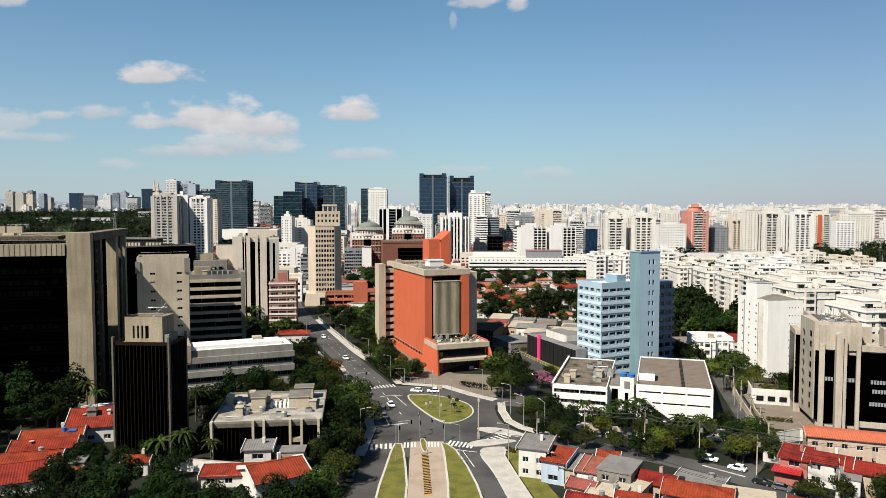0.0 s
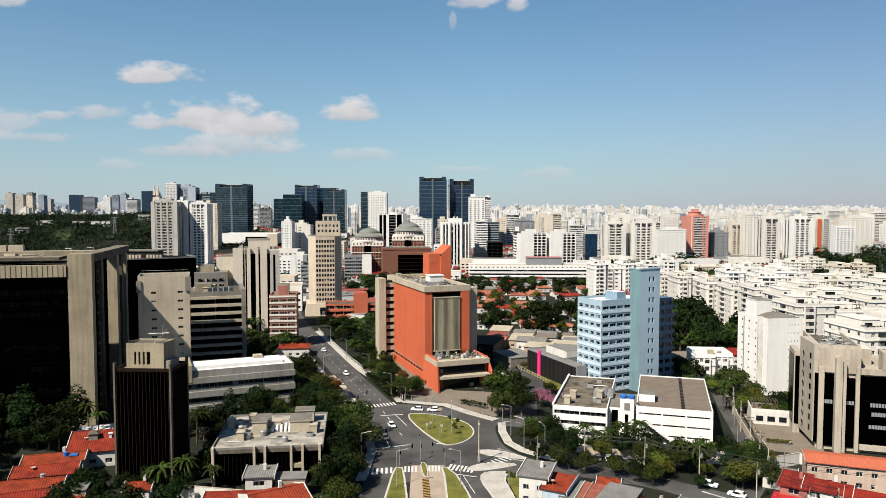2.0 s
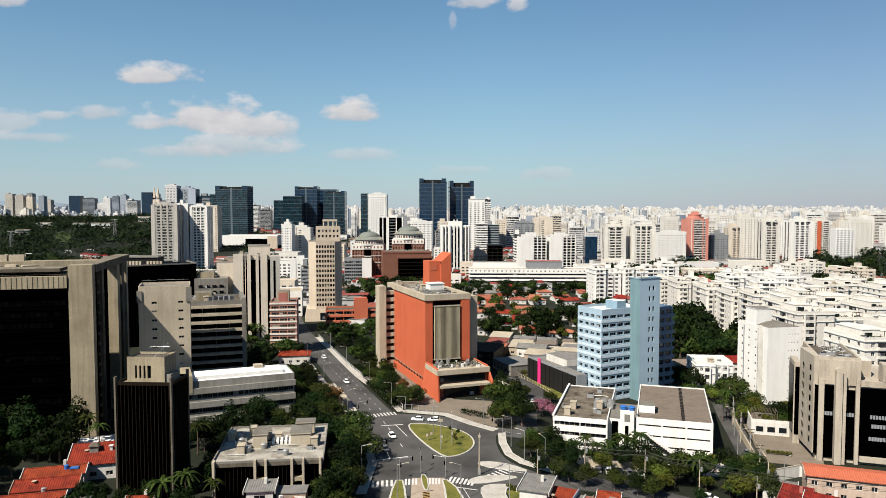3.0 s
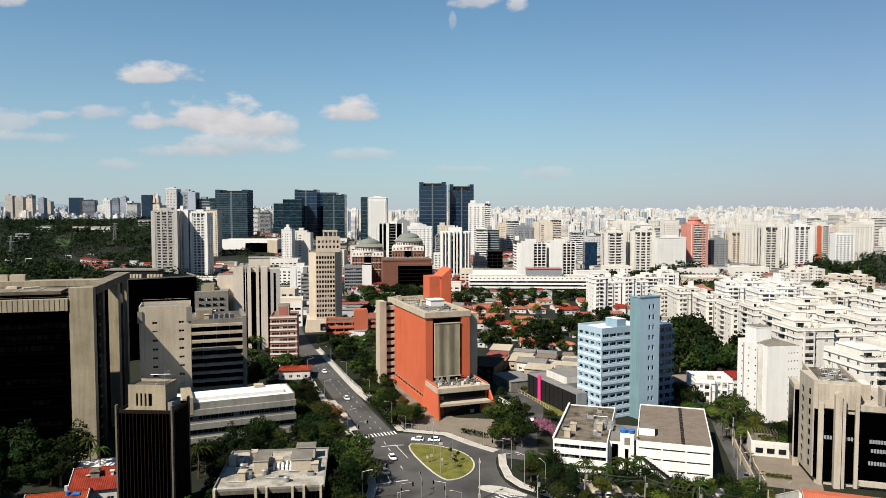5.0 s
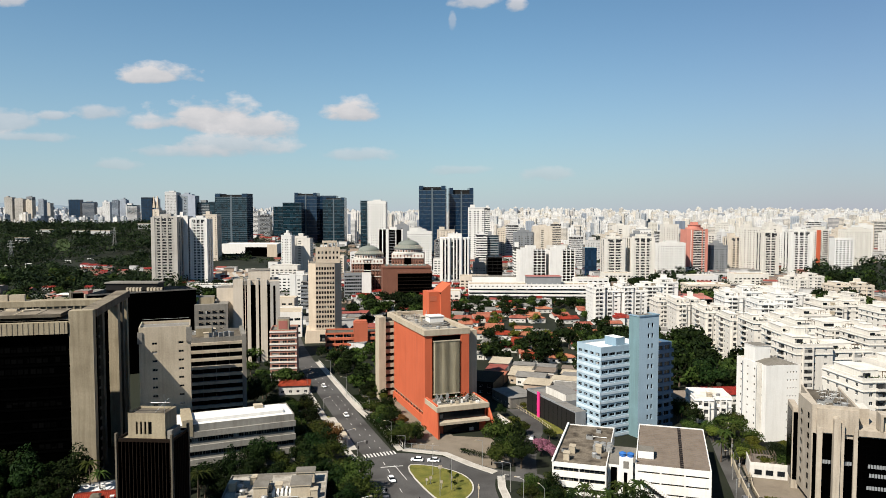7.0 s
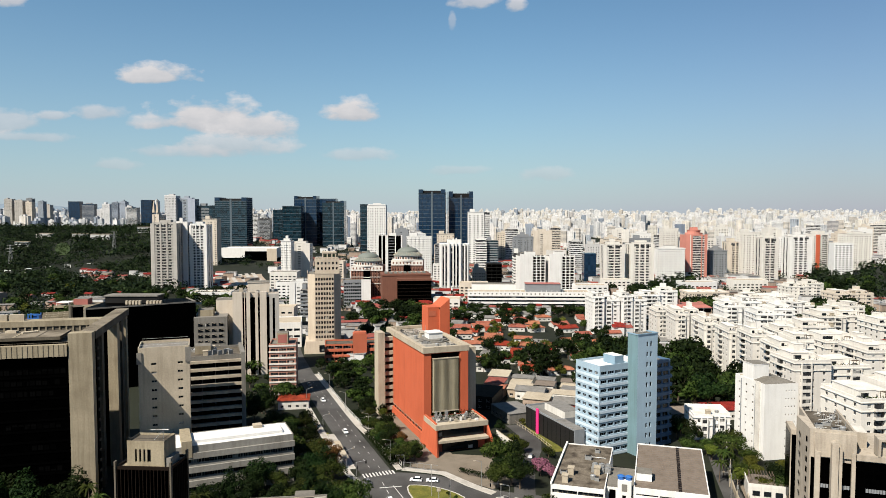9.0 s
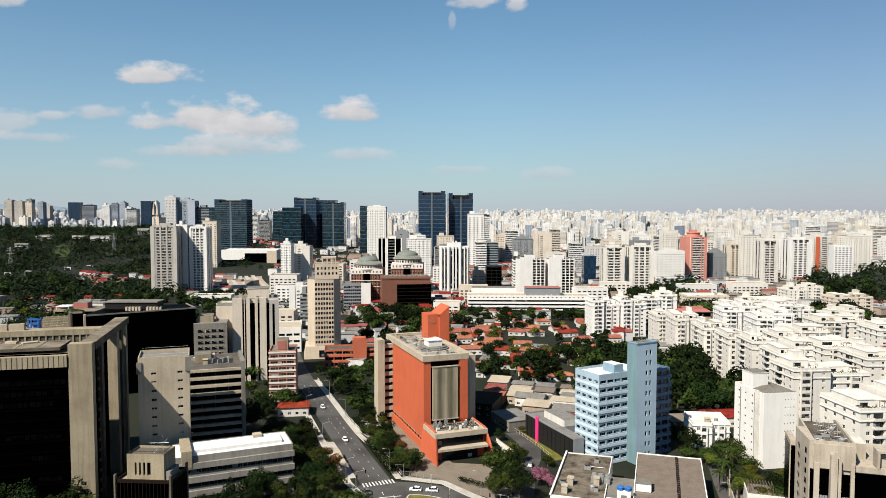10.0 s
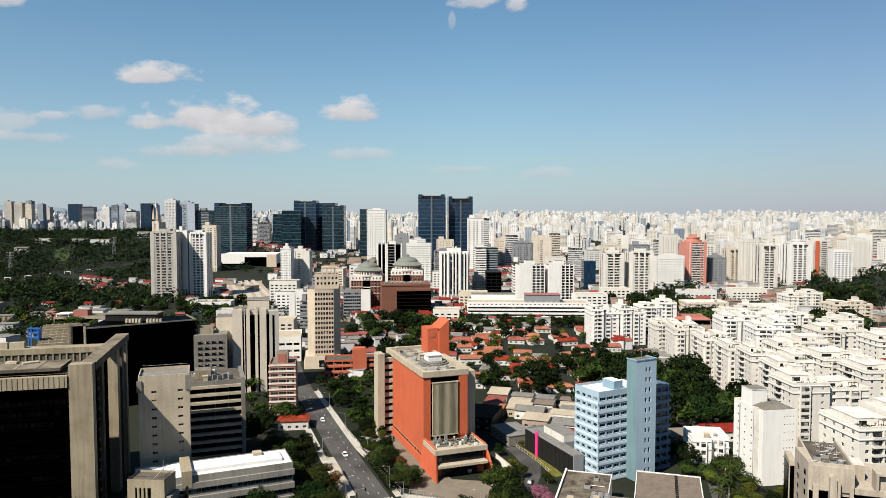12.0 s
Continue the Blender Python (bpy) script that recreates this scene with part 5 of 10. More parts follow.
def dark_glass_tower():
    R = thing("office_tower", -81.2, 173.0, 0, -4, "dark bronze glass tower with concrete rooftop room", "office building")
    W, D, H = 14.2, 9.5, 29.6
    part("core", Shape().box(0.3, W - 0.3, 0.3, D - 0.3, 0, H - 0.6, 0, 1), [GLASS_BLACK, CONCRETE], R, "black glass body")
    fin = Shape().box(-0.06, 0.06, -0.34, 0.302, 0.6, H - 0.8).mesh("fin", [BROWN_FIN])
    for i in range(15):
        part("fin", fin, None, R).matrix_basis = pose(0.5 + i * 0.94, 0, 0)
    for i in range(9):
        part("fin", fin, None, R).matrix_basis = pose(W, 0.8 + i * 0.98, 0, 0, 0, 90)
    me = Shape().box(0.3, W - 0.3, 0.15, 0.298, 0, 0.5).mesh("floor_band", [BLACK_CLAD])
    for k in range(8):
        part("floor_band", me, None, R).matrix_basis = pose(0, 0, 2.4 + 3.3 * k)
    for x, y in ((-0.35, -0.2), (W - 0.35, -0.2), (W - 0.35, D - 0.4), (-0.35, D - 0.4)):
        part("corner_fin", Shape().box(x + 0.12, x + 0.56, y - 0.3, y + 0.6, 0, H + 1.3), [CONCRETE_OLD_SHADED], R, "dark concrete corner fin")
    part("roof_rim", Shape().box(0.35, W - 0.35, -0.1, 0.4, H - 0.8, H).box(0.35, W - 0.35, D - 0.4, D, H - 0.8, H).box(0, 0.34, 0.6, D - 0.6, H - 0.8, H).box(W - 0.34, W, 0.6, D - 0.6, H - 0.8, H),
         [BROWN_FIN], R)
    p = Shape()
    o, u, n, turn, w = side_frame("front", 9.6, 6.4)
    pierced(p, o, u, n, 9.6, 0, 6.6, [(2.0, 2.5), (3.1, 3.6), (4.2, 4.7), (5.2, 6.1)], [(1.2, 4.4)], 0.4)
    for side in ("right", "back", "left"):
        o, u, n, turn, w = side_frame(side, 9.6, 6.4)
        pierced(p, o, u, n, w, 0, 6.6, (), (), 0)
    p.poly([(0, 0, 6.0), (9.6, 0, 6.0), (9.6, 6.4, 6.0), (0, 6.4, 6.0)], 1)
    p.box(0.3, 9.3, 0.6, 6.1, 0.2, 5.8, 2)
    part("rooftop_room", p, [CONCRETE, ROOF_DIRTY, DARK_METAL], R, "tan concrete rooftop room with slots").matrix_basis = pose(2.2, 1.6, H - 0.6)
    part("railing", Shape().beam((2.4, 1.8, H + 6.6), (11.6, 1.8, H + 6.6), 0.06).beam((11.6, 1.8, H + 6.6), (11.6, 7.8, H + 6.6), 0.06), [DARK_METAL], R)
    part("antenna", Shape().beam((8, 4, H + 5.4), (11.4, 4.6, H + 9), 0.08).beam((7, 4, H + 8), (12, 4, H + 8.2), 0.06).beam((10.5, 4, H + 5.4), (10.5, 4, H + 10.2), 0.06), [STEEL], R)
    part("roof_duct", Shape().box(11.9, 13.2, 2, 7, H - 0.6, H + 1.6), [CONCRETE_GREY], R)


dark_glass_tower()


def concrete_slab_left():
    R = thing("office_building", -109.2, 219.5, 0, 13.5, "tall brutalist office slab of black glass and concrete pilasters", "office building")
    W, D, H = 60.0, 57.0, 53.6
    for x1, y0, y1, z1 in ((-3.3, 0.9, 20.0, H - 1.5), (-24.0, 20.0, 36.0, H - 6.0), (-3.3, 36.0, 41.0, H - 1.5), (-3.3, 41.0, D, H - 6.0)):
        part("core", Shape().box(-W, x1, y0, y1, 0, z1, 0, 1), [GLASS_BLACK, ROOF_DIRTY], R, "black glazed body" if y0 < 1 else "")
    part("court_wall", Shape().box(-W, -4.5, 35.6, 35.998, H - 6.0, H - 1.5), [CONCRETE_OLD_SHADED], R, "ribbed concrete court wall")
    rib = Shape().box(-0.25, 0.25, 35.3, 35.598, H - 6.0, H - 1.5).mesh("rib", [CONCRETE])
    for i in range(22):
        part("rib", rib, None, R).matrix_basis = pose(-5.5 - i * 2.2, 0, 0)
    part("roof_beam", Shape().box(-W, -4.5, 35.2, 41.0, H - 1.498, H + 0.5), [CONCRETE], R, "pale concrete beam across the roof")
    part("corner_pilaster", Shape().box(-6.9, 0, -0.5, 3.2, 0, H + 1.4), [CONCRETE], R, "broad weathered concrete corner pilaster")
    joint = Shape().box(-6.9, 0.02, -0.515, -0.498, 0, 0.06).box(0.0, 0.015, -0.498, 3.2, 0, 0.03).mesh("panel_joint", [CONCRETE])
    for k in range(16):
        part("panel_joint", joint, None, R).matrix_basis = pose(0, 0, 3.2 + 3.3 * k)
    for x in (-5.6, -4.2, -2.8, -1.4):
        part("panel_joint", Shape().box(x, x + 0.04, -0.513, -0.499, 0, H + 1.4), [CONCRETE], R)
    part("roof_rim", Shape().box(-4.4, 0.3, 3.2, D, H - 1.2, H + 1.3, 0, 1), [CONCRETE_OLD_SHADED, ROOF_STAINED], R, "long blackened concrete roof beam")
    part("pilaster", Shape().box(-3.298, 0, 36, 40, 0, H - 1.2), [CONCRETE], R, "concrete pilaster")
    # inner pilasters take the darker concrete as painted shade along the flank
    part("pilaster", Shape().box(-3.298, -0.6, 15, 18, 0, H - 1.2), [CONCRETE_OLD_SHADED], R)
    part("service_strip", Shape().box(-0.2, 0.25, 3.6, 6.4, 0, H - 1.2), [BLACK_CLAD], R, "black service strip beside the pilaster")
    for k in range(15):
        part("bracket", Shape().box(0.252, 0.6, 4.2, 5.8, 2.6 + 3.3 * k, 3.3 + 3.3 * k), [CONCRETE_OLD_SHADED], R)
    # another inner pilaster with flank shade put into its colour
    part("pilaster", Shape().box(-3.298, -0.4, 46, 49.5, 0, H - 1.2), [CONCRETE_OLD_SHADED], R)
    part("pilaster", Shape().box(-3.298, -0.4, 54, D, 0, H - 1.2), [CONCRETE], R)
    # front: ribbed parapet band above dark glazing
    part("parapet_beam", Shape().box(-W, -7.2, -0.9, 2.6, H - 5.6, H - 1.9), [CONCRETE], R, "ribbed concrete parapet band")
    rib = Shape().box(-0.07, 0.07, -0.98, -0.902, H - 5.5, H - 2.0).mesh("rib", [CONCRETE_OLD_SHADED])
    for i in range(32):
        part("rib", rib, None, R).matrix_basis = pose(-8 - i * 1.45, 0, 0)
    part("roof_slab", Shape().box(-W, -9.5, 1.0, 14, H - 0.6, H + 0.4, 0, 1), [CONCRETE_OLD_SHADED, ROOF_STAINED], R, "raised blackened concrete roof slab")
    me = pane(1.5, 1.6, 1).mesh("window", [GLASS_DIM, BLACK_CLAD])
    for k, i0, n in ((11, 0, 14), (10, 0, 12), (9, 2, 12), (6, 1, 9), (4, 2, 4), (2, 1, 5)):
        for i in range(i0, i0 + n):
            part("window", me, None, R, "dim window with pale blinds" if i == i0 else "").matrix_basis = pose(-9.6 - i * 1.75, 0.88, 5 + k * 3.4)
    for k in range(12):
        part("floor_line", Shape().box(-W, -7.25, 0.7, 0.88, 3.9 + 3.4 * k, 4.5 + 3.4 * k), [BLACK_CLAD], R)
    me = Shape().box(-2.4, 2.4, -0.8, 0.8, 0, 2.2).mesh("cooling_unit", [CONCRETE_LIGHT])
    for i in range(5):
        part("cooling_unit", me, None, R, "pale cooling unit").matrix_basis = pose(-33 - i * 5.4, 38.2, H + 0.5)
    r = random.Random(6)
    for i in range(16):
        y = 4 + i * 3.4
        part("roof_joint", Shape().box(-4.3, 0.2, y, y + r.uniform(0.1, 0.25), H + 1.302, H + 1.33), [r.choice([ROOF_DIRTY, CONCRETE, CONCRETE_OLD_SHADED])], R)
    for i in range(7):
        x = -56 + i * 6.6
        part("roof_joint", Shape().box(x, x + r.uniform(0.2, 0.6), 1.2, 13.6, H + 0.402, H + 0.47), [r.choice([ROOF_DIRTY, CONCRETE, BLACK_CLAD])], R)
    part("loose_board", Shape().box(0, 4.6, 0, 2.0, 0, 0.5), [CONCRETE_LIGHT], R).matrix_basis = pose(-22, 8, H + 0.41, 0, 0, 28)
    part("loose_board", Shape().box(0, 3.6, 0, 1.5, 0, 0.7), [CONCRETE_LIGHT], R).matrix_basis = pose(-28, 11, H + 0.41, 0, 0, -16)


concrete_slab_left()


def concrete_pair():
    """Cream blind block with small windows, and the banded office block set back beside it."""
    R = thing("office_building", -104.0, 240.0, 0, 19, "cream concrete block with tiny paired windows", "office building")
    building("", 0, 0, 0, 16.6, 14, 46.0, CONCRETE_LIGHT, {"front": Side(2, 13, 3.05, 3.2, 0.8, 0.2, 0.2, 0.2, "each", 1, lo=0.7, hi=17.8)}, "", part_of=R, roof=CONCRETE_GREY)
    part("corner_box", Shape().box(-0.5, 1.1, -0.4, -0.002, 40.4, 44.4), [CONCRETE_GREY], R)
    part("corner_box", Shape().box(15.2, 17.1, -0.4, -0.002, 40.4, 45.4), [CONCRETE_GREY], R)
    part("railing", Shape().beam((0.4, 0.4, 46.8), (16, 0.4, 46.8), 0.05).beam((0.4, 13.5, 46.8), (16, 13.5, 46.8), 0.05), [STEEL], R)
    B = thing("office_building", -97.0, 266.5, 0, 19, "grey concrete office block with dark window bands", "office building")
    building("", 0, 0, 0, 20.6, 20, 37.4, CONCRETE_GREY, {"front": Side(4, 11, 3.05, 2.2, 1.75, 0.98, 0.6, 0.6, "each", 3), "right": Side(3, 11, 3.05, 2.2, 1.75, 0.9, 0.8, 0.6, "row", 2)}, "", part_of=B, glass=GLASS_BLACK, frame_mat=DARK_METAL,
             roof=ROOF_DIRTY)
    me = Shape().box(0.2, 20.4, -0.7, -0.002, 0, 1.05).mesh("spandrel", [CONCRETE_LIGHT])
    for k in range(12):
        part("spandrel", me, None, B, "pale concrete band" if k == 0 else "").matrix_basis = pose(0, 0, 1.0 + 3.05 * k)
    part("end_fin", Shape().box(19.9, 21.4, -1.4, 20.2, 0, 38.2), [CONCRETE_GREY], B)
    me = Shape().box(-1.0, 1.0, -0.35, 0.35, 0, 0.5).box(-0.9, 0.9, -0.3, 0.3, 0.5, 1.9).mesh("cooling_unit", [STEEL])
    for i in range(5):
        part("cooling_unit", me, None, B).matrix_basis = pose(8.2 + i * 2.0, 4.5 + (i % 2) * 2, 36.5, 0, 0, 30)
    roof_clutter(B, 2, 18, 3, 17, 36.5, 3, 8)
    block(B, "plant_room", 3, 9, 9, 16, 36.5, 39.6, CONCRETE, "concrete plant room")


concrete_pair()


def low_slab():
    R = thing("office_building", -97.0, 219.5, 0, 23, "low concrete office slab with white roof and strip windows", "office building")
    building("", 0, 0, 0, 50.0, 15, 16.6, SPANDREL_GREY, {"front": Side(10, 3, 4.6, 1.6, 1.35, 0.97, 0.3, 0.5, "each", 5), "right": Side(3, 3, 4.6, 1.6, 1.35, 0.9, 0.5, 0.4, "each", 3)},
             "", part_of=R, roof=WHITE, parapet=0.25)
    me = Shape().box(-0.3, 50.3, -0.8, -0.002, 0, 1.9).mesh("spandrel", [SPANDREL_GREY])
    for k in range(3):
        part("spandrel", me, None, R).matrix_basis = pose(0, 0, 3.3 + 4.6 * k)
    part("white_roof", Shape().box(17, 47, 3.5, 12, 16.4, 17.3), [WHITE], R, "white painted raised roof")
    part("roof_box", Shape().box(38, 41, 9, 12, 17.3, 18.3), [CONCRETE_LIGHT], R)
    part("corner_block", Shape().box(14, 17.2, -0.9, 14, 13, 18.6), [CONCRETE], R)
    C = thing("canopy", -107, 201, 0, 20, "white sagging fabric canopy over a yard", "canopy")
    s = Shape()
    for i in range(5):
        x = i * 2.6
        s.poly([(x, 0, 3.6), (x + 2.6, 0, 3.6), (x + 2.6, 4.5, 4.6), (x, 4.5, 4.6)])
        s.poly([(x, 4.5, 4.6), (x + 2.6, 4.5, 4.6), (x + 2.6, 9, 3.6), (x, 9, 3.6)])
        s.box(x, x + 0.15, 0, 0.15, 0, 3.6)
        s.box(x, x + 0.15, 8.8, 8.95, 0, 3.6)
    part("fabric", s, [WHITE], C)


low_slab()


def dark_low_building():
    R = thing("office_building", -57.6, 172.0, 0, 7, "low dark glazed building with concrete piers and cluttered roof", "office building")
    W, D, H = 27.5, 29.0, 9.2
    part("glazed_body", Shape().box(0.8, W - 0.8, 0.8, D - 0.8, 0, H - 1.0), [GLASS_BLACK], R, "dark glazing")
    part("roof_slab", Shape().box(0, W, 0, D, H - 1.0, H, 0, 1), [CONCRETE_OLD_SHADED, ROOF_PALE], R, "stained pale concrete roof slab")
    part("parapet", Shape().box(0, W, 0, 0.3, H, H + 0.5).box(0, 0.3, 0.3, D, H, H + 0.5).box(W - 0.3, W, 0.3, D, H, H + 0.5).box(0.3, W - 0.3, D - 0.3, D, H, H + 0.5), [CONCRETE_GREY], R)
    for x in (0.6, 10.6, 13.2, 19.6, 22.4, W - 0.9):
        part("pier", Shape().box(x - 0.3, x + 0.3, -0.9, 0.798, 0, H + 0.7), [CONCRETE_LIGHT], R)
    for x in (0.6, 12.0, 21.0):
        part("balcony", Shape().box(x - 1.2, x + 1.2, -0.6, 0.798, 4.2, 5.2), [CONCRETE], R)
    fin = Shape().box(-0.05, 0.05, 0.55, 0.798, 0.3, H - 1.0).mesh("fin", [BROWN_FIN])
    for i in range(26):
        part("fin", fin, None, R).matrix_basis = pose(1.2 + i * 1.0, 0, 0)
    for x0, x1, y0, y1, h in ((8.6, 12.2, 11, 16, 3.4), (8.8, 12.4, 17.5, 21, 2.6), (18.2, 23.4, 12, 19, 3.0), (19, 24, 21, 25, 3.2)):
        block(R, "rooftop_room", x0, x1, y0, y1, H, H + h, CONCRETE_LIGHT, "pale concrete rooftop room", None, 0.25)
    me = Shape().box(0, 0.7, 0, 4.2, 0, 0.9).prism([(0, 0), (0.7, 0), (0.7, 4.2), (0, 4.2)], 0.9, 1.4, 0, None, 0.3).mesh("skylight", [WHITE])
    for i in range(5):
        part("skylight", me, None, R).matrix_basis = pose(13.2 + i * 1.1, 13, H)
    roof_clutter(R, 1.5, 25, 2, 26, H, 14, 26)


dark_low_building()

# ---- buildings of the middle distance ----
def apartment(x, y, rot, w, d, floors, wall, label, fb=4, lb=3, balc="left", group="white apartment blocks", seed=1, top=True, fh=3.0, mode="each", tiled=False):
    """An apartment block of two stepped volumes with string courses, projecting bays, roof terraces and tank house."""
    r = random.Random(seed)
    R = thing("apartment_block", x, y, 0, rot, label, "apartment building", group)
    cut = w * r.uniform(0.42, 0.58)
    step = r.choice((-1, 0, 1)) if floors > 4 else 0
    back = r.uniform(1.2, 3.2)
    vols = [(0.0, 0.0, cut, d, floors), (cut + 0.004, back, w - cut, d - back, floors + step)]
    for i, (x0, y0, ww, dd, fl) in enumerate(vols):
        h = fl * fh + 1.6
        n = max(2, int(fb * ww / w + 0.5))
        sides = {"front": Side(n, fl, fh, 1.2, r.uniform(1.1, 1.35), r.uniform(0.24, 0.36), 0.6, 0.25, mode, 1)}
        if i == 0:
            sides["left"] = Side(lb, fl, fh, 1.2, 1.3, 0.3, 0.8, 0.25, mode, 1)
        else:
            sides["right"] = Side(lb, fl, fh, 1.2, 1.2, 0.36, 0.8, 0.25, "row", 1)
        building("", x0, y0, 0, ww, dd, h, wall, sides, "", part_of=R, glass=GLASS_APT, frame_mat=WHITE, roof=WHITE_ROOF, parapet=0.8, wall_name="wall" if i == 0 else "wing_wall")
        for z in (h - 1.5, h - 1.6 - fh):
            s = Shape().box(x0 - (0.35 if i == 0 else -0.01), x0 + ww + (0.35 if i else 0), y0 - 0.35, y0 - 0.001, z, z + 0.32)
            if i == 0:
                s.box(x0 - 0.35, x0 - 0.001, y0, y0 + dd, z, z + 0.32)
            part("cornice", s, [wall], R)
        # a projecting bay: dark glazing between thin floor slabs
        bw = min(4.2, ww * 0.3)
        bx = x0 + ww * r.choice((0.18, 0.4, 0.55))
        part("bay_glazing", Shape().box(bx + 0.2, bx + bw - 0.2, y0 - 0.75, y0 - 0.003, 1.5, h - 2.2), [GLASS_APT], R, "dark bay window glazing")
        if mode == "row":
            s = Shape()
            for k in range(1, fl):
                s.box(bx, bx + bw, y0 - 1.0, y0 - 0.004, k * fh - 0.2, k * fh + 1.05)
            tagged(part("bay_slab", s, [wall], R), kind="stuff")
        else:
            slab_me = Shape().box(bx, bx + bw, y0 - 1.0, y0 - 0.004, 0, 1.25).mesh("bay_slab", [wall])
            for k in range(1, fl):
                part("bay_slab", slab_me, None, R).matrix_basis = pose(0, 0, k * fh - 0.2)
        part("bay_post", Shape().box(bx - 0.25, bx + 0.22, y0 - 1.05, y0 - 0.005, 0, h - 1.6), [wall], R)
        part("bay_post", Shape().box(bx + bw - 0.22, bx + bw + 0.25, y0 - 1.05, y0 - 0.005, 0, h - 1.6), [wall], R)
        if top:
            a, b = ww * r.uniform(0.08, 0.2), dd * r.uniform(0.15, 0.32)
            hh = r.uniform(2.3, 2.9)
            m = x0 + a + (ww - 2 * a) * r.uniform(0.45, 0.7)
            block(R, "penthouse", x0 + a, m, y0 + b, y0 + dd * 0.8, h - 0.8, h + hh - 0.8, wall, "set-back penthouse storey", TILE if tiled and i else WHITE_ROOF, 0.18)
            block(R, "penthouse", m + 0.2, x0 + ww - a, y0 + b + 2.0, y0 + dd * 0.9, h - 0.8, h + hh * r.uniform(0.3, 0.7), wall, "", WHITE_ROOF, 0.1)
            part("terrace_window", Shape().box(x0 + a + 0.8, x0 + a + (m - x0 - a) * 0.55, y0 + b - 0.08, y0 + b - 0.002, h - 0.6, h + hh - 1.7), [GLASS], R)
            part("terrace_shrub", leaf_row(ww * r.uniform(0.3, 0.8), seed + i), [r.choice([LEAF_DARK, LEAF, LEAF_DARK])], R).matrix_basis = pose(x0 + ww * 0.1, y0 + 0.5, h - 0.6)
            if r.random() < 0.6:
                px = x0 + ww * r.uniform(0.5, 0.7)
                s = Shape()
                for q in range(6):
                    s.box(px + q * 0.6, px + q * 0.6 + 0.14, y0 + 0.8, y0 + 3.6, h + 1.5, h + 1.66)
                for q in (0, 3.0):
                    s.box(px + q, px + q + 0.16, y0 + 0.9, y0 + 1.06, h - 0.8, h + 1.5)
                    s.box(px + q, px + q + 0.16, y0 + 3.3, y0 + 3.46, h - 0.8, h + 1.5)
                part("pergola", s, [BARK], R, "dark wooden terrace pergola")
            if i == seed % 2:
                block(R, "tank_house", x0 + ww * 0.3, x0 + ww * 0.55, y0 + dd * 0.45, y0 + dd * 0.7, h + hh - 0.8, h + hh + r.uniform(1.4, 2.8), wall, "water tank house", WHITE_ROOF, 0.12)
                mast(R, x0 + ww * 0.42, y0 + dd * 0.5, h + hh + 1.2, r.uniform(3, 6), 2)
        roof_clutter(R, x0 + 1, x0 + ww - 1, y0 + 0.8, y0 + dd * 0.14, h - 0.8, seed + i, 2)
    if balc:
        o, u, n, turn, width = side_frame(balc, cut if balc == "front" else w, d)
        bw = width * (0.4 if balc == "front" else 0.24)
        s = Shape().box(0, bw, -1.3, 0, 0, 0.18).box(0, bw, -1.3, -1.2, 0.18, 1.0).box(0, 0.1, -1.2, 0, 0.18, 1.0).box(bw - 0.1, bw, -1.2, 0, 0.18, 1.0)
        s.box(0.1, bw - 0.1, -0.06, -0.004, 0.2, 2.4, 1)
        me = s.mesh("balcony", [wall, GLASS_APT])
        for k in range(1, floors):
            ob = part("balcony", me, None, R)
            ob.matrix_basis = Matrix.Translation(o + u * (width * 0.3) + Vector((0, 0, k * fh + 0.3)) + n * 0.002) @ Matrix.Rotation(radians(turn), 4, "Z")
    return R


def wr_block():
    R = thing("apartment_block", 119.5, 259.0, 0, 9.5, "plain white apartment block with narrow windows", "apartment building", "white apartment blocks")
    building("", 0, 0, 0, 13.6, 19, 28.6, WHITE, {"left": Side(4, 9, 3.0, 1.6, 0.75, 0.2, 0.8, 0.2, "each", 0), "front": Side(4, 9, 3.0, 1.6, 0.6, 0.32, 1.0, 0.2, "each", 0, lo=8.2, hi=13.0)}, "", part_of=R,
             glass=GLASS_BLACK, roof=CONCRETE_LIGHT, parapet=0.4)
    part("stair_strip", Shape().box(-0.5, -0.002, 2.6, 5.0, 0, 28.9), [WHITE_ROOF], R, "projecting stair strip")
    part("stair_glazing", Shape().box(-0.06, -0.003, 5.2, 6.0, 2, 27.5), [GREY_TOWER], R, "grey glazed strip")
    part("stair_glazing", Shape().box(-0.06, -0.003, 14.6, 15.2, 2, 27.5), [GREY_TOWER], R)
    block(R, "tank_house", 0.2, 6.6, 7.5, 14.5, 28.2, 34.4, WHITE, "white tank house", None, 0.15)
    part("hipped_roof", Shape().prism([(0.2, 0.2), (13.4, 0.2), (13.4, 10.6), (0.2, 10.6)], 28.62, 30.2, 0, None, 0.8), [ROOF_GREY], R, "low hipped grey sheet roof")
    part("hipped_roof", Shape().prism([(7.0, 10.8), (13.4, 10.8), (13.4, 18.8), (7.0, 18.8)], 28.62, 29.6, 0, None, 0.8), [ROOF_GREY], R)


wr_block()
apartment(143.5, 239.0, 6, 34, 22, 9, WHITE_WARM, "warm white apartment block with balconies and roof terraces", 7, 4, "front", seed=3)
apartment(151.5, 301.0, 4, 36, 20, 9, WHITE_WARM, "warm white apartment block with roof terraces", 6, 4, "left", seed=4)
apartment(160.0, 333.0, -2, 17, 22, 9, WHITE_WARM, "warm white apartment block beside trees", 4, 4, "left", seed=5)
apartment(161.5, 365.0, -2, 18, 22, 9, WHITE_WARM, "warm white apartment block beside trees", 4, 4, "left", seed=6)
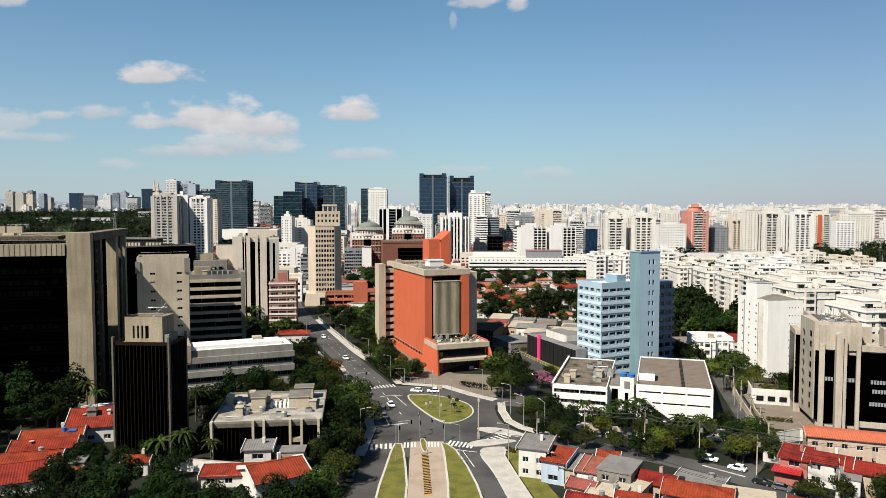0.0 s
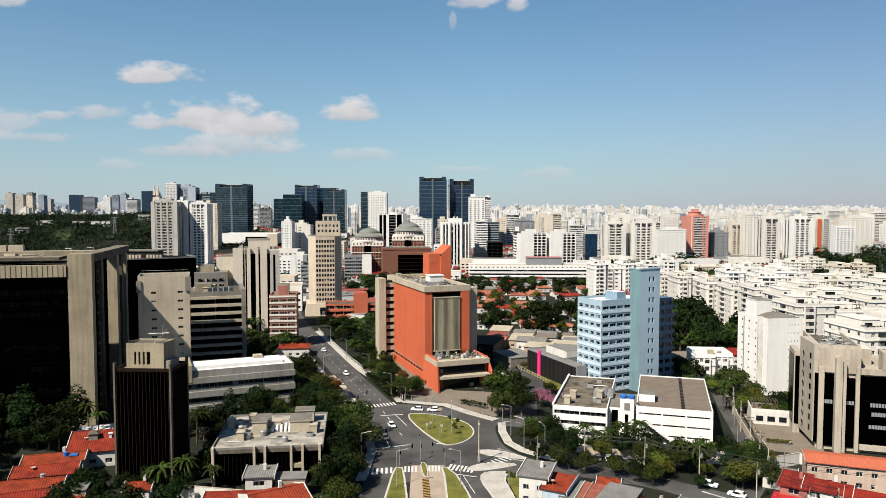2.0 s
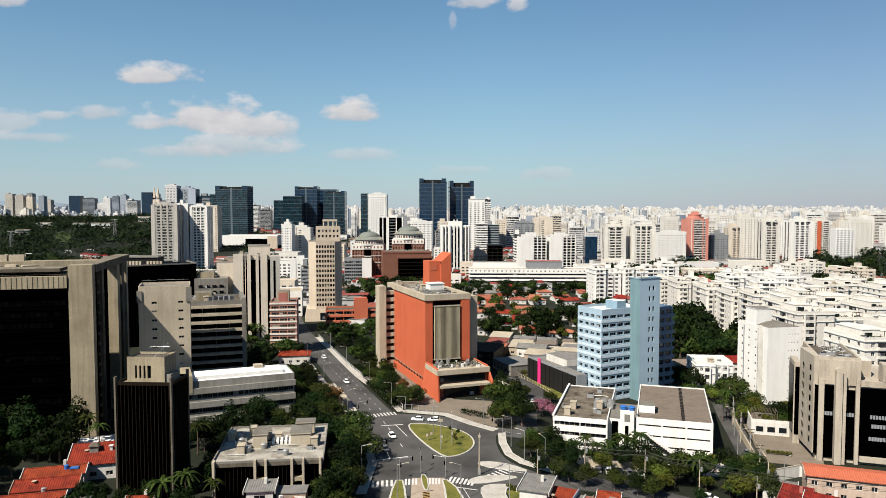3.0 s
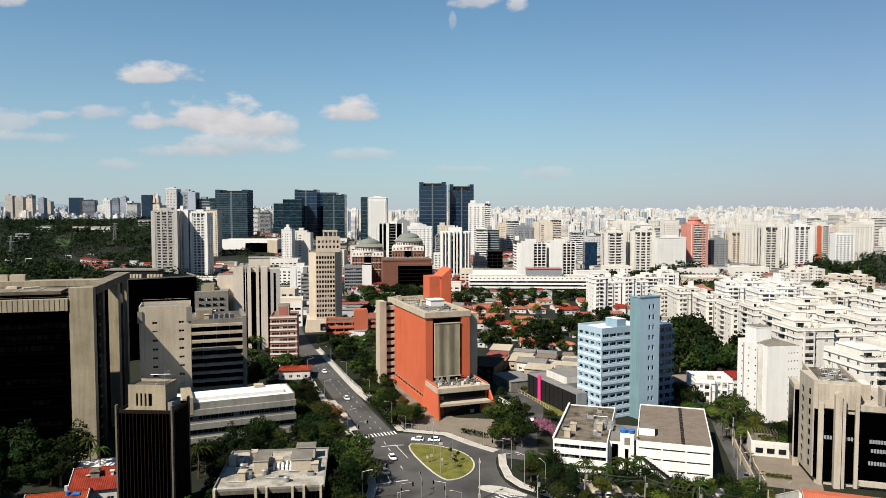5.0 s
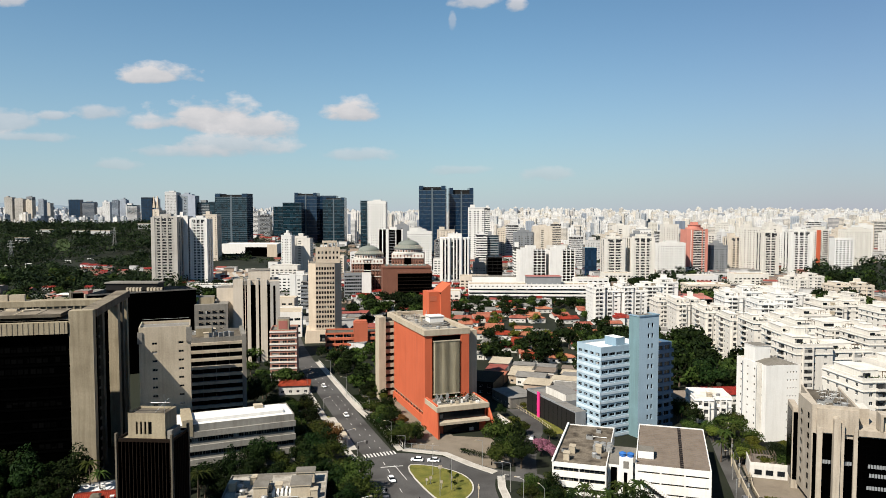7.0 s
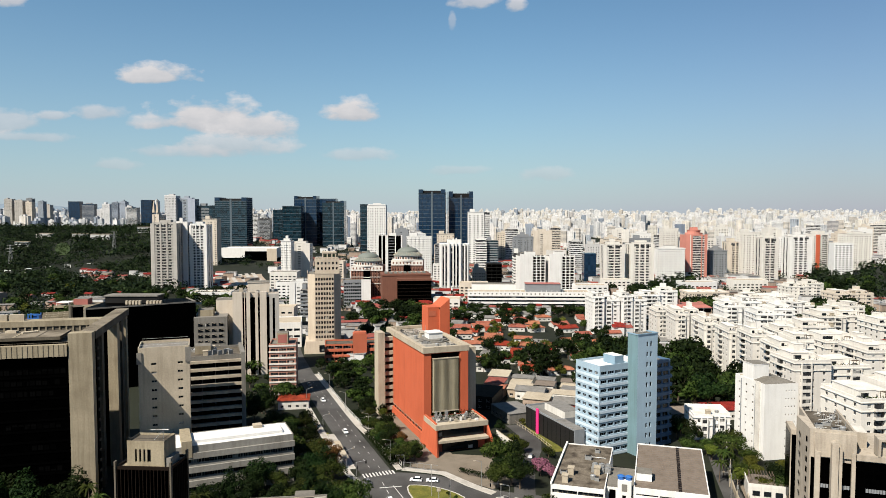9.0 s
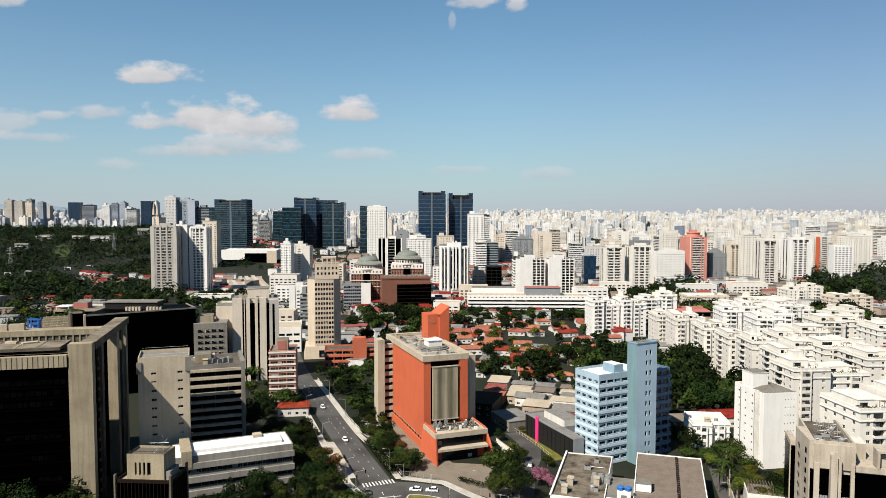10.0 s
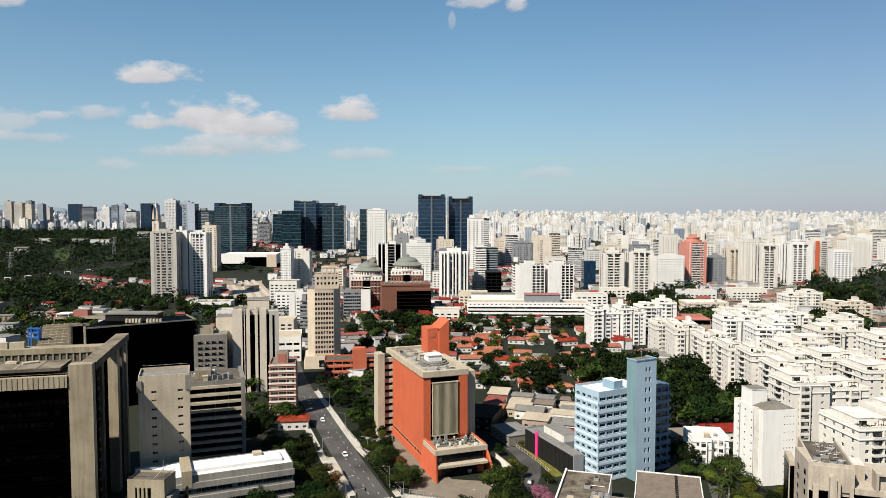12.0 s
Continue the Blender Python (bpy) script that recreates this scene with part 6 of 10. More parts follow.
apartment(161.0, 394.0, -3, 15, 24, 8, WHITE_WARM, "warm white apartment block with tall window bays", 3, 4, "left", seed=7)
apartment(158.0, 424.0, -3, 18, 26, 8, WHITE_WARM, "warm white apartment block with tall window bays", 3, 4, "left", seed=8)
apartment(153.0, 461.0, -4, 18, 26, 8, WHITE_WARM, "warm white apartment block behind tall trees", 4, 4, "front", seed=9, mode="row")
apartment(152.0, 498.0, 0, 20, 20, 7, WHITE_WARM, "warm white apartment block behind tall trees", 4, 3, "front", seed=10, mode="row")
apartment(200.0, 500.0, -4, 26, 24, 8, WHITE, "white apartment block with curved balconies", 5, 4, "front", seed=12, mode="row")
apartment(207.0, 462.0, -4, 25, 24, 8, WHITE, "white apartment block with long balconies", 5, 4, "front", seed=13, mode="row")
apartment(206.0, 428.0, 0, 34, 24, 6, WHITE_WARM, "warm white stepped apartment block", 6, 4, "left", seed=14)
apartment(208.0, 380.0, 2, 36, 26, 7, WHITE_WARM, "warm white stepped apartment block", 6, 4, "left", seed=15)
apartment(205.0, 338.0, 2, 34, 24, 8, WHITE_WARM, "warm white apartment block with terraces and a red tiled top", 6, 4, "left", seed=16, tiled=True)
apartment(253.0, 470.0, 0, 34, 24, 7, WHITE_WARM, "warm white apartment block with flat roof", 6, 4, "front", seed=17, mode="row")
apartment(262.0, 420.0, 0, 34, 24, 8, WHITE_WARM, "warm white apartment block with flat roof", 6, 4, "front", seed=18, mode="row")
apartment(235.0, 530.0, 0, 30, 22, 7, WHITE, "white apartment block with flat roof", 5, 4, "front", seed=19, mode="row")
apartment(300.0, 540.0, 0, 26, 24, 5, WHITE_WARM, "warm white low apartment block", 5, 3, "front", seed=20, mode="row")
apartment(283.0, 590.0, 0, 32, 24, 5, WHITE, "white painted low apartment block", 5, 3, "front", seed=22, mode="row")
apartment(348.0, 624.0, 0, 36, 24, 6, CREAM, "cream apartment block beside trees", 6, 3, "front", seed=23, mode="row")
apartment(350.0, 712.0, 0, 36, 24, 5, WHITE_WARM, "warm white long low block", 7, 3, None, seed=24, mode="row")
apartment(330.0, 480.0, 0, 36, 24, 7, WHITE_WARM, "warm white apartment block with balconies", 6, 4, "front", seed=25, mode="row")
apartment(390.0, 560.0, 0, 30, 24, 7, CREAM, "cream painted apartment block with balconies", 6, 4, "front", seed=26, mode="row")
apartment(238.0, 600.0, 0, 36, 20, 5, WHITE_WARM, "warm white low apartment block", 6, 3, None, seed=27, mode="row")
apartment(290.0, 660.0, 0, 40, 20, 4, WHITE_WARM, "warm white low apartment block", 7, 3, None, seed=28, mode="row", top=False)
apartment(230.0, 660.0, 0, 40, 24, 5, CREAM, "cream painted low apartment block", 7, 3, None, seed=29, mode="row", top=False)
apartment(113.0, 530.0, 4, 22, 20, 9, WHITE, "white apartment block with dark balcony recesses", 2, 4, "front", seed=31, mode="row")
apartment(136.0, 534.0, 4, 20, 22, 9, WHITE, "white apartment block with rounded balconies", 2, 3, "front", seed=32, mode="row")
apartment(160.0, 566.0, 2, 30, 20, 8, WHITE, "white apartment block with rounded balconies", 3, 3, "front", seed=33, mode="row")
apartment(102.0, 283.0, -6, 15, 16, 3, WHITE, "small white building with flat roof terrace", 4, 3, None, "", seed=34, top=False)


def red_roofed_block():
    R = thing("commercial_building", 186.0, 566.0, 0, -4, "low block with a red sheet roof and dark open storey", "commercial building")
    part("wall", Shape().box(0, 30, 0, 22, 0, 15.0), [HOUSE_CREAM], R)
    part("open_storey", Shape().box(0.6, 29.4, -0.25, -0.002, 11.4, 14.2), [BLACK_CLAD], R)
    part("roof", Shape().prism([(-0.8, -0.8), (30.8, -0.8), (30.8, 22.8), (-0.8, 22.8)], 15.002, 17.0, 0, None, 0.25), [RED_TOWER], R, "dull red sheet roof")
    block(R, "rooftop_room", 1.0, 6.0, 5, 14, 15.4, 21.0, PINK, "salmon rooftop room", RED_TOWER)
    block(R, "rooftop_room", 22, 25, 6, 12, 15.4, 18.6, PINK, "", RED_TOWER)


red_roofed_block()


def red_striped():
    R = thing("apartment_block", -86.0, 349.0, 0, 8, "pink and red striped brick apartment block", "apartment building")
    building("", 0, 0, 0, 13.0, 16, 26.6, PINK, {"front": Side(3, 8, 3.05, 1.7, 1.25, 0.9, 0.5, 0.3, "each", 2), "left": Side(3, 8, 3.05, 1.7, 1.2, 0.5, 0.8, 0.3, "each", 1)}, "", part_of=R, glass=GLASS_BLINDS)
    me = Shape().box(-0.2, 13.2, -0.35, -0.002, 0, 0.75).mesh("band", [WHITE_WARM])
    for k in range(9):
        part("band", me, None, R, "pale band" if k == 0 else "").matrix_basis = pose(0, 0, 0.9 + 3.05 * k)
    block(R, "tank_house", 3.4, 9.0, 4, 11, 25.7, 31.4, CONCRETE, "concrete tank house")
    part("grille", Shape().box(4.0, 8.4, 3.9, 3.998, 26.4, 30.6), [RED_TOWER], R, "dark red louvred panel")


def cream_tower():
    R = thing("office_tower", -117.0, 394.0, 0, 14, "cream tower with dark vertical window slots", "office building")
    W, D, H = 25.0, 20.0, 46.5
    part("wall", Shape().box(0, W, 0.8, D, 0, H, 0, 1), [CREAM, ROOF_GREY], R)
    for a, b in ((5.2, 7.3), (9.3, 12.0), (13.6, 14.6), (18.3, 19.9)):
        part("window_slot", Shape().box(a, b, 0.3, 0.797, 0.5, H - 2.4), [GLASS_BLACK], R, "dark vertical window slot")
    for a, b, c in ((-0.2, 5.2, -0.5), (6.1, 6.5, -0.2), (7.3, 9.3, -0.5), (12.0, 13.6, -0.5), (14.6, 18.3, -0.5)):
        part("pier", Shape().box(a, b, c, 0.796, 0, H + 0.8), [CREAM], R)
    part("pier", Shape().box(19.9, W + 0.2, -0.3, 0.796, 0, H - 0.6), [GREY_BEIGE], R, "grey-beige side bay")
    part("window_slot", Shape().box(21.6, 22.8, -0.36, -0.302, 0.5, H - 3), [GLASS_BLACK], R)
    block(R, "rooftop_room", 8, 20, 5, 15, H, H + 5.4, CREAM, "cream rooftop room", None, 0.3)
    block(R, "wing", -9.5, -0.1, 8, 22, 0, 42, CREAM, "lower cream wing")
    roof_clutter(R, 2, 22, 2, 18, H, 8, 8)


def beige_tower():
    R = thing("office_tower", -87.0, 457.0, 0, 11, "beige stone tower with punched square windows and chamfered corners", "office building")
    W, D, C, H = 21.4, 22.0, 4.6, 51.5
    s = Shape()
    cols, rows = 7, 14
    pitch = (W - 2 * C) / cols
    xs = [(pitch * (i + 0.15), pitch * (i + 0.85)) for i in range(cols)]
    zs = [(6.4 + 3.15 * k, 8.2 + 3.15 * k) for k in range(rows)]
    pierced(s, Vector((C, 0, 0)), Vector((1, 0, 0)), Vector((0, -1, 0)), W - 2 * C, 0, H, xs, zs, 0.6)
    ring = [(W - C, 0), (W, C), (W, D), (0, D), (0, C), (C, 0)]
    for a, b in zip(ring, ring[1:]):
        s.poly([(*a, 0), (*b, 0), (*b, H), (*a, H)])
    s.poly([(C, 0, H), (W - C, 0, H), (W, C, H), (W, D, H), (0, D, H), (0, C, H)], 1)
    part("wall", s, [BEIGE, ROOF_GREY], R)
    me = pane(xs[0][1] - xs[0][0], 1.8, 0).mesh("window", [GLASS, BROWN_FIN])
    for za, zb in zs:
        for xa, xb in xs:
            part("window", me, None, R).matrix_basis = pose(C + xa, 0.58, za)
    part("parapet", Shape().box(C, W - C, -0.15, 0.3, H, H + 0.9).box(0.0, 0.3, C, D, H, H + 0.9).box(W - 0.3, W, C, D, H, H + 0.9), [BEIGE], R)
    building("", 5.0, 3.4, 0, 15.6, 16, 9.8, BEIGE, {"front": Side(6, 2, 3.4, 2.6, 1.7, 0.52, 0.6, 0.5, "each", 0), "left": Side(5, 2, 3.4, 2.6, 1.7, 0.5, 0.6, 0.5, "row", 0)}, "", part_of=R, wall_name="upper_wall", z=H + 0.004)
    s = Shape()
    for x in (9.6, 12.6, 15.6, 18.0):
        s.box(x, x + 0.7, 8.0, 14.0, H + 9.0, H + 13.0)
    s.box(9.4, 18.9, 7.8, 14.2, H + 13.0, H + 14.2)
    part("roof_pavilion", s, [BEIGE], R, "open arcaded rooftop pavilion")
    part("base", Shape().prism([(-2.6, -2.6), (W + 0.5, -2.6), (W + 0.5, 22), (-2.6, 22)], 0, 8.0, 0, None, 0.1), [BEIGE], R, "widening beige base")
    part("base_window", Shape().box(7.0, W - 1.0, -2.62, -2.2, 1.0, 5.5), [GLASS], R)


def orange_low():
    R = thing("office_building", -71.5, 428.0, 0, 8, "orange brick low office block with balcony bands", "office building")
    building("", 0, 0, 0, 32, 16, 11.4, ORANGE_DULL, {"front": Side(6, 3, 3.6, 1.2, 1.9, 0.9, 0.5, 0.6, "each", 2), "left": Side(3, 3, 3.6, 1.2, 1.9, 0.8, 0.5, 0.6, "each", 2)}, "", part_of=R, roof=ROOF_DIRTY)
    part("core", Shape().box(17, 25.6, -1.4, 6, 0, 17.6).box(17.6, 25.0, -1.0, 5.4, 17.6, 18.4), [ORANGE_DULL], R, "orange stair core")
    part("band", Shape().box(-0.3, 16.9, -0.5, -0.002, 3.3, 4.4).box(-0.3, 16.9, -0.5, -0.002, 6.9, 8.0), [ORANGE_DULL], R)


def grey_office():
    R = building("office_building", -96.0, 688.0, 6, 26, 22, 25.0, GREY_TOWER, {"front": Side(8, 7, 3.2, 1.4, 1.7, 0.85, 0.4, 0.3, "row", 1, lo=0.4, hi=17)}, "grey office block with white end wall", "office building")
    part("end_wall", Shape().box(17.2, 26.3, -0.4, -0.002, 0, 25.4), [WHITE], R, "white blank end wall")


def dome_building(x, y, h, label):
    R = thing("office_building", x, y, 0, 0, label, "office building", "domed brick offices")
    W, D = 32, 28
    building("", 0, 0, 0, W, D, h, BRICK_PALE, {k: Side(12, 11, 3.2, 1.6, 1.9, 0.52, 0.6, 0.5, "row", 0) for k in ("front", "left", "right")}, "", part_of=R)
    pier = Shape().box(-0.32, 0.32, -0.7, -0.002, 0, h - 4.2).mesh("pier", [BRICK])
    for i in range(12):
        if i not in (5, 6):
            part("pier", pier, None, R).matrix_basis = pose(1.2 + i * (W - 2.4) / 11, 0, 0)
    band = Shape().box(0.2, W - 0.2, -0.85, -0.003, 0, 0.5).mesh("string_course", [WHITE_WARM])
    for k in (h - 4.4, h - 10.8, h - 17.2):
        part("string_course", band, None, R).matrix_basis = pose(0, 0, k)
    part("glazed_bay", Shape().box(W / 2 - 3.2, W / 2 + 3.2, -1.0, -0.004, 2, h - 3.0), [GLASS_BLACK], R, "dark glazed centre bay")
    frame_bar = Shape().box(W / 2 - 3.4, W / 2 + 3.4, -1.2, -1.002, 0, 0.7).mesh("bay_frame", [WHITE_WARM])
    for k in range(5):
        part("bay_frame", frame_bar, None, R).matrix_basis = pose(0, 0, 4 + (h - 8) * k / 4)
    part("attic_wall", Shape().box(0.3, W - 0.3, -0.6, -0.005, h - 3.8, h + 0.6), [WHITE_WARM], R, "whitish attic storey")
    arch = Shape().box(-0.6, 0.6, -0.75, -0.602, 0, 2.0).mesh("attic_window", [BRICK])
    for i in range(9):
        part("attic_window", arch, None, R).matrix_basis = pose(2.4 + i * (W - 4.8) / 8, 0, h - 3.0)
    part("cornice", Shape().tube(W / 2, D / 2, 15.6, 15.9, h - 0.5, h + 1.0, 32), [WHITE_WARM], R)
    part("drum", Shape().tube(W / 2, D / 2, 14.2, 14.0, h + 1.0, h + 4.4, 32), [WHITE_WARM], R, "round whitish attic storey")
    for i in range(16):
        a = math.pi * (1 + (i + 0.5) / 16)
        part("drum_window", Shape().box(-0.75, 0.75, -0.12, 0.1, 0, 2.2), [BRICK if i % 2 else GLASS], R).matrix_basis = pose(W / 2 + 14.1 * math.cos(a), D / 2 + 14.1 * math.sin(a), h + 1.6, 0, 0, math.degrees(a) + 90)
    part("skirt_roof", Shape().tube(W / 2, D / 2, 15.0, 10.6, h + 5.0, h + 8.2, 32), [COPPER], R, "grey-green sloped roof ring")
    for i in range(24):
        a = math.pi * (0.9 + 1.2 * i / 23)
        part("roof_rib", Shape().beam((W / 2 + 15.0 * math.cos(a), D / 2 + 15.0 * math.sin(a), h + 5.05), (W / 2 + 10.7 * math.cos(a), D / 2 + 10.7 * math.sin(a), h + 8.25), 0.14, 0.14, 4), [CONCRETE_LIGHT], R)
    dome = Shape()
    n = 6
    for k in range(n):
        a, b = math.pi / 2 * k / n * 0.92, math.pi / 2 * (k + 1) / n * 0.92
        dome.tube(W / 2, D / 2, 10.6 * math.cos(a), 10.6 * math.cos(b), h + 8.2 + 5 * math.sin(a), h + 8.2 + 5 * math.sin(b), 32)
    part("dome", dome, [COPPER], R, "low grey-green copper dome")
    part("lantern", Shape().tube(W / 2, D / 2, 1.6, 1.3, h + 13.0, h + 15.4, 10), [COPPER], R)


def brick_box():
    R = thing("office_building", -56.5, 667.0, 0, 8, "brown brick office block with sloped glazed front", "office building")
    part("wall", Shape().box(0, 46, 0, 30, 0, 31), [BRICK], R)
    part("roof", Shape().box(-0.4, 46.4, -0.4, 30.4, 31.002, 32.4), [BRICK], R)
    part("glazing", Shape().prism([(14, -2.6), (46.4, -2.6), (46.4, -0.002), (14, -0.002)], 0, 28), [GLASS_BLACK], R, "dark glazed front")
    me = Shape().box(14, 46.4, -2.75, -2.602, 0, 0.5).mesh("transom", [BROWN_FIN])
    part("ledge", Shape().box(13.4, 46.6, -3.4, -0.003, 26.4, 28.4), [BRICK], R)
    for i in range(9):
        part("skylight", Shape().box(3 + i * 4.6, 5.6 + i * 4.6, 8, 22, 32.4, 33.3), [COPPER], R)
    for k in range(8):
        part("transom", me, None, R).matrix_basis = pose(0, 0, 2 + 3.4 * k)


def striped_white():
    R = thing("office_tower", -2.5, 816.0, 0, 2, "white office tower with dark vertical stripes and spiked crown", "office building")
    part("wall", Shape().box(0, 34, 1, 26, 0, 54), [WHITE], R)
    slot = Shape().box(-0.9, 0.9, 0.4, 0.998, 6, 52).mesh("window_strip", [GLASS])
    for i, x in enumerate((4.0, 7.0, 13.5, 17.0, 20.5, 27.0, 30.0)):
        part("window_strip", slot, None, R, "dark vertical window strip" if i == 0 else "").matrix_basis = pose(x, 0, 0)
    for i, (x, h) in enumerate(((2, 54), (5.5, 55), (10.3, 58), (15.2, 61), (18.8, 61), (23.7, 58), (28.5, 55), (32, 54))):
        part("rib", Shape().box(x - 0.8, x + 0.8, -0.6, 0.996, 0, h), [WHITE], R)
    block(R, "crown", 9, 25, 6, 18, 54, 59, WHITE, "white stepped crown")
    mast(R, 17, 12, 59, 8)


def ribbed_hall():
    R = thing("market_hall", -253.0, 490.0, 0, 27, "long low hall with pale ridged roof bays", "hall")
    W, D, H = 25.0, 104.0, 9.0
    part("wall", Shape().box(-W, 0, 0, D, 0, H), [CONCRETE_OLD_SHADED], R)
    s = Shape().box(-W - 0.5, 0.5, 0.0, 11.6, 0, 0.9).box(-W - 0.5, 0.5, 0.0, 1.0, 0.902, 2.6, 1)
    for k in range(6):
        s.box(-2.4 - 4.2 * k, -1.8 - 4.2 * k, 1.1, 11.5, 0.902, 1.7, 1)
    bay = s.mesh("roof_bay", [CONCRETE_LIGHT, CONCRETE])
    for k in range(8):
        part("roof_bay", bay, None, R, "pale ridged roof bay" if k == 0 else "").matrix_basis = pose(0, 13.0 * k, H + 0.002)
    B = thing("commercial_building", -334.0, 606.0, 0, 4, "low brown block with open storey and dull red roof room", "commercial building")
    part("wall", Shape().box(0, 62, 0, 24, 0, 11.0, 0, 1), [CONCRETE, ROOF_STAINED], B)
    part("open_storey", Shape().box(1, 61, -0.25, -0.002, 6.0, 9.2), [BLACK_CLAD], B, "dark open storey")
    block(B, "rooftop_room", 14, 26, 6, 16, 11.0, 16.0, RED_TOWER, "dull red rooftop room")
    block(B, "rooftop_room", 44, 60, 4, 18, 11.0, 15.0, WHITE, "white rooftop room")
    part("awning", Shape().box(1, 12, 2, 14, 13.0, 13.5).box(1.2, 1.6, 2.4, 2.8, 11.002, 13.0).box(11.2, 11.6, 2.4, 2.8, 11.002, 13.0), [WHITE], B, "white roof awning")
    S = thing("frame_tower", -292.0, 496.0, 0, 10, "bright blue steel tower with open frame", "tower")
    for x in (0.0, 6.4):
        for y in (0.0, 5.0):
            part("post", Shape().box(x, x + 0.8, y, y + 0.8, 0, 20), [TANK_BLUE], S)
    for z in (12.5, 16.0, 19.2):
        part("rail", Shape().box(-0.2, 7.4, -0.15, -0.002, z, z + 1.0), [TANK_BLUE], S)
    part("panel", Shape().box(3.4, 7.2, 0.9, 4.8, 12.0, 19.0), [TANK_BLUE], S, "blue panelled box")


def long_white():
    R = thing("hospital_building", 23.5, 651.0, 0, -2, "long white institutional block with continuous window bands", "institution")
    building("", 0, 0, 0, 113, 24, 18.0, WHITE, {"front": Side(28, 1, 3.2, 15.4, 1.1, 0.35, 1.0, 0.3, "each", 0), "left": Side(5, 3, 3.6, 3, 1.2, 0.5, 0.8, 0.3, "each", 0)}, "", part_of=R, roof=CONCRETE_LIGHT)
    for k in range(4):
        part("window_band", Shape().box(1, 112, -0.25, -0.002, 2.2 + 3.4 * k, 3.4 + 3.4 * k), [GLASS], R, "dark continuous window band" if k == 0 else "")
        part("sunshade", Shape().box(0, 113, -0.5, -0.003, 3.6 + 3.4 * k, 4.8 + 3.4 * k), [WHITE], R)
    block(R, "plant_room", 54, 86, 4, 20, 17, 24.5, GREY_TOWER, "grey sloped plant room", RED_TOWER, 0.5)
    block(R, "rear_wing", 4, 46, 26, 44, 0, 22, WHITE, "white rear wing")
    for i in range(24):
        part("roof_post", Shape().box(0.5 + i * 4.8, 0.8 + i * 4.8, 0.5, 0.8, 17.1, 19.2), [WHITE], R)


def white_twin(x, label):
    R = thing("apartment_tower", x, 767.0, 0, 6, label, "apartment building", "white twin towers")
    part("wall", Shape().box(0, 28, 0.5, 24, 0, 43, 0, 1), [WHITE, ROOF_GREY], R)
    part("blank_wall", Shape().box(-0.4, 13, -0.8, 0.496, 0, 45.6), [WHITE], R, "white blank wall")
    me = Shape().box(14, 27.4, -0.2, 0.497, 0, 0.8).mesh("balcony", [WHITE])
    for k in range(13):
        part("balcony", me, None, R).matrix_basis = pose(0, 0, 2.0 + 3.1 * k)
    part("glazing", Shape().box(13.4, 27.6, 0.3, 0.496, 1, 42), [GLASS_BLACK], R, "dark balcony glazing")
    for xx in (13.2, 17.6, 22.2, 27.0):
        part("pier", Shape().box(xx, xx + 0.8, -0.9, 0.494, 0, 44.4), [WHITE], R)
    block(R, "tank_house", 8, 18, 6, 16, 43, 47.6, WHITE, "white tank house")


red_striped()
cream_tower()
beige_tower()
orange_low()
grey_office()
dome_building(-91.0, 705.0, 37.0, "brown brick office block with copper dome")
dome_building(-50.5, 698.0, 43.0, "taller brown brick office block with copper dome")
brick_box()
striped_white()
long_white()
ribbed_hall()
white_twin(84.8, "white tower with blank wall and dark balconies")
white_twin(116.6, "white tower with blank wall and dark balconies")


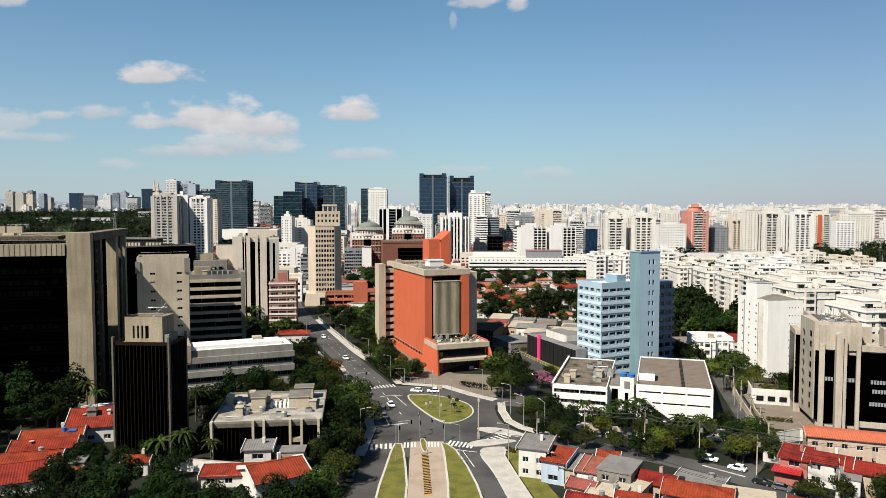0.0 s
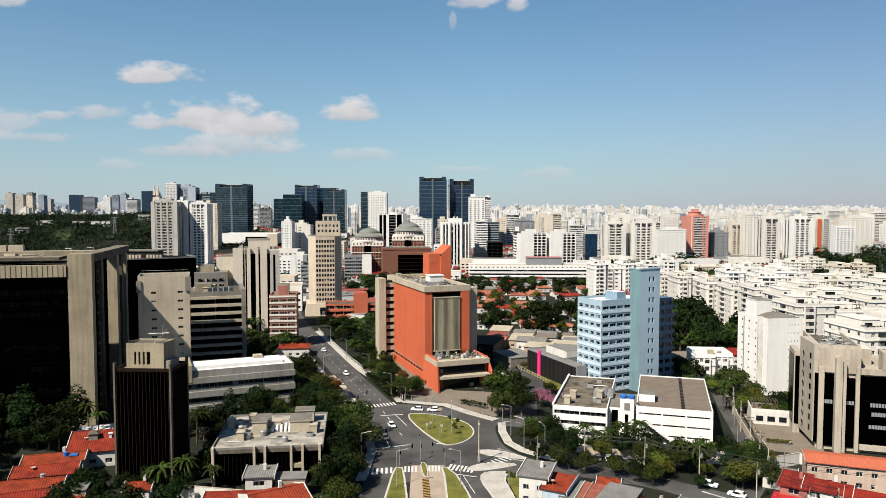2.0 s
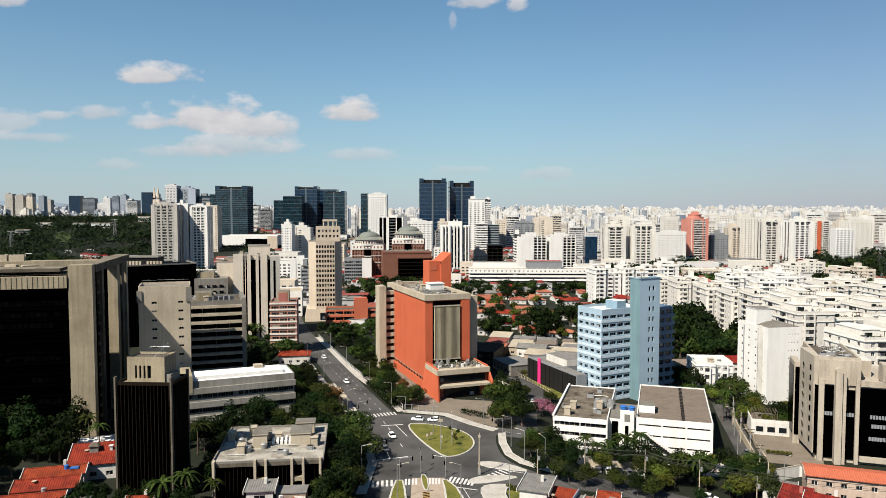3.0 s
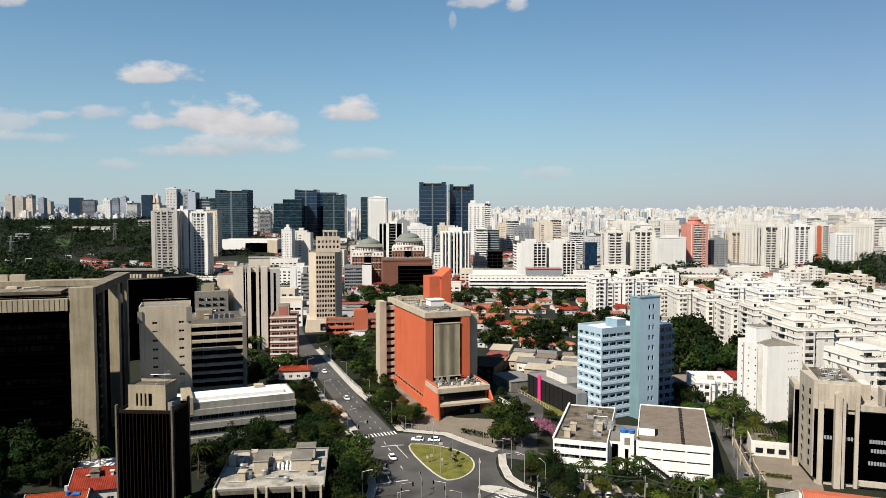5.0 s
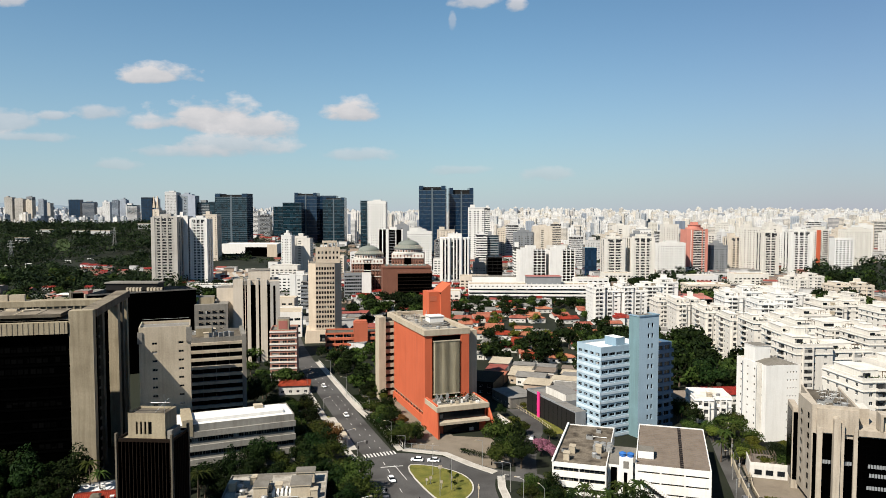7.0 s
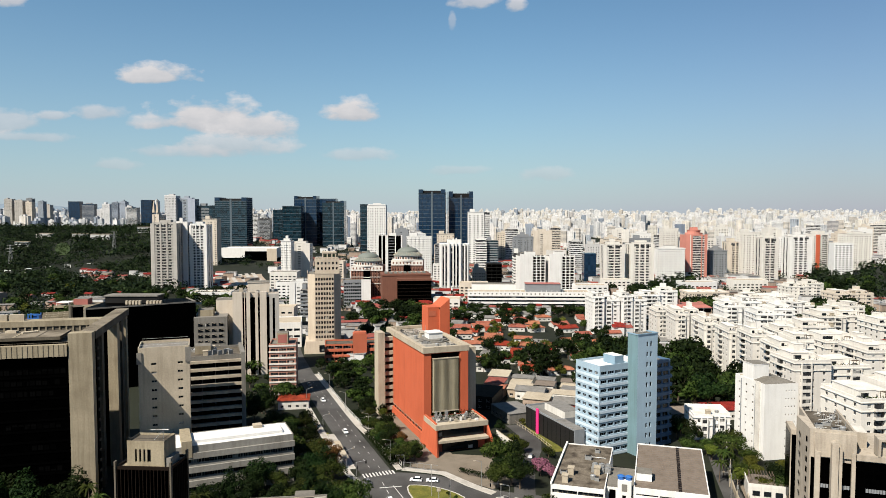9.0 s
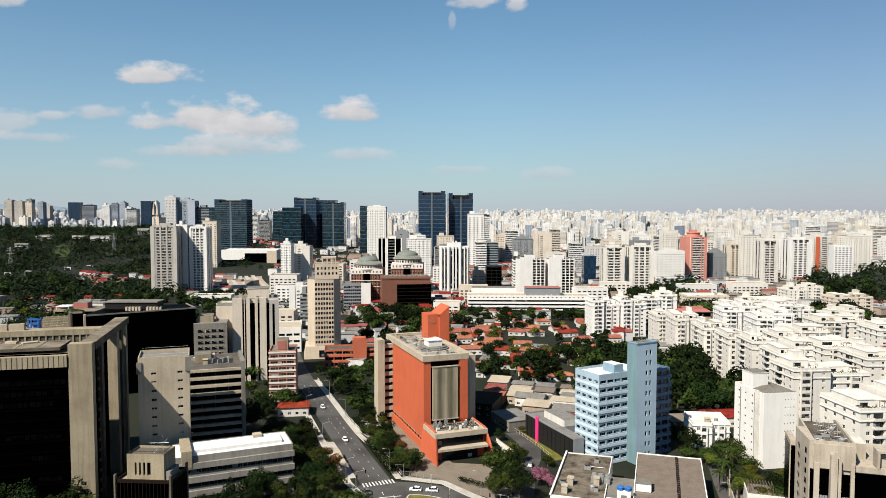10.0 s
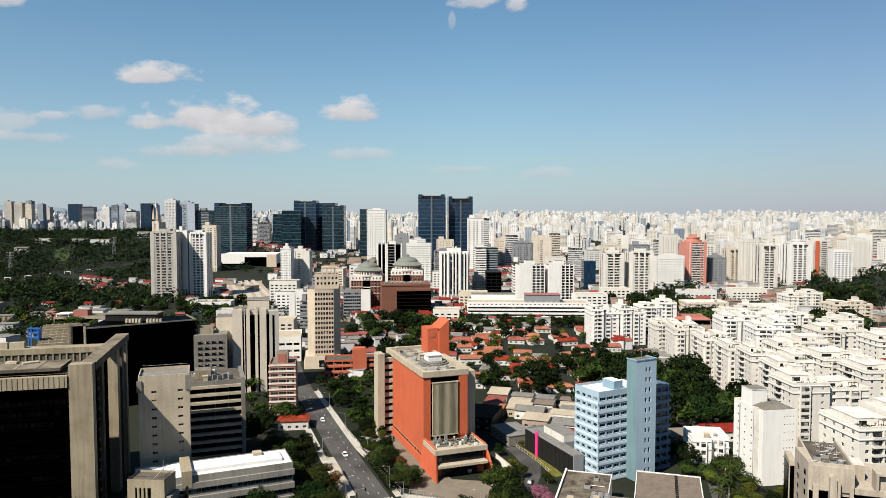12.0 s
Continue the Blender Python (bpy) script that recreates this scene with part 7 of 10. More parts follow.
def black_block():
    R = thing("office_building", -180.5, 357.4, 0, 33, "black clad office block with blank front", "office building")
    W, H = 54.0, 42.6
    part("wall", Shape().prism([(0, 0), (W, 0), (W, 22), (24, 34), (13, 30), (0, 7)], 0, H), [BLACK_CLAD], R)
    part("coping", Shape().box(-0.2, W + 0.3, -0.2, 0.3, H + 0.002, H + 0.7).box(W - 0.1, W + 0.3, 0.3, 22, H + 0.002, H + 0.7), [CONCRETE_GREY], R)
    part("edge_pier", Shape().box(-1.0, -0.202, -0.5, 2.0, 0, H + 1.0), [CONCRETE_LIGHT], R, "pale concrete edge pier")
    part("stair_bay", Shape().box(-6.0, -1.002, 3.0, 12.0, 0, H + 1.4, 0, 1), [BLACK_CLAD, ROOF_DIRTY], R, "dark stair bay at the block's end")
    part("edge_pier", Shape().box(-6.9, -6.002, 2.4, 12.0, 0, H + 2.0), [CONCRETE_OLD_SHADED], R)
    room = part("rooftop_room", Shape().box(0, 28, 0, 9, 0, 3.6, 0, 1), [DARK_METAL, ROOF_GREY], R, "dark plant room with grey roof")
    room.matrix_basis = pose(12, 23.5, H + 0.002, 0, 0, -33)
    eave = part("room_eave", Shape().box(-0.6, 28.6, -0.6, 9.6, 3.602, 4.2), [CONCRETE_GREY], R)
    eave.matrix_basis = room.matrix_basis
    me = Shape().box(-0.55, 0.55, -0.8, 0.8, 0, 2.0).mesh("cooling_unit", [CONCRETE_LIGHT])
    for k in range(10):
        d = k * 1.75 + (2.4 if k > 4 else 0.0)
        part("cooling_unit", me, None, R, "pale cooling unit" if k == 0 else "").matrix_basis = pose(21 + d * 0.84, 11.6 - d * 0.545, H + 0.002, 0, 0, -33)
    S = thing("office_building", -135.5, 384.0, 0, 14, "grey concrete block with slanted sun fins", "office building")
    part("wall", Shape().box(0, 17.5, 0, 22, 0, 34.5), [CONCRETE_GREY], S)
    fin = Shape().poly([(0, 0, 0), (2.6, 0, -1.2), (2.6, -0.7, -1.2), (0, -0.7, 0)]).box(0, 2.4, -0.05, -0.004, -2.2, -0.5, 1).mesh("sun_fin", [CONCRETE_LIGHT, GLASS])
    for k in range(9):
        for i in range(4):
            part("sun_fin", fin, None, S).matrix_basis = pose(2.2 + i * 3.6, -0.02, 6 + 3.2 * k)
    block(S, "plant_room", 2, 10, 4, 14, 34.5, 38.0, CONCRETE)


black_block()
building("commercial_building", -145, 470, 10, 50, 30, 17, WHITE, {"front": Side(10, 3, 4.6, 2, 1.6, 0.8, 0.6, 0.3, "row", 1)}, "white low commercial block with flat roof", "commercial building", roof=CONCRETE_LIGHT)
building("commercial_building", -206, 420, 14, 60, 40, 20, CONCRETE, {"front": Side(10, 3, 4.6, 2, 1.6, 0.8, 0.6, 0.3, "row", 1)}, "concrete low block with pale cluttered roof", "commercial building", roof=CONCRETE_LIGHT)


# ---- towers of the far quarters ----
def tower(x, y, rot, w, d, h, wall, glass, bays, style, label, group="far towers", category="apartment building"):
    """A far tower: windows in upright strips or floor bands, set-back top."""
    R = thing("tower", x, y, 0, rot, label, category, group)
    fh = 3.2
    n = int((h - 4) / fh)
    s = Shape()
    if style == "strips":
        o, u, nn, turn, width = side_frame("front", w, d)
        m = bays * 2
        xs = [(w * (i + (0.36 if i % 2 else 0.18)) / m, w * (i + (0.82 if i % 2 else 0.64)) / m) for i in range(m)]
        zs = [(3 + k * fh, 4.25 + k * fh) for k in range(n)]
        pierced(s, o, u, nn, width, 0, h, xs, zs, 0.4)
        for side in ("right", "back", "left"):
            o, u, nn, turn, width = side_frame(side, w, d)
            cuts = [(width * (0.12 + 0.2 * q), width * (0.2 + 0.2 * q)) for q in range(4)]
            pierced(s, o, u, nn, width, 0, h, cuts if side != "back" else (), zs if side != "back" else (), 0.4)
        s.poly([(0, 0, h), (w, 0, h), (w, d, h), (0, d, h)], 1)
        part("wall", s, [wall, ROOF_GREY], R)
        part("window_core", Shape().box(0.45, w - 0.45, 0.42, d - 0.42, 2.5, h - 1.5), [glass], R, "dark window glass behind the openings")
        part("cornice", Shape().box(-0.35, w + 0.35, -0.5, -0.002, h - 0.6, h + 0.5), [wall], R)
        if y < 1120:
            me = Shape().box(-0.35, 0.35, -0.45, -0.003, 0, h - 0.61).mesh("pilaster", [wall])
            for i in range(1, bays):
                part("pilaster", me, None, R).matrix_basis = pose(w * i / bays, 0, 0)
    elif style == "blank":
        # plain painted gable walls with two slots and a narrow window column
        part("wall", Shape().box(0, w, 0, d, 0, h, 0, 1), [wall, ROOF_GREY], R)
        part("gable_panel", Shape().box(-0.3, w * 0.3, -0.5, -0.002, 0, h + 1.2), [wall], R)
        part("gable_panel", Shape().box(w * 0.62, w + 0.2, -0.4, -0.002, 0, h + 0.8), [wall], R)
        cell = Shape()
        for k in range(n):
            cell.box(w * 0.4, w * 0.54, -0.08, -0.003, 3 + k * fh, 4.2 + k * fh)
        tagged(part("window_strip", cell, [glass], R), kind="stuff")
        cell = Shape()
        for k in range(n):
            for q in (0.15, 0.4, 0.65):
                cell.box(w + 0.002, w + 0.06, d * q, d * (q + 0.14), 3 + k * fh, 4.3 + k * fh)
                cell.box(-0.06, -0.002, d * q, d * (q + 0.14), 3 + k * fh, 4.3 + k * fh)
        tagged(part("side_strip", cell, [glass], R), kind="stuff")
    elif style == "balconies":
        # solid end piers, recessed glazing between, one balcony a floor
        s.box(0, w, 0.6, d, 0, h, 0, 1)
        part("wall", s, [wall, ROOF_GREY], R)
        part("glazing", Shape().box(w * 0.1, w * 0.9, 0.45, 0.598, 2, h - 1), [glass], R, "dark recessed glazing")
        me = Shape().box(w * 0.1, w * 0.9, -0.5, 0.448, 0, 1.15).box(w * 0.1, w * 0.22, 0.1, 0.446, 1.15, 3.2).box(w * 0.78, w * 0.9, 0.1, 0.446, 1.15, 3.2).mesh("balcony", [wall])
        for k in range(n):
            part("balcony", me, None, R).matrix_basis = pose(0, 0, 2.2 + k * fh)
        cuts = [0, 0.14] + [v for i in range(1, bays) for v in (0.14 + 0.72 * i / bays - 0.03, 0.14 + 0.72 * i / bays + 0.03)] + [0.86, 1.0]
        for a, b in zip(cuts[::2], cuts[1::2]):
            part("pier", Shape().box(w * a, w * b, -0.7 if 0 < a < 0.8 else -0.55, 0.446, 0, h + (0.9 if 0 < a < 0.8 else 0)), [wall], R)
        side = Shape().box(0, 0.1, 0, d * 0.12, 2.5, h - 1.5).mesh("side_strip", [glass])
        for i in range(2):
            part("side_strip", side, None, R).matrix_basis = pose(-0.06, d * (0.28 + 0.35 * i), 0)
            part("side_strip", side, None, R).matrix_basis = pose(w - 0.04, d * (0.28 + 0.35 * i), 0)
    elif style == "bands" and y > 1120:
        # one stepped outline, floor band and window row in turn
        rings = [(0.0, 0.4)]
        for k in range(n + 1):
            rings += [(0.6 + k * fh, 0.4), (0.6 + k * fh, 0.0), (2.1 + k * fh, 0.0), (2.1 + k * fh, 0.4)]
        rings.append((h, 0.4))
        for z, i in rings:
            s.v += [(i, i, z), (w - i, i, z), (w - i, d - i, z), (i, d - i, z)]
        for j in range(len(rings) - 1):
            for q in range(4):
                s.f.append((4 * j + q, 4 * j + (q + 1) % 4, 4 * j + 4 + (q + 1) % 4, 4 * j + 4 + q))
                s.m.append(1 if j % 4 == 0 else 0)
        s.poly([(0.4, 0.4, h), (w - 0.4, 0.4, h), (w - 0.4, d - 0.4, h), (0.4, d - 0.4, h)], 2)
        part("wall", s, [wall, glass, ROOF_GREY], R)
    elif style == "bands":
        s.box(0.4, w - 0.4, 0.4, d - 0.4, 0, h, 0, 1)
        part("wall", s, [glass, ROOF_GREY], R)
        me = Shape().box(0, w, 0, d, 0, 1.5).mesh("floor_band", [wall])
        for k in range(n + 1):
            part("floor_band", me, None, R).matrix_basis = pose(0, 0, 0.6 + k * fh)
    else:
        s.box(0, w, 0, d, 0, h, 0, 1)
        part("curtain_wall", s, [glass, DARK_METAL], R)
        me = Shape().box(-0.15, w + 0.15, -0.15, d + 0.15, 0, 0.55).mesh("floor_line", [wall])
        for k in range(0, n + 1, 1 if y < 1350 else 2):
            part("floor_line", me, None, R).matrix_basis = pose(0, 0, 1.0 + k * fh * 1.2) if 1.5 + k * fh * 1.2 < h else pose(0, 0, h - 0.5)
        me = Shape().box(-0.1, 0.1, -0.22, -0.002, 0, h).mesh("mullion", [DARK_METAL if wall is MULLION else wall])
        for i in range(bays + 1):
            part("mullion", me, None, R).matrix_basis = pose(w * i / bays, 0, 0)
    if style != "curtain":
        k = int(abs(x) * 3 + y) % 3
        if k == 0:
            block(R, "penthouse", w * 0.2, w * 0.8, d * 0.2, d * 0.8, h, h + 3.0, wall)
            block(R, "tank_house", w * 0.36, w * 0.6, d * 0.35, d * 0.65, h + 3.0, h + 6.5, wall)
        elif k == 1:
            block(R, "tank_house", w * 0.12, w * 0.42, d * 0.25, d * 0.7, h, h + 5.0, wall)
        else:
            block(R, "tank_house", w * 0.3, w * 0.72, d * 0.2, d * 0.6, h, h + 3.6, wall)
            block(R, "roof_rim", w * 0.05, w * 0.95, d * 0.04, d * 0.08, h, h + 1.4, wall)
    return R


def wing_top(R, w, d, h, rise):
    """The raised glazed screen round the top of a glass tower."""
    part("crown", Shape().box(w * 0.12, w * 0.88, 3, d - 3, h, h + rise), [DARK_METAL], R, "dark set-back crown")
    for a, b in ((0.0, 0.16), (0.84, 1.0)):
        part("crown_fin", Shape().box(w * a, w * b, -0.4, d, h, h + rise * 1.5), [GLASS_BLUE], R, "raised glazed corner of the crown")
    part("centre_strip", Shape().box(w * 0.47, w * 0.53, -0.6, -0.31, 6, h + rise * 0.6), [MULLION], R, "paler strip down the front")


tower(-329, 800, 3, 29, 24, 78, GREY_BEIGE, GLASS_APT, 3, "balconies", "tall grey-beige tower with stacked balconies")
tower(-307.5, 822, 3, 12, 22, 79, WHITE, GLASS_APT, 1, "blank", "tall white tower with blank end wall")
tower(-294, 824, 3, 20, 24, 76, WHITE, GLASS_APT, 3, "balconies", "tall white tower beside its twin")
tower(-378, 1120, 0, 22, 22, 79, CREAM, GLASS_APT, 2, "strips", "slim tall cream apartment tower")
wing_top(tower(-413, 1290, 0, 58, 40, 110, MULLION, GLASS_TEAL, 8, "curtain", "dark teal glass office tower", category="office building"), 58, 40, 110, 4)
tower(-443, 1350, 0, 20, 30, 102, MULLION, GLASS_TEAL, 3, "curtain", "teal glass tower behind another one", category="office building")
tower(-381, 1600, 0, 21, 25, 94, MULLION, GLASS_TEAL, 3, "curtain", "dark glass office tower downtown", category="office building")
tower(-342, 1520, 0, 40, 30, 102, MULLION, GLASS_TEAL, 6, "curtain", "dark banded glass tower", category="office building")
wing_top(tower(-325, 1560, 0, 49, 40, 118, MULLION, GLASS_BLUE, 6, "curtain", "tall dark glass tower", category="office building"), 49, 40, 118, 4)
wing_top(tower(-261, 1548, 0, 47, 40, 109, MULLION, GLASS_TEAL, 8, "curtain", "dark glass tower with mirror front", category="office building"), 47, 40, 109, 3)
tower(-287, 1620, 0, 44, 40, 119, MULLION, GLASS_BLUE, 6, "curtain", "dark glass tower behind others", category="office building")
tower(-148, 1400, 0, 37, 30, 103, WHITE, GLASS_APT, 4, "strips", "tall white tower with window columns")
tower(-164, 1420, 0, 15, 30, 105, MULLION, GLASS_TEAL, 3, "curtain", "grey glass tower flank", category="office building")


def black_white_tower():
    R = thing("office_tower", -75.5, 824, 0, 4, "black glazed office tower with white upright piers", "office building", "far towers")
    part("wall", Shape().box(0, 29, 0.4, 24, 0, 63, 0, 1), [GLASS_BLACK, ROOF_GREY], R)
    for a, b in ((0.0, 1.6), (5.0, 6.2), (9.4, 12.6), (20.6, 21.6), (27.6, 29.0)):
        part("pier", Shape().box(a, b, -0.5, 0.398, 0, 64), [WHITE], R, "white upright pier")
    me = Shape().box(12.7, 20.5, -0.2, 0.397, 0, 0.7).mesh("floor_band", [GREY_TOWER])
    for k in range(18):
        part("floor_band", me, None, R).matrix_basis = pose(0, 0, 4 + 3.3 * k)
    block(R, "tank_house", 14, 22, 6, 16, 63, 66.5, WHITE)


black_white_tower()
tower(-50, 1000, 0, 35, 24, 56, WHITE, GLASS_APT, 6, "strips", "white tower with small windows")
wing_top(tower(-46, 1390, -3, 52, 44, 126, MULLION, GLASS_BLUE, 7, "curtain", "tall blue glass tower with framed crown", category="office building"), 52, 44, 126, 5)
wing_top(tower(13.5, 1408, 4, 48, 44, 118, MULLION, GLASS_BLUE, 5, "curtain", "tall blue glass tower with angled crown", category="office building"), 48, 44, 118, 8)
tower(43, 1171, 0, 26, 26, 90, WHITE, GLASS, 2, "strips", "white tower with dark glazed middle")
tower(70, 1172, 0, 9, 24, 90, WHITE, GLASS_APT, 1, "bands", "white tower flank with balcony bands")
tower(45, 950, 0, 15, 24, 53, WHITE, GLASS_APT, 2, "bands", "white tower beside a greenish one")
tower(60, 955, 0, 16, 24, 52, GREY_TOWER, GLASS_TEAL, 3, "bands", "greenish glass mid-rise block", category="office building")
tower(50.5, 800, 0, 17, 20, 33, DARK_METAL, GLASS_BLACK, 3, "curtain", "small black glass office cube", category="office building")
tower(37, 850, 0, 17, 20, 23, CREAM, GLASS_APT, 4, "strips", "cream painted mid-rise apartment block")
tower(80, 790, 0, 13, 20, 45, WHITE, GLASS_APT, 3, "bands", "white slim tower with balconies")
tower(181, 900, 0, 15, 16, 38, GLASS_BLUE, GLASS_BLUE, 3, "curtain", "blue glass and white slim tower", category="office building")
tower(189.5, 827, 0, 24, 22, 53, WHITE_WARM, GLASS_APT, 2, "balconies", "white tower with stacked balconies")
tower(221, 830, 0, 28, 24, 54, WHITE_WARM, GLASS_APT, 3, "balconies", "white tower with stacked balconies")
tower(280, 920, 0, 36, 24, 43, WHITE, GLASS_APT, 6, "strips", "broad white painted apartment tower")


def salmon_tower():
    R = thing("tower", 326, 945, 0, 0, "salmon red tower with white balconies and rounded crown", "apartment building", "far towers")
    W, D, H = 28.0, 26.0, 60.0
    part("wall", Shape().box(0, W, 1.0, D, 0, H, 0, 1), [SALMON, ROOF_GREY], R)
    part("glazing", Shape().box(8.6, W - 4.0, 0.7, 0.998, 2, H - 1), [GLASS_APT], R, "dark recessed glazing")
    for a, b in ((0.0, 5.0), (6.2, 8.6), (W - 8.0, W - 6.6), (W - 3.4, W)):
        part("pier", Shape().box(a, b, -0.5, 0.996, 0, H + 0.8), [SALMON], R)
    part("pier", Shape().box(5.0, 6.2, -0.2, 0.995, 0, H), [WHITE_WARM], R, "white upright strip")
    me = Shape().box(8.7, W - 8.1, -0.9, 0.69, 0, 1.1).box(W - 6.5, W - 3.5, -0.3, 0.69, 0, 1.1).mesh("balcony", [WHITE_WARM])
    for k in range(18):
        part("balcony", me, None, R).matrix_basis = pose(0, 0, 2.2 + 3.2 * k)
    part("crown", Shape().tube(W / 2, D / 2, 11.5, 11.5, H, H + 2.6, 20).tube(W / 2, D / 2, 8.4, 8.4, H + 2.6, H + 5.6, 20).tube(W / 2, D / 2, 9.2, 9.2, H + 5.6, H + 6.3, 20), [SALMON], R, "rounded stepped crown")
    block(R, "tank_house", 10, 18, 9, 17, H + 6.3, H + 10.0, SALMON)


def orange_strip_tower():
    R = thing("tower", 577, 1100, 0, 0, "white tower with an orange upright stripe", "apartment building", "far towers")
    part("wall", Shape().box(0, 24, 0.6, 22, 0, 56, 0, 1), [WHITE_WARM, ROOF_GREY], R)
    part("stripe", Shape().box(4.2, 10.4, -0.4, 0.596, 0, 55), [ORANGE], R, "orange upright stripe")
    part("glazing", Shape().box(14.0, 22.0, 0.3, 0.598, 2, 54), [GLASS_APT], R)
    me = Shape().box(13.8, 22.2, -0.6, 0.298, 0, 1.3).mesh("balcony", [WHITE_WARM])
    for k in range(16):
        part("balcony", me, None, R).matrix_basis = pose(0, 0, 2.6 + 3.2 * k)
    me = Shape().box(10.8, 12.6, 0.4, 0.595, 0, 1.3).box(1.4, 3.2, 0.4, 0.595, 0, 1.3).mesh("window", [GLASS_APT])
    for k in range(16):
        part("window", me, None, R).matrix_basis = pose(0, -0.1, 2.9 + 3.2 * k)
    block(R, "penthouse", 4, 20, 5, 17, 56, 60.5, WHITE_WARM)


salmon_tower()
orange_strip_tower()
tower(364, 960, 0, 23, 22, 38, GREY_TOWER, GLASS, 3, "strips", "plain grey painted apartment tower")
tower(404, 1000, 0, 28, 22, 48, CREAM, GLASS_APT, 3, "balconies", "cream tower with stacked balconies")
tower(419, 985, 0, 24, 24, 62, WHITE_WARM, GLASS_APT, 3, "strips", "warm white painted apartment tower")
tower(407, 900, 0, 21, 22, 58, WHITE_WARM, GLASS_APT, 2, "balconies", "warm white tower with grey balconies")
tower(472, 960, 0, 30, 24, 57, WHITE, GLASS_APT, 3, "balconies", "white tower with zigzag balconies")
tower(625, 1150, 0, 32, 22, 38, GREY_TOWER, GLASS_BLUE, 4, "bands", "grey-blue glazed office block", category="office building")
tower(628, 1100, 0, 39, 24, 56, WHITE_WARM, GLASS_APT, 5, "strips", "broad warm white apartment tower")
tower(-138.5, 640, 5, 17, 24, 27, WHITE, GLASS_APT, 3, "blank", "white slab block with grey flank")
tower(-123, 610, 5, 12, 22, 24, GREY_TOWER, GLASS_APT, 3, "bands", "grey flank of a white slab")
tower(-200, 930, 0, 26, 22, 49, WHITE_WARM, GLASS_APT, 2, "blank", "cream-white tower with blank wall")
tower(-205, 900, 0, 13, 20, 54, WHITE, GLASS_APT, 2, "strips", "slim white painted apartment tower")
tower(-374, 1200, 0, 94, 40, 12, GLASS_TEAL, GLASS_BLACK, 8, "curtain", "dark glazed low exhibition hall", category="hall")
HALL = building("hall", -374, 1199, 0, 94, 42, 17, WHITE, {}, "white box hall roof above dark glazing", "hall", z=12.2, roof=WHITE)
part("front_panel", Shape().box(40, 77, -0.8, -0.002, -11, 11.2), [GLASS_BLACK], HALL, "black glazed front panel")
part("end_wall", Shape().box(77.2, 94, -1.0, -0.003, -12, 15.8), [BEIGE], HALL, "beige end wall")
for i in range(24):
    r = random.Random(100 + i)
    tower(r.uniform(-120, 330), r.uniform(1050, 1330), 0, r.uniform(18, 30), 22, r.uniform(34, 62), r.choice([WHITE_FAR, WHITE, WHITE_WARM, CREAM, GREY_TOWER, WHITE_FAR]), GLASS_APT, 3, ("strips", "blank", "bands", "strips")[i % 4], "pale painted apartment tower among others")
for i in range(34):
    r = random.Random(200 + i)
    tower(r.uniform(380, 1000), r.uniform(1120, 1500), 0, r.uniform(18, 30), 22, r.uniform(36, 66), r.choice([WHITE_FAR, WHITE_WARM, WHITE_WARM, CREAM, WHITE_FAR, WHITE]), GLASS_APT, 3, ("strips", "blank", "strips", "bands")[i % 4], "pale painted apartment tower among others")
for i in range(10):
    r = random.Random(300 + i)
    tower(r.uniform(-560, -380), r.uniform(1650, 1900), 0, r.uniform(18, 30), 22, r.uniform(50, 95), r.choice([WHITE_FAR, GREY_TOWER]), GLASS_APT, 3, r.choice(["strips", "bands", "balconies"] if i % 2 else ["strips", "bands"]), "pale painted apartment tower among others")


r = random.Random(41)
for x, y, w, h, wall in ((-12, 905, 26, 24, WHITE), (18, 742, 30, 17, CREAM), (-8, 640, 24, 13, WHITE_WARM), (140, 735, 34, 15, WHITE), (175, 765, 30, 18, WHITE_WARM), (265, 780, 40, 14, WHITE_FAR),
                         (-165, 700, 26, 22, WHITE), (-188, 770, 30, 26, WHITE_WARM), (-140, 760, 24, 30, GREY_TOWER), (-170, 600, 24, 14, WHITE), (-205, 640, 34, 12, WHITE_FAR), (-140, 560, 22, 16, CREAM),
                         (-250, 700, 40, 12, WHITE), (-115, 880, 22, 34, WHITE_FAR), (-150, 905, 24, 28, CREAM), (110, 905, 30, 28, WHITE), (150, 1000, 26, 36, WHITE_WARM), (230, 1000, 28, 40, WHITE_FAR), (-60, 905, 20, 30, WHITE_WARM),
                         (330, 800, 40, 14, WHITE_WARM), (560, 1010, 26, 46, WHITE_FAR), (390, 1080, 26, 50, WHITE_WARM), (500, 1060, 24, 52, WHITE)):
    building("mid_rise_block", x, y, r.uniform(-6, 6), w, 18, h, wall, {"front": Side(max(3, int(w / 5)), max(2, int((h - 2) / 3.1)), 3.1, 1.4, 1.4, 0.6, 0.6, 0.3, "row", 1)},
             "pale painted mid-rise block with window rows", "building", "mid-rise blocks", roof=CONCRETE_LIGHT if h < 20 else ROOF_GREY)


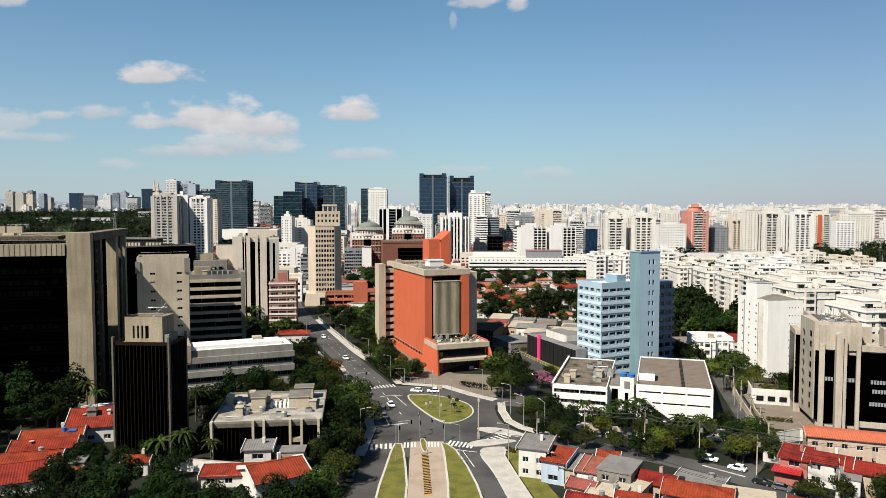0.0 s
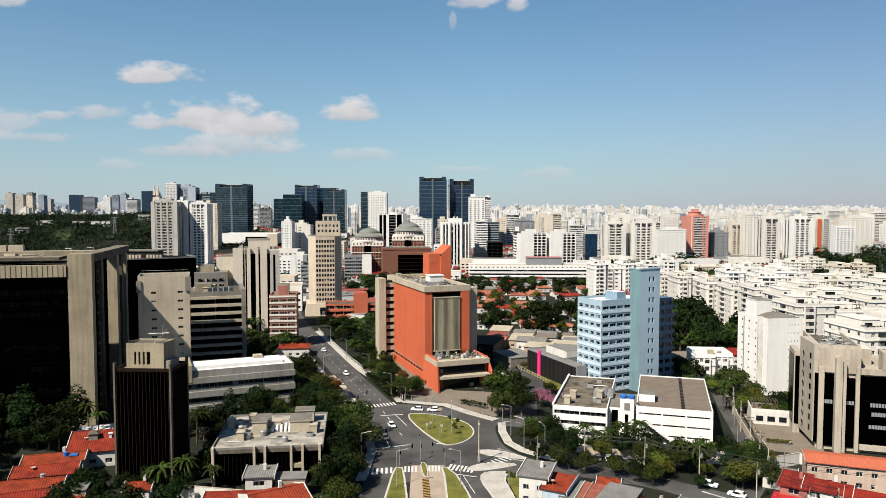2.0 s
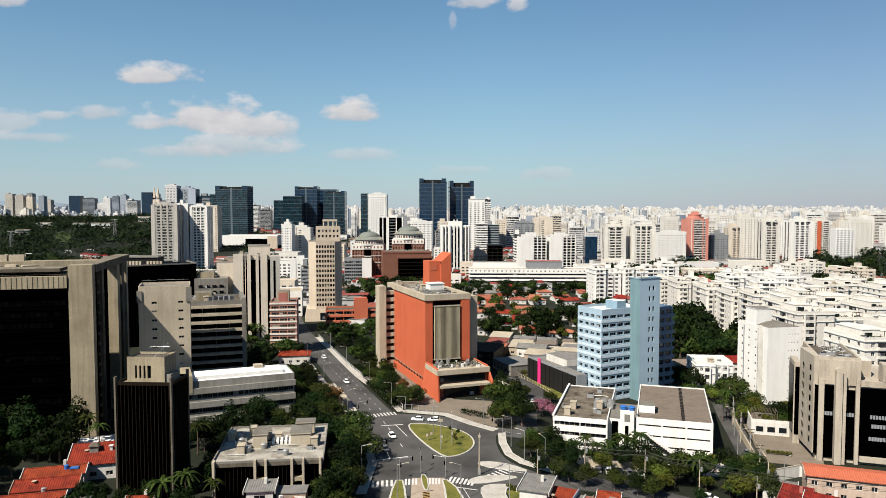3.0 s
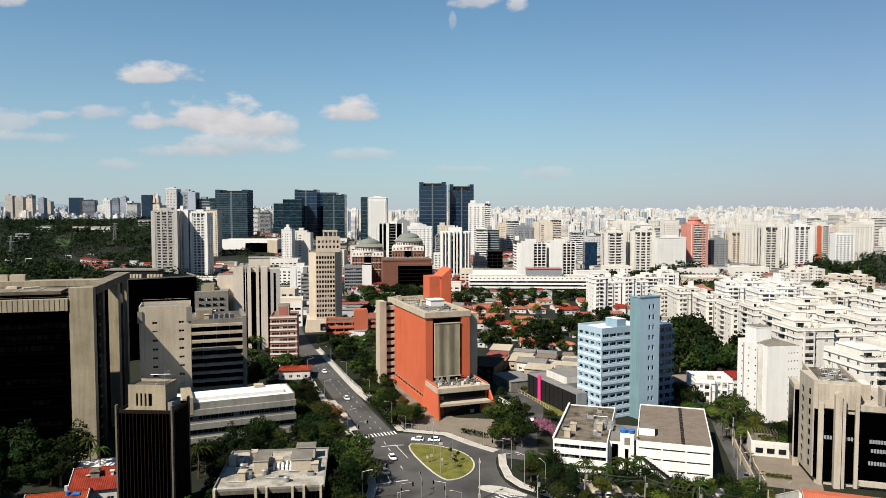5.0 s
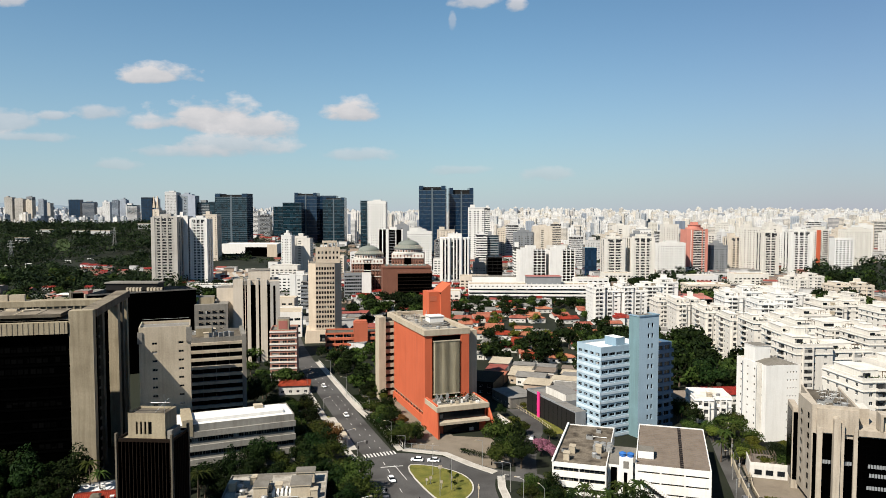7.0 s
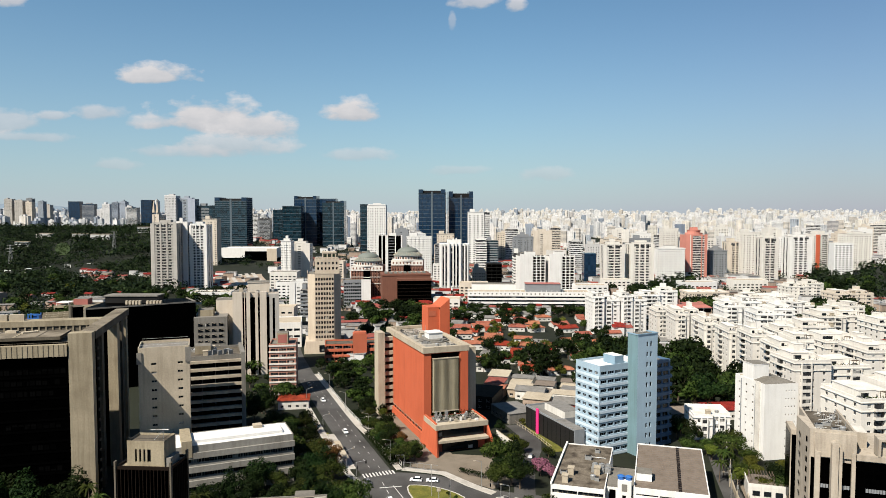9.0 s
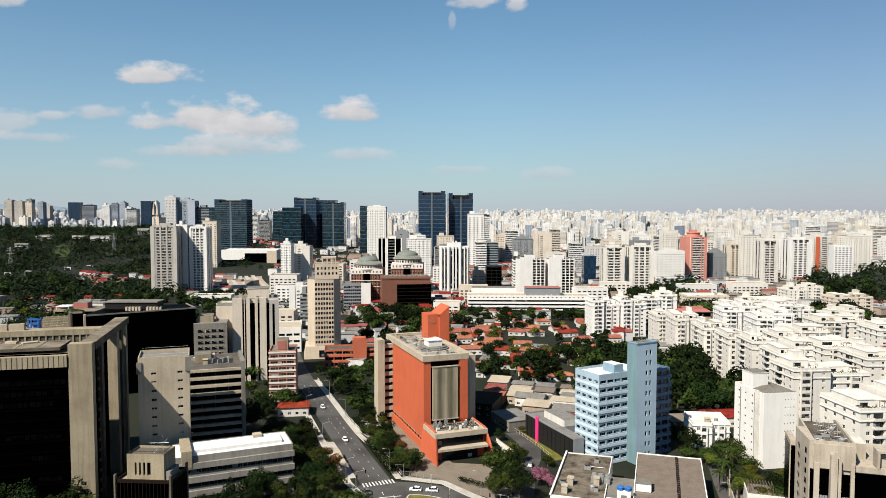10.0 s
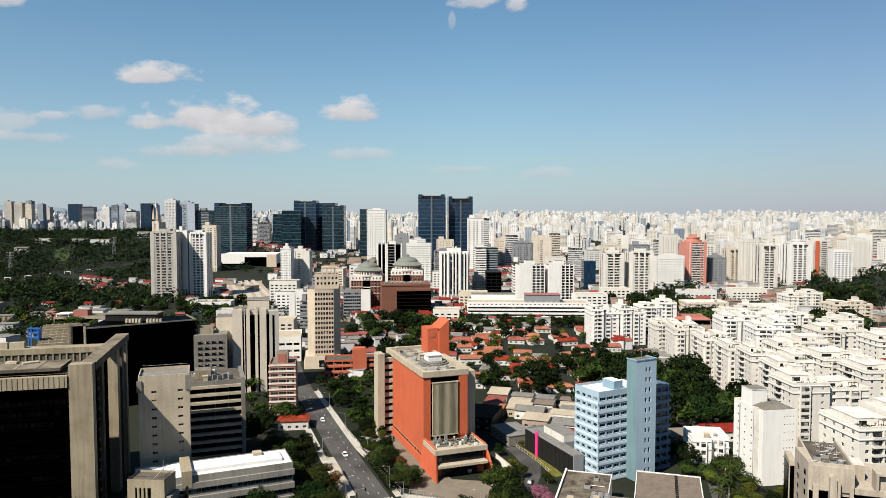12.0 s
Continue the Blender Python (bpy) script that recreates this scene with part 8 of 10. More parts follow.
# the skyline beyond the wooded hill
for x, y, w, h, wall, glass, style in ((-1818, 2950, 32, 134, GREY_BEIGE, GLASS_APT, "strips"), (-1790, 2980, 30, 118, BRICK_PALE, GLASS_APT, "strips"), (-1764, 2930, 34, 128, GREY_BEIGE, GLASS_APT, "strips"), (-1733, 2960, 24, 136, GREY_TOWER, GLASS_APT, "strips"),
                                       (-1712, 2920, 26, 122, CREAM, GLASS_APT, "strips"), (-1690, 2990, 40, 110, GREY_BEIGE, GLASS_APT, "blank"), (-1650, 2900, 22, 124, FAR_HAZE_GREY, GLASS_APT, "strips"),
                                       (-1394, 2650, 42, 122, DARK_METAL, GLASS_BLUE, "curtain"), (-1318, 2600, 44, 112, GREY_TOWER, GLASS_BLUE, "bands"), (-1196, 2500, 26, 112, WHITE_FAR, GLASS_APT, "strips"), (-1240, 2550, 36, 92, WHITE_FAR, GLASS_APT, "strips"),
                                       (-1140, 2450, 22, 116, FAR_HAZE_GREY, GLASS_TEAL, "bands"), (-1090, 2400, 20, 118, FAR_HAZE_GREY, GLASS_APT, "strips"), (-1048, 2350, 24, 100, WHITE_FAR, GLASS_APT, "strips"), (-925, 2080, 30, 92, WHITE_FAR, GLASS_TEAL, "bands"),
                                       (-848, 2000, 30, 112, DARK_METAL, GLASS_BLUE, "curtain"), (-816, 2010, 8, 110, WHITE_FAR, GLASS_APT, "blank"), (-582, 1490, 24, 90, WHITE_FAR, GLASS_APT, "strips"), (-562, 1500, 40, 84, FAR_HAZE_GREY, GLASS_APT, "blank"),
                                       (-521, 1510, 40, 74, GREY_TOWER, GLASS_TEAL, "bands"), (-412, 1010, 9, 84, CREAM, GLASS_APT, "blank")):
    R = tower(x, y, 0, w, 26, h, wall, glass, 4, style, "tall tower on the skyline beyond the hill")
    R.location.z = ground_height(x, y) * 0.6


def tower_spires():
    """Twin pointed spires on the slim cream tower."""
    R = thing("roof_spires", -409.6, 1015, 89.5, 0, "pair of slender tan spires on a tower roof", "spire")
    for x in (-2.6, 2.6):
        part("spire", Shape().prism([(x - 1.7, -1.7), (x + 1.7, -1.7), (x + 1.7, 1.7), (x - 1.7, 1.7)], 0, 17, 0, None, 0.9), [BEIGE], R)


tower_spires()


def distant_city():
    """The endless far quarters: thousands of slender pale towers, many with notched plans, and low blocks between."""
    r = random.Random(5)
    s = Shape()
    for i in range(5200):
        y = 1480 + 3350 * r.random() ** 0.75
        x = r.uniform(-0.66, 0.68) * y
        if (x < 0 and y < 2100 and -0.66 * y < x < -0.24 * y) or (x < 0.06 * y and y < 1720):
            continue
        if math.sin(x * 0.006 + 1.3) + math.sin(y * 0.005 + x * 0.002) < -1.15 and y < 2900:
            continue
        tall = r.random() < 0.62
        cluster = 0.5 + 0.5 * math.sin(x * 0.0041 + y * 0.0013)
        h = r.uniform(30, 62) + 22 * cluster * r.random() if tall else r.uniform(6, 20)
        w, d = r.uniform(11, 22) * (1 if tall else 1.7), r.uniform(13, 22)
        z = ground_height(x, y) - 1
        cool = 1 if (x < -0.2 * y and r.random() < 0.75) or r.random() < 0.12 else 0
        if tall and r.random() < 0.6:
            a, b = w * r.uniform(0.2, 0.34), r.uniform(1.6, 3.4)
            s.prism([(x, y + b), (x + a, y + b), (x + a, y), (x + w - a, y), (x + w - a, y + b), (x + w, y + b), (x + w, y + d), (x, y + d)], z, z + h, cool)
        else:
            s.box(x, x + w, y, y + d, z, z + h, cool)
        if tall:
            a = r.uniform(0.2, 0.4)
            s.box(x + w * a, x + w * (a + 0.35), y + 4, y + d - 4, z + h, z + h + r.uniform(2.5, 6), 2)
    tagged(part("distant_city", s, [FACADE_PALE, FACADE_COOL, WHITE_FAR]), "crowded pale towers of the far city", "distant buildings", kind="stuff")


distant_city()

# ---- trees ----
def crown(seed, rx, ry, rz, base, lobes, leaves, size):
    """A crown of many small leaf clumps gathered in uneven lobes."""
    r = random.Random(seed)
    s = Shape()
    cs = []
    for i in range(lobes):
        a = 2 * math.pi * i / lobes + r.uniform(-0.5, 0.5)
        k = r.uniform(0.25, 0.75)
        q = r.uniform(0.34, 0.58)
        cs.append((Vector((rx * k * math.cos(a), ry * k * math.sin(a), base + rz * r.uniform(0.35, 1.25))), Vector((rx * q, ry * q, rz * q * 0.9))))
    cs.append((Vector((0, 0, base + rz * 1.1)), Vector((rx * 0.55, ry * 0.55, rz * 0.7))))
    for i in range(leaves):
        c, e = cs[r.randrange(len(cs))]
        while True:
            d = Vector((r.gauss(0, 1), r.gauss(0, 1), r.gauss(0, 1)))
            if d.length > 0.1:
                d.normalize()
                break
        p = c + Vector((d.x * e.x, d.y * e.y, d.z * e.z)) * r.uniform(0.72, 1.06)
        n = (d + Vector((r.uniform(-1, 1), r.uniform(-1, 1), r.uniform(-0.4, 1))) * 0.75).normalized()
        t = n.cross(Vector((r.uniform(-1, 1), r.uniform(-1, 1), r.uniform(-1, 1)))).normalized()
        b = n.cross(t)
        k = size * r.uniform(0.6, 1.35)
        up = n * k * 0.25
        s.v.extend([tuple(p - t * k + up), tuple(p - b * k * 0.6), tuple(p + t * k + up), tuple(p + b * k * 0.6)])
        j = len(s.v) - 4
        s.f.extend([(j, j + 1, j + 2), (j, j + 2, j + 3)])
        s.m.extend([0, 0])
    return s


def trunk(seed, h, r0, spread):
    r = random.Random(seed)
    s = Shape()
    s.beam((0, 0, -0.3), (0.15, 0.1, h * 0.55), r0, r0 * 0.75, 8)
    for i in range(5):
        a = 2 * math.pi * i / 5 + r.uniform(-0.4, 0.4)
        e = (spread * 0.6 * math.cos(a), spread * 0.6 * math.sin(a), h * r.uniform(0.95, 1.35))
        s.beam((0.15, 0.1, h * 0.52), e, r0 * 0.5, r0 * 0.15, 6)
        s.beam(e, (e[0] * 1.3, e[1] * 1.3, e[2] + spread * 0.3), r0 * 0.15, r0 * 0.05, 5)
    return s


TREE_KINDS = {}


def tree_kind(key, seed, rx, rz, base, lobes, leaves, size, mat):
    TREE_KINDS[key] = (crown(seed, rx, rx * 0.95, rz, base, lobes, leaves, size).mesh("crown", [mat]), trunk(seed, base + rz * 0.4, max(0.16, rx * 0.07), rx).mesh("trunk", [BARK]))


tree_kind("broad_a", 1, 5.0, 3.4, 3.2, 8, 2025, 0.34, LEAF)
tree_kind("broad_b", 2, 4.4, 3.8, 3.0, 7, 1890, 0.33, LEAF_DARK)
tree_kind("broad_c", 3, 5.6, 3.0, 3.6, 9, 2160, 0.36, LEAF)
tree_kind("light", 4, 4.2, 2.6, 2.8, 7, 1620, 0.31, LEAF_LIGHT)
tree_kind("rusty", 5, 4.4, 3.2, 3.0, 7, 1755, 0.33, LEAF_RUST)
tree_kind("pink", 6, 3.4, 2.4, 2.4, 6, 1000, 0.34, BLOSSOM)
tree_kind("tall", 7, 3.6, 5.2, 3.6, 7, 1890, 0.34, LEAF_DARK)
tree_kind("far_a", 8, 5.4, 3.6, 2.6, 7, 430, 0.70, LEAF)
tree_kind("far_b", 9, 5.0, 4.2, 2.6, 7, 430, 0.70, LEAF_DARK)
tree_kind("far_c", 10, 4.6, 3.2, 2.4, 7, 400, 0.70, LEAF_LIGHT)
TREE_LABELS = {"broad_a": "broad leafy green street tree", "broad_b": "dense dark green tree", "broad_c": "wide spreading green tree", "light": "light green feathery tree",
               "rusty": "tree with rust-coloured leaves", "pink": "tree in pink blossom", "tall": "tall dark green tree", "far_a": "", "far_b": "", "far_c": ""}
TREES = random.Random(77)


FAR_TREES = []


def tree(x, y, key, scale=1.0, z=0.0):
    if y > 325 and not key.startswith("far"):
        key = {"broad_a": "far_a", "broad_c": "far_a", "light": "far_c"}.get(key, "far_b")
    if key.startswith("far"):
        FAR_TREES.append((x, y, key, scale * TREES.uniform(0.9, 1.12), TREES.uniform(0, 6.28)))
        return None
    R = thing("tree", x, y, z + ground_height(x, y), TREES.uniform(0, 360), TREE_LABELS[key], "tree", "street and garden trees")
    k = scale * TREES.uniform(0.9, 1.12)
    R.scale = (k, k, k * TREES.uniform(0.9, 1.1))
    part("trunk", TREE_KINDS[key][1], None, R)
    part("crown", TREE_KINDS[key][0], None, R)
    return R


def scatter(n, box, keys, seed, gap=4.0, scale=(0.75, 1.2), keep=None):
    """Trees strewn over an area, not nearer to each other than gap."""
    r = random.Random(seed)
    done = []
    for _ in range(n * 12):
        if len(done) >= n:
            break
        x, y = r.uniform(box[0], box[1]), r.uniform(box[2], box[3])
        if keep and not keep(x, y):
            continue
        if any((x - a) ** 2 + (y - b) ** 2 < gap * gap for a, b in done):
            continue
        done.append((x, y))
        tree(x, y, r.choice(keys), r.uniform(*scale))


DARK_GREEN = ["broad_b", "tall", "broad_b"]
GREEN = ["broad_a", "broad_b", "broad_c", "broad_a", "broad_b", "tall"]
left_of_road = lambda x, y: x < -31 - (y - 240) * 0.37 - 3 and x > -31 - (y - 240) * 0.37 - 24
scatter(26, (-80, -22, 236, 345), GREEN, 1, 5.0, (0.8, 1.2), lambda x, y: left_of_road(x, y) and not (298 < y < 332 and x > -83) and not (225 < y < 296 and x > -42.5 - (y - 252) * 0.36))
scatter(24, (-45, -22.5, 164, 236), GREEN, 2, 5.2, (0.8, 1.15), lambda x, y: not (-60 < x < -27.5 and 158 < y < 206) and x < -22.5 - max(0, (y - 200) * 0.28) and not (y > 222 and x > -40))
scatter(10, (-28.5, -23.5, 150, 205), GREEN, 3, 5.0, (0.75, 1.0))
scatter(20, (-95, -40, 206, 218), DARK_GREEN, 4, 4.5, (0.7, 1.0))
scatter(16, (-62, -34, 207, 232), GREEN, 5, 5.0, (0.7, 1.05))
scatter(30, (-86, -22, 126, 151), DARK_GREEN, 6, 5.0, (0.7, 1.0), lambda x, y: not (-57 < x < -24 and y > 142) and not (x > -30 and y > 150) and y < 158)
scatter(6, (-80, -58, 160, 170), DARK_GREEN, 61, 5.0, (0.5, 0.7))
scatter(15, (-150, -109, 198, 214), DARK_GREEN, 7, 5.5, (1.0, 1.4))
scatter(15, (-150, -108, 176, 200), DARK_GREEN, 72, 5.0, (0.8, 1.15), lambda x, y: x < -109 - (200 - y) * 0.25)
scatter(10, (-100, -84, 186, 204), DARK_GREEN, 71, 4.5, (0.5, 0.75), lambda x, y: not (-103 < x < -86 and y < 203))
scatter(9, (-66, -59, 174, 206), DARK_GREEN, 73, 4.0, (0.55, 0.8))
scatter(8, (-98, -84, 160, 172), DARK_GREEN, 74, 4.0, (0.5, 0.75), lambda x, y: x > -90)
scatter(7, (-120, -108, 150, 176), DARK_GREEN, 75, 4.5, (0.7, 1.0), lambda x, y: x < -110)
tree(-39.5, 250.5, "rusty", 1.05)
tree(-44.5, 264, "rusty", 0.8)
scatter(22, (-32, 0, 254, 300), ["broad_a", "broad_b", "rusty", "broad_b", "broad_a"], 8, 3.8, (0.55, 0.85), lambda x, y: -19 < x + (y - 262) * 0.36 < -10)
scatter(17, (-50, -14, 312, 348), GREEN + ["rusty", "light"], 81, 4.2, (0.5, 0.75), lambda x, y: x > -31 - (y - 300) * 0.37 + 2 and x < -14 - (y - 300) * 0.364 - 6)
scatter(16, (-110, -48, 345, 410), GREEN, 82, 5.0, (0.45, 0.7), lambda x, y: x > -50 - (y - 345) * 0.37 + 3 and y < 424)
scatter(7, (16, 26, 233, 254), GREEN, 9, 5.0, (0.95, 1.35))
tree(20, 246, "broad_a", 1.35)
tree(26, 232, "broad_b", 1.2)
tree(34.5, 244, "pink", 1.0)
tree(37.5, 240, "pink", 0.8)
for x, y, key, k in ((24, 292, "broad_b", 0.6), (28, 276, "light", 0.6), (31, 268, "broad_a", 0.6), (26, 266, "light", 0.7), (35, 302, "light", 0.4), (40, 262, "broad_a", 0.5)):
    tree(x, y, key, k)
scatter(8, (24, 34, 196, 214), GREEN, 10, 4.5, (0.6, 0.85))
scatter(14, (30, 60, 186, 197), GREEN + ["light"], 11, 4.5, (0.55, 0.85), lambda x, y: abs(y - (200 - 0.28 * (x - 30))) < 7)
scatter(18, (56, 86, 172, 194), ["broad_a", "light", "light", "broad_b"], 12, 4.6, (0.5, 0.8), lambda x, y: y > 178 - (x - 56) * 0.2)
scatter(5, (70, 82, 168, 182), GREEN, 13, 4.5, (0.6, 0.85))
for x, y, key, k in ((33.0, 183.5, "broad_b", 0.62), (37.2, 181.5, "broad_a", 0.7), (30.5, 186, "broad_a", 0.7), (49.0, 175.5, "broad_b", 0.6), (52.4, 173.6, "broad_a", 0.62), (56.0, 177.5, "light", 0.6),
                     (60.2, 181.0, "broad_c", 0.7), (65.5, 187.5, "light", 0.8), (68.6, 184.5, "broad_a", 0.8), (73.5, 170.5, "light", 0.95), (77.0, 173.5, "light", 0.9), (80.0, 178.0, "broad_a", 0.75),
                     (44.0, 179.0, "broad_c", 0.5), (63.0, 170.6, "broad_b", 0.45), (26.0, 190.0, "broad_b", 0.6)):
    tree(x, y, key, k)
scatter(5, (78, 100, 140, 150), GREEN, 131, 5.0, (0.5, 0.7))
scatter(14, (100, 120, 226, 258), ["broad_b", "light", "broad_a"], 14, 4.5, (0.6, 0.9))
scatter(12, (84, 116, 258, 304), GREEN + ["light"], 141, 5.0, (0.65, 1.0), lambda x, y: not (100 < x < 120 and 278 < y < 302) and x > 93)
scatter(50, (92, 158, 318, 450), ["broad_b", "broad_c", "tall", "broad_b", "broad_a"], 15, 6.0, (1.2, 1.75), lambda x, y: x < 152 - abs(y - 390) * 0.06 and x > 88 + (y - 318) * 0.1)
scatter(34, (26, 122, 385, 490), ["far_b", "far_a", "far_b", "far_c"], 16, 8.0, (0.7, 1.15))
scatter(10, (66, 100, 330, 385), ["far_b", "far_a"], 161, 7.0, (1.0, 1.4))
scatter(60, (-10, 125, 400, 600), ["far_a", "far_b", "far_b", "far_c"], 17, 8.0, (0.65, 1.05))
scatter(44, (18, 145, 604, 640), ["far_b", "far_a", "far_b"], 18, 6.0, (0.7, 1.05))
scatter(9, (78, 104, 384, 440), ["far_b", "far_b", "far_a"], 181, 8.0, (1.2, 1.6))
for x, y, k in ((55, 404, 1.75), (62, 400, 1.4), (30, 400, 1.2), (24, 404, 1.0)):
    tree(x, y, "far_b", k)
scatter(26, (-262, -215, 690, 765), ["far_b", "far_b", "far_a"], 192, 6.0, (1.0, 1.4))
scatter(30, (-76, -14, 560, 655), ["far_b", "far_b", "far_a"], 191, 6.0, (1.0, 1.5))
scatter(20, (-60, 20, 480, 640), ["far_a", "far_b"], 19, 9.0, (1.0, 1.5))
scatter(26, (-66, -26, 312, 425), GREEN + ["rusty"], 20, 4.8, (0.7, 1.0), lambda x, y: x > -38 - (y - 320) * 0.37 + 3 and not (x > -38 and y < 345))
scatter(24, (-130, -78, 300, 420), GREEN, 21, 6.0, (0.8, 1.2), lambda x, y: x < -72 - (y - 320) * 0.36)
scatter(40, (-330, -170, 560, 760), ["far_a", "far_b"], 22, 9.0, (1.0, 1.5))
scatter(40, (-520, -330, 480, 900), ["far_a", "far_b", "far_c"], 23, 10.0, (1.0, 1.6))
scatter(24, (180, 260, 560, 800), ["far_a", "far_b"], 24, 9.0, (0.9, 1.3))
scatter(44, (300, 620, 640, 900), ["far_b", "far_a"], 25, 10.0, (1.2, 1.9), lambda x, y: x > 0.52 * y or x < 0.36 * y)


scatter(34, (180, 256, 610, 770), ["far_b", "far_b", "far_a"], 241, 7.0, (1.3, 1.9))
scatter(12, (312, 350, 570, 612), ["far_b", "far_a"], 242, 6.0, (1.5, 2.0))
scatter(16, (196, 340, 395, 560), ["far_b", "far_a"], 243, 14.0, (0.8, 1.3))


def garden_trees():
    """All the trees of the farther streets and gardens as one mass."""
    for kind, name in (("far_a", "LEAF"), ("far_b", "LEAF_DARK"), ("far_c", "LEAF_LIGHT")):
        me, tk = TREE_KINDS[kind]
        parts_v, parts_f, parts_m, base = [], [], [], 0
        for src, slot in ((me, 0), (tk, 1)):
            co = np.zeros(len(src.vertices) * 3)
            src.vertices.foreach_get("co", co)
            co = co.reshape(-1, 3)
            faces = [tuple(p.vertices) for p in src.polygons]
            for x, y, key, k, a in FAR_TREES:
                if key != kind:
                    continue
                c, s2 = math.cos(a) * k, math.sin(a) * k
                q = np.stack([co[:, 0] * c - co[:, 1] * s2 + x, co[:, 0] * s2 + co[:, 1] * c + y, co[:, 2] * k + ground_height(x, y)], 1)
                parts_v.append(q)
                parts_f.extend([tuple(i + base for i in f) for f in faces])
                parts_m.extend([slot] * len(faces))
                base += len(q)
        s = Shape()
        s.v, s.f, s.m = [tuple(v) for v in np.concatenate(parts_v)], parts_f, parts_m
        tagged(part("garden_trees", s, [me.materials[0], BARK]), "leafy trees of farther streets and gardens", "trees", kind="stuff")


RAIL = [(-606, 915), (-592, 948), (-576, 1000), (-558, 1054), (-530, 1110), (-497, 1170), (-470, 1225)]


def near_rail(x, y, gap):
    for (ax, ay), (bx, by) in zip(RAIL, RAIL[1:]):
        k = max(0.0, min(1.0, ((x - ax) * (bx - ax) + (y - ay) * (by - ay)) / ((bx - ax) ** 2 + (by - ay) ** 2)))
        if math.hypot(x - ax - (bx - ax) * k, y - ay - (by - ay) * k) < gap:
            return True
    return False


def wooded(x, y):
    """The dense woods: the hill on the far side, and two groves between the towers."""
    if x < -0.27 * y and 760 < y < 2050 and not (-0.52 * y < x < -0.40 * y and 880 < y < 1000) and not (x > -0.37 * y and y < 1130):
        return True
    if 0.51 * y < x < 0.72 * y and 740 < y < 1150:
        return True
    return 0.30 * y < x < 0.36 * y and 710 < y < 900


def far_woods():
    """The wooded hill across the river and the green between the far quarters."""
    r = random.Random(9)
    cs = []
    while len(cs) < 8200:
        y = r.uniform(740, 2050)
        x = y * (r.uniform(-0.72, -0.27) if r.random() < 0.86 else r.uniform(0.30, 0.72))
        if not wooded(x, y) or near_rail(x, y, 11) or near_rail(x + 13, y + 26, 17) or near_rail(x + 26, y + 56, 20):
            continue
        if math.sin(x * 0.019 + 2) * math.sin(y * 0.013 + x * 0.004) > 0.9:
            continue
        if (x + 659 + (y - 1230) * 0.53) ** 2 / 17 ** 2 + (y - 1215) ** 2 / 92 ** 2 < 1:
            continue
        cs.append((x, y, r.uniform(3.2, 6.0) * (1.6 if r.random() < 0.12 or x > 0 else 1.0)))
    while len(cs) < 14500:
        y = 480 + 1900 * r.random() ** 1.7
        x = y * (r.uniform(-0.62, 0.66) if r.random() < 0.7 else r.uniform(-0.62, -0.2))
        if (-30 < x < 160 and y < 610) or (145 < x < 330 and y < 560) or (x < -80 and y < 560) or near_rail(x, y, 11) or near_rail(x + 13, y + 26, 17) or near_rail(x + 26, y + 56, 20):
            continue
        if (-385 < x < -268 and 1130 < y < 1200) or (abs(x + 330 - (1100 - y) * 0.42) < 46 and 770 < y < 1112) or math.sin(x * 0.027) + math.sin(y * 0.021 + x * 0.01) < -0.5:
            continue
        cs.append((x, y, r.uniform(2.6, 4.8)))
    g = np.random.default_rng(9)
    M = 20
    base = np.array([(x, y, ground_height(x, y) + k * 0.75) for x, y, k in cs])
    k = np.array([c[2] for c in cs])[:, None]
    d = g.normal(size=(len(cs), M, 3))
    d[:, :, 2] = np.abs(d[:, :, 2]) - 0.25
    d /= np.linalg.norm(d, axis=2, keepdims=True)
    wob = g.uniform(0.75, 1.2, size=(len(cs), M, 1))
    p = base[:, None, :] + d * wob * k[:, :, None] * np.array([1.0, 1.0, 0.95])
    n = d + np.array([0.0, 0.0, 0.2]) + g.normal(size=d.shape) * 0.3
    n /= np.linalg.norm(n, axis=2, keepdims=True)
    t = np.cross(n, g.normal(size=d.shape))
    t /= np.linalg.norm(t, axis=2, keepdims=True)
    b = np.cross(n, t)
    e = k[:, :, None] * g.uniform(0.16, 0.3, size=(len(cs), M, 1))
    quad = np.stack([p - t * e, p - b * e * 0.8, p + t * e, p + b * e * 0.8], axis=2).reshape(-1, 3)
    s = Shape()
    s.v = [tuple(v) for v in quad.tolist()]
    s.f = [(4 * i, 4 * i + 1, 4 * i + 2, 4 * i + 3) for i in range(len(cs) * M)]
    s.m = [0] * len(s.f)
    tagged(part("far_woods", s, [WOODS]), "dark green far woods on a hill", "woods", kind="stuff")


def hill_clearing():
    """A grassy clearing that drapes over the wooded hill."""
    s = Shape()
    n = 14
    for j in range(n + 1):
        y = 1155 + 150 * j / n
        half = 13 * math.sqrt(max(0.02, 1 - ((y - 1230) / 78) ** 2))
        for k in (-1, 0, 1):
            x = -659 - (y - 1230) * 0.53 + k * half
            s.v.append((x, y, ground_height(x, y) + 1.2))
    for j in range(n):
        for k in range(2):
            s.f.append((3 * j + k, 3 * j + k + 1, 3 * j + k + 4, 3 * j + k + 3))
            s.m.append(0)
    tagged(part("lawn", s, [HILL_GRASS]), "grassy clearing on the wooded hill", "lawn", kind="structure")


garden_trees()
far_woods()
hill_clearing()


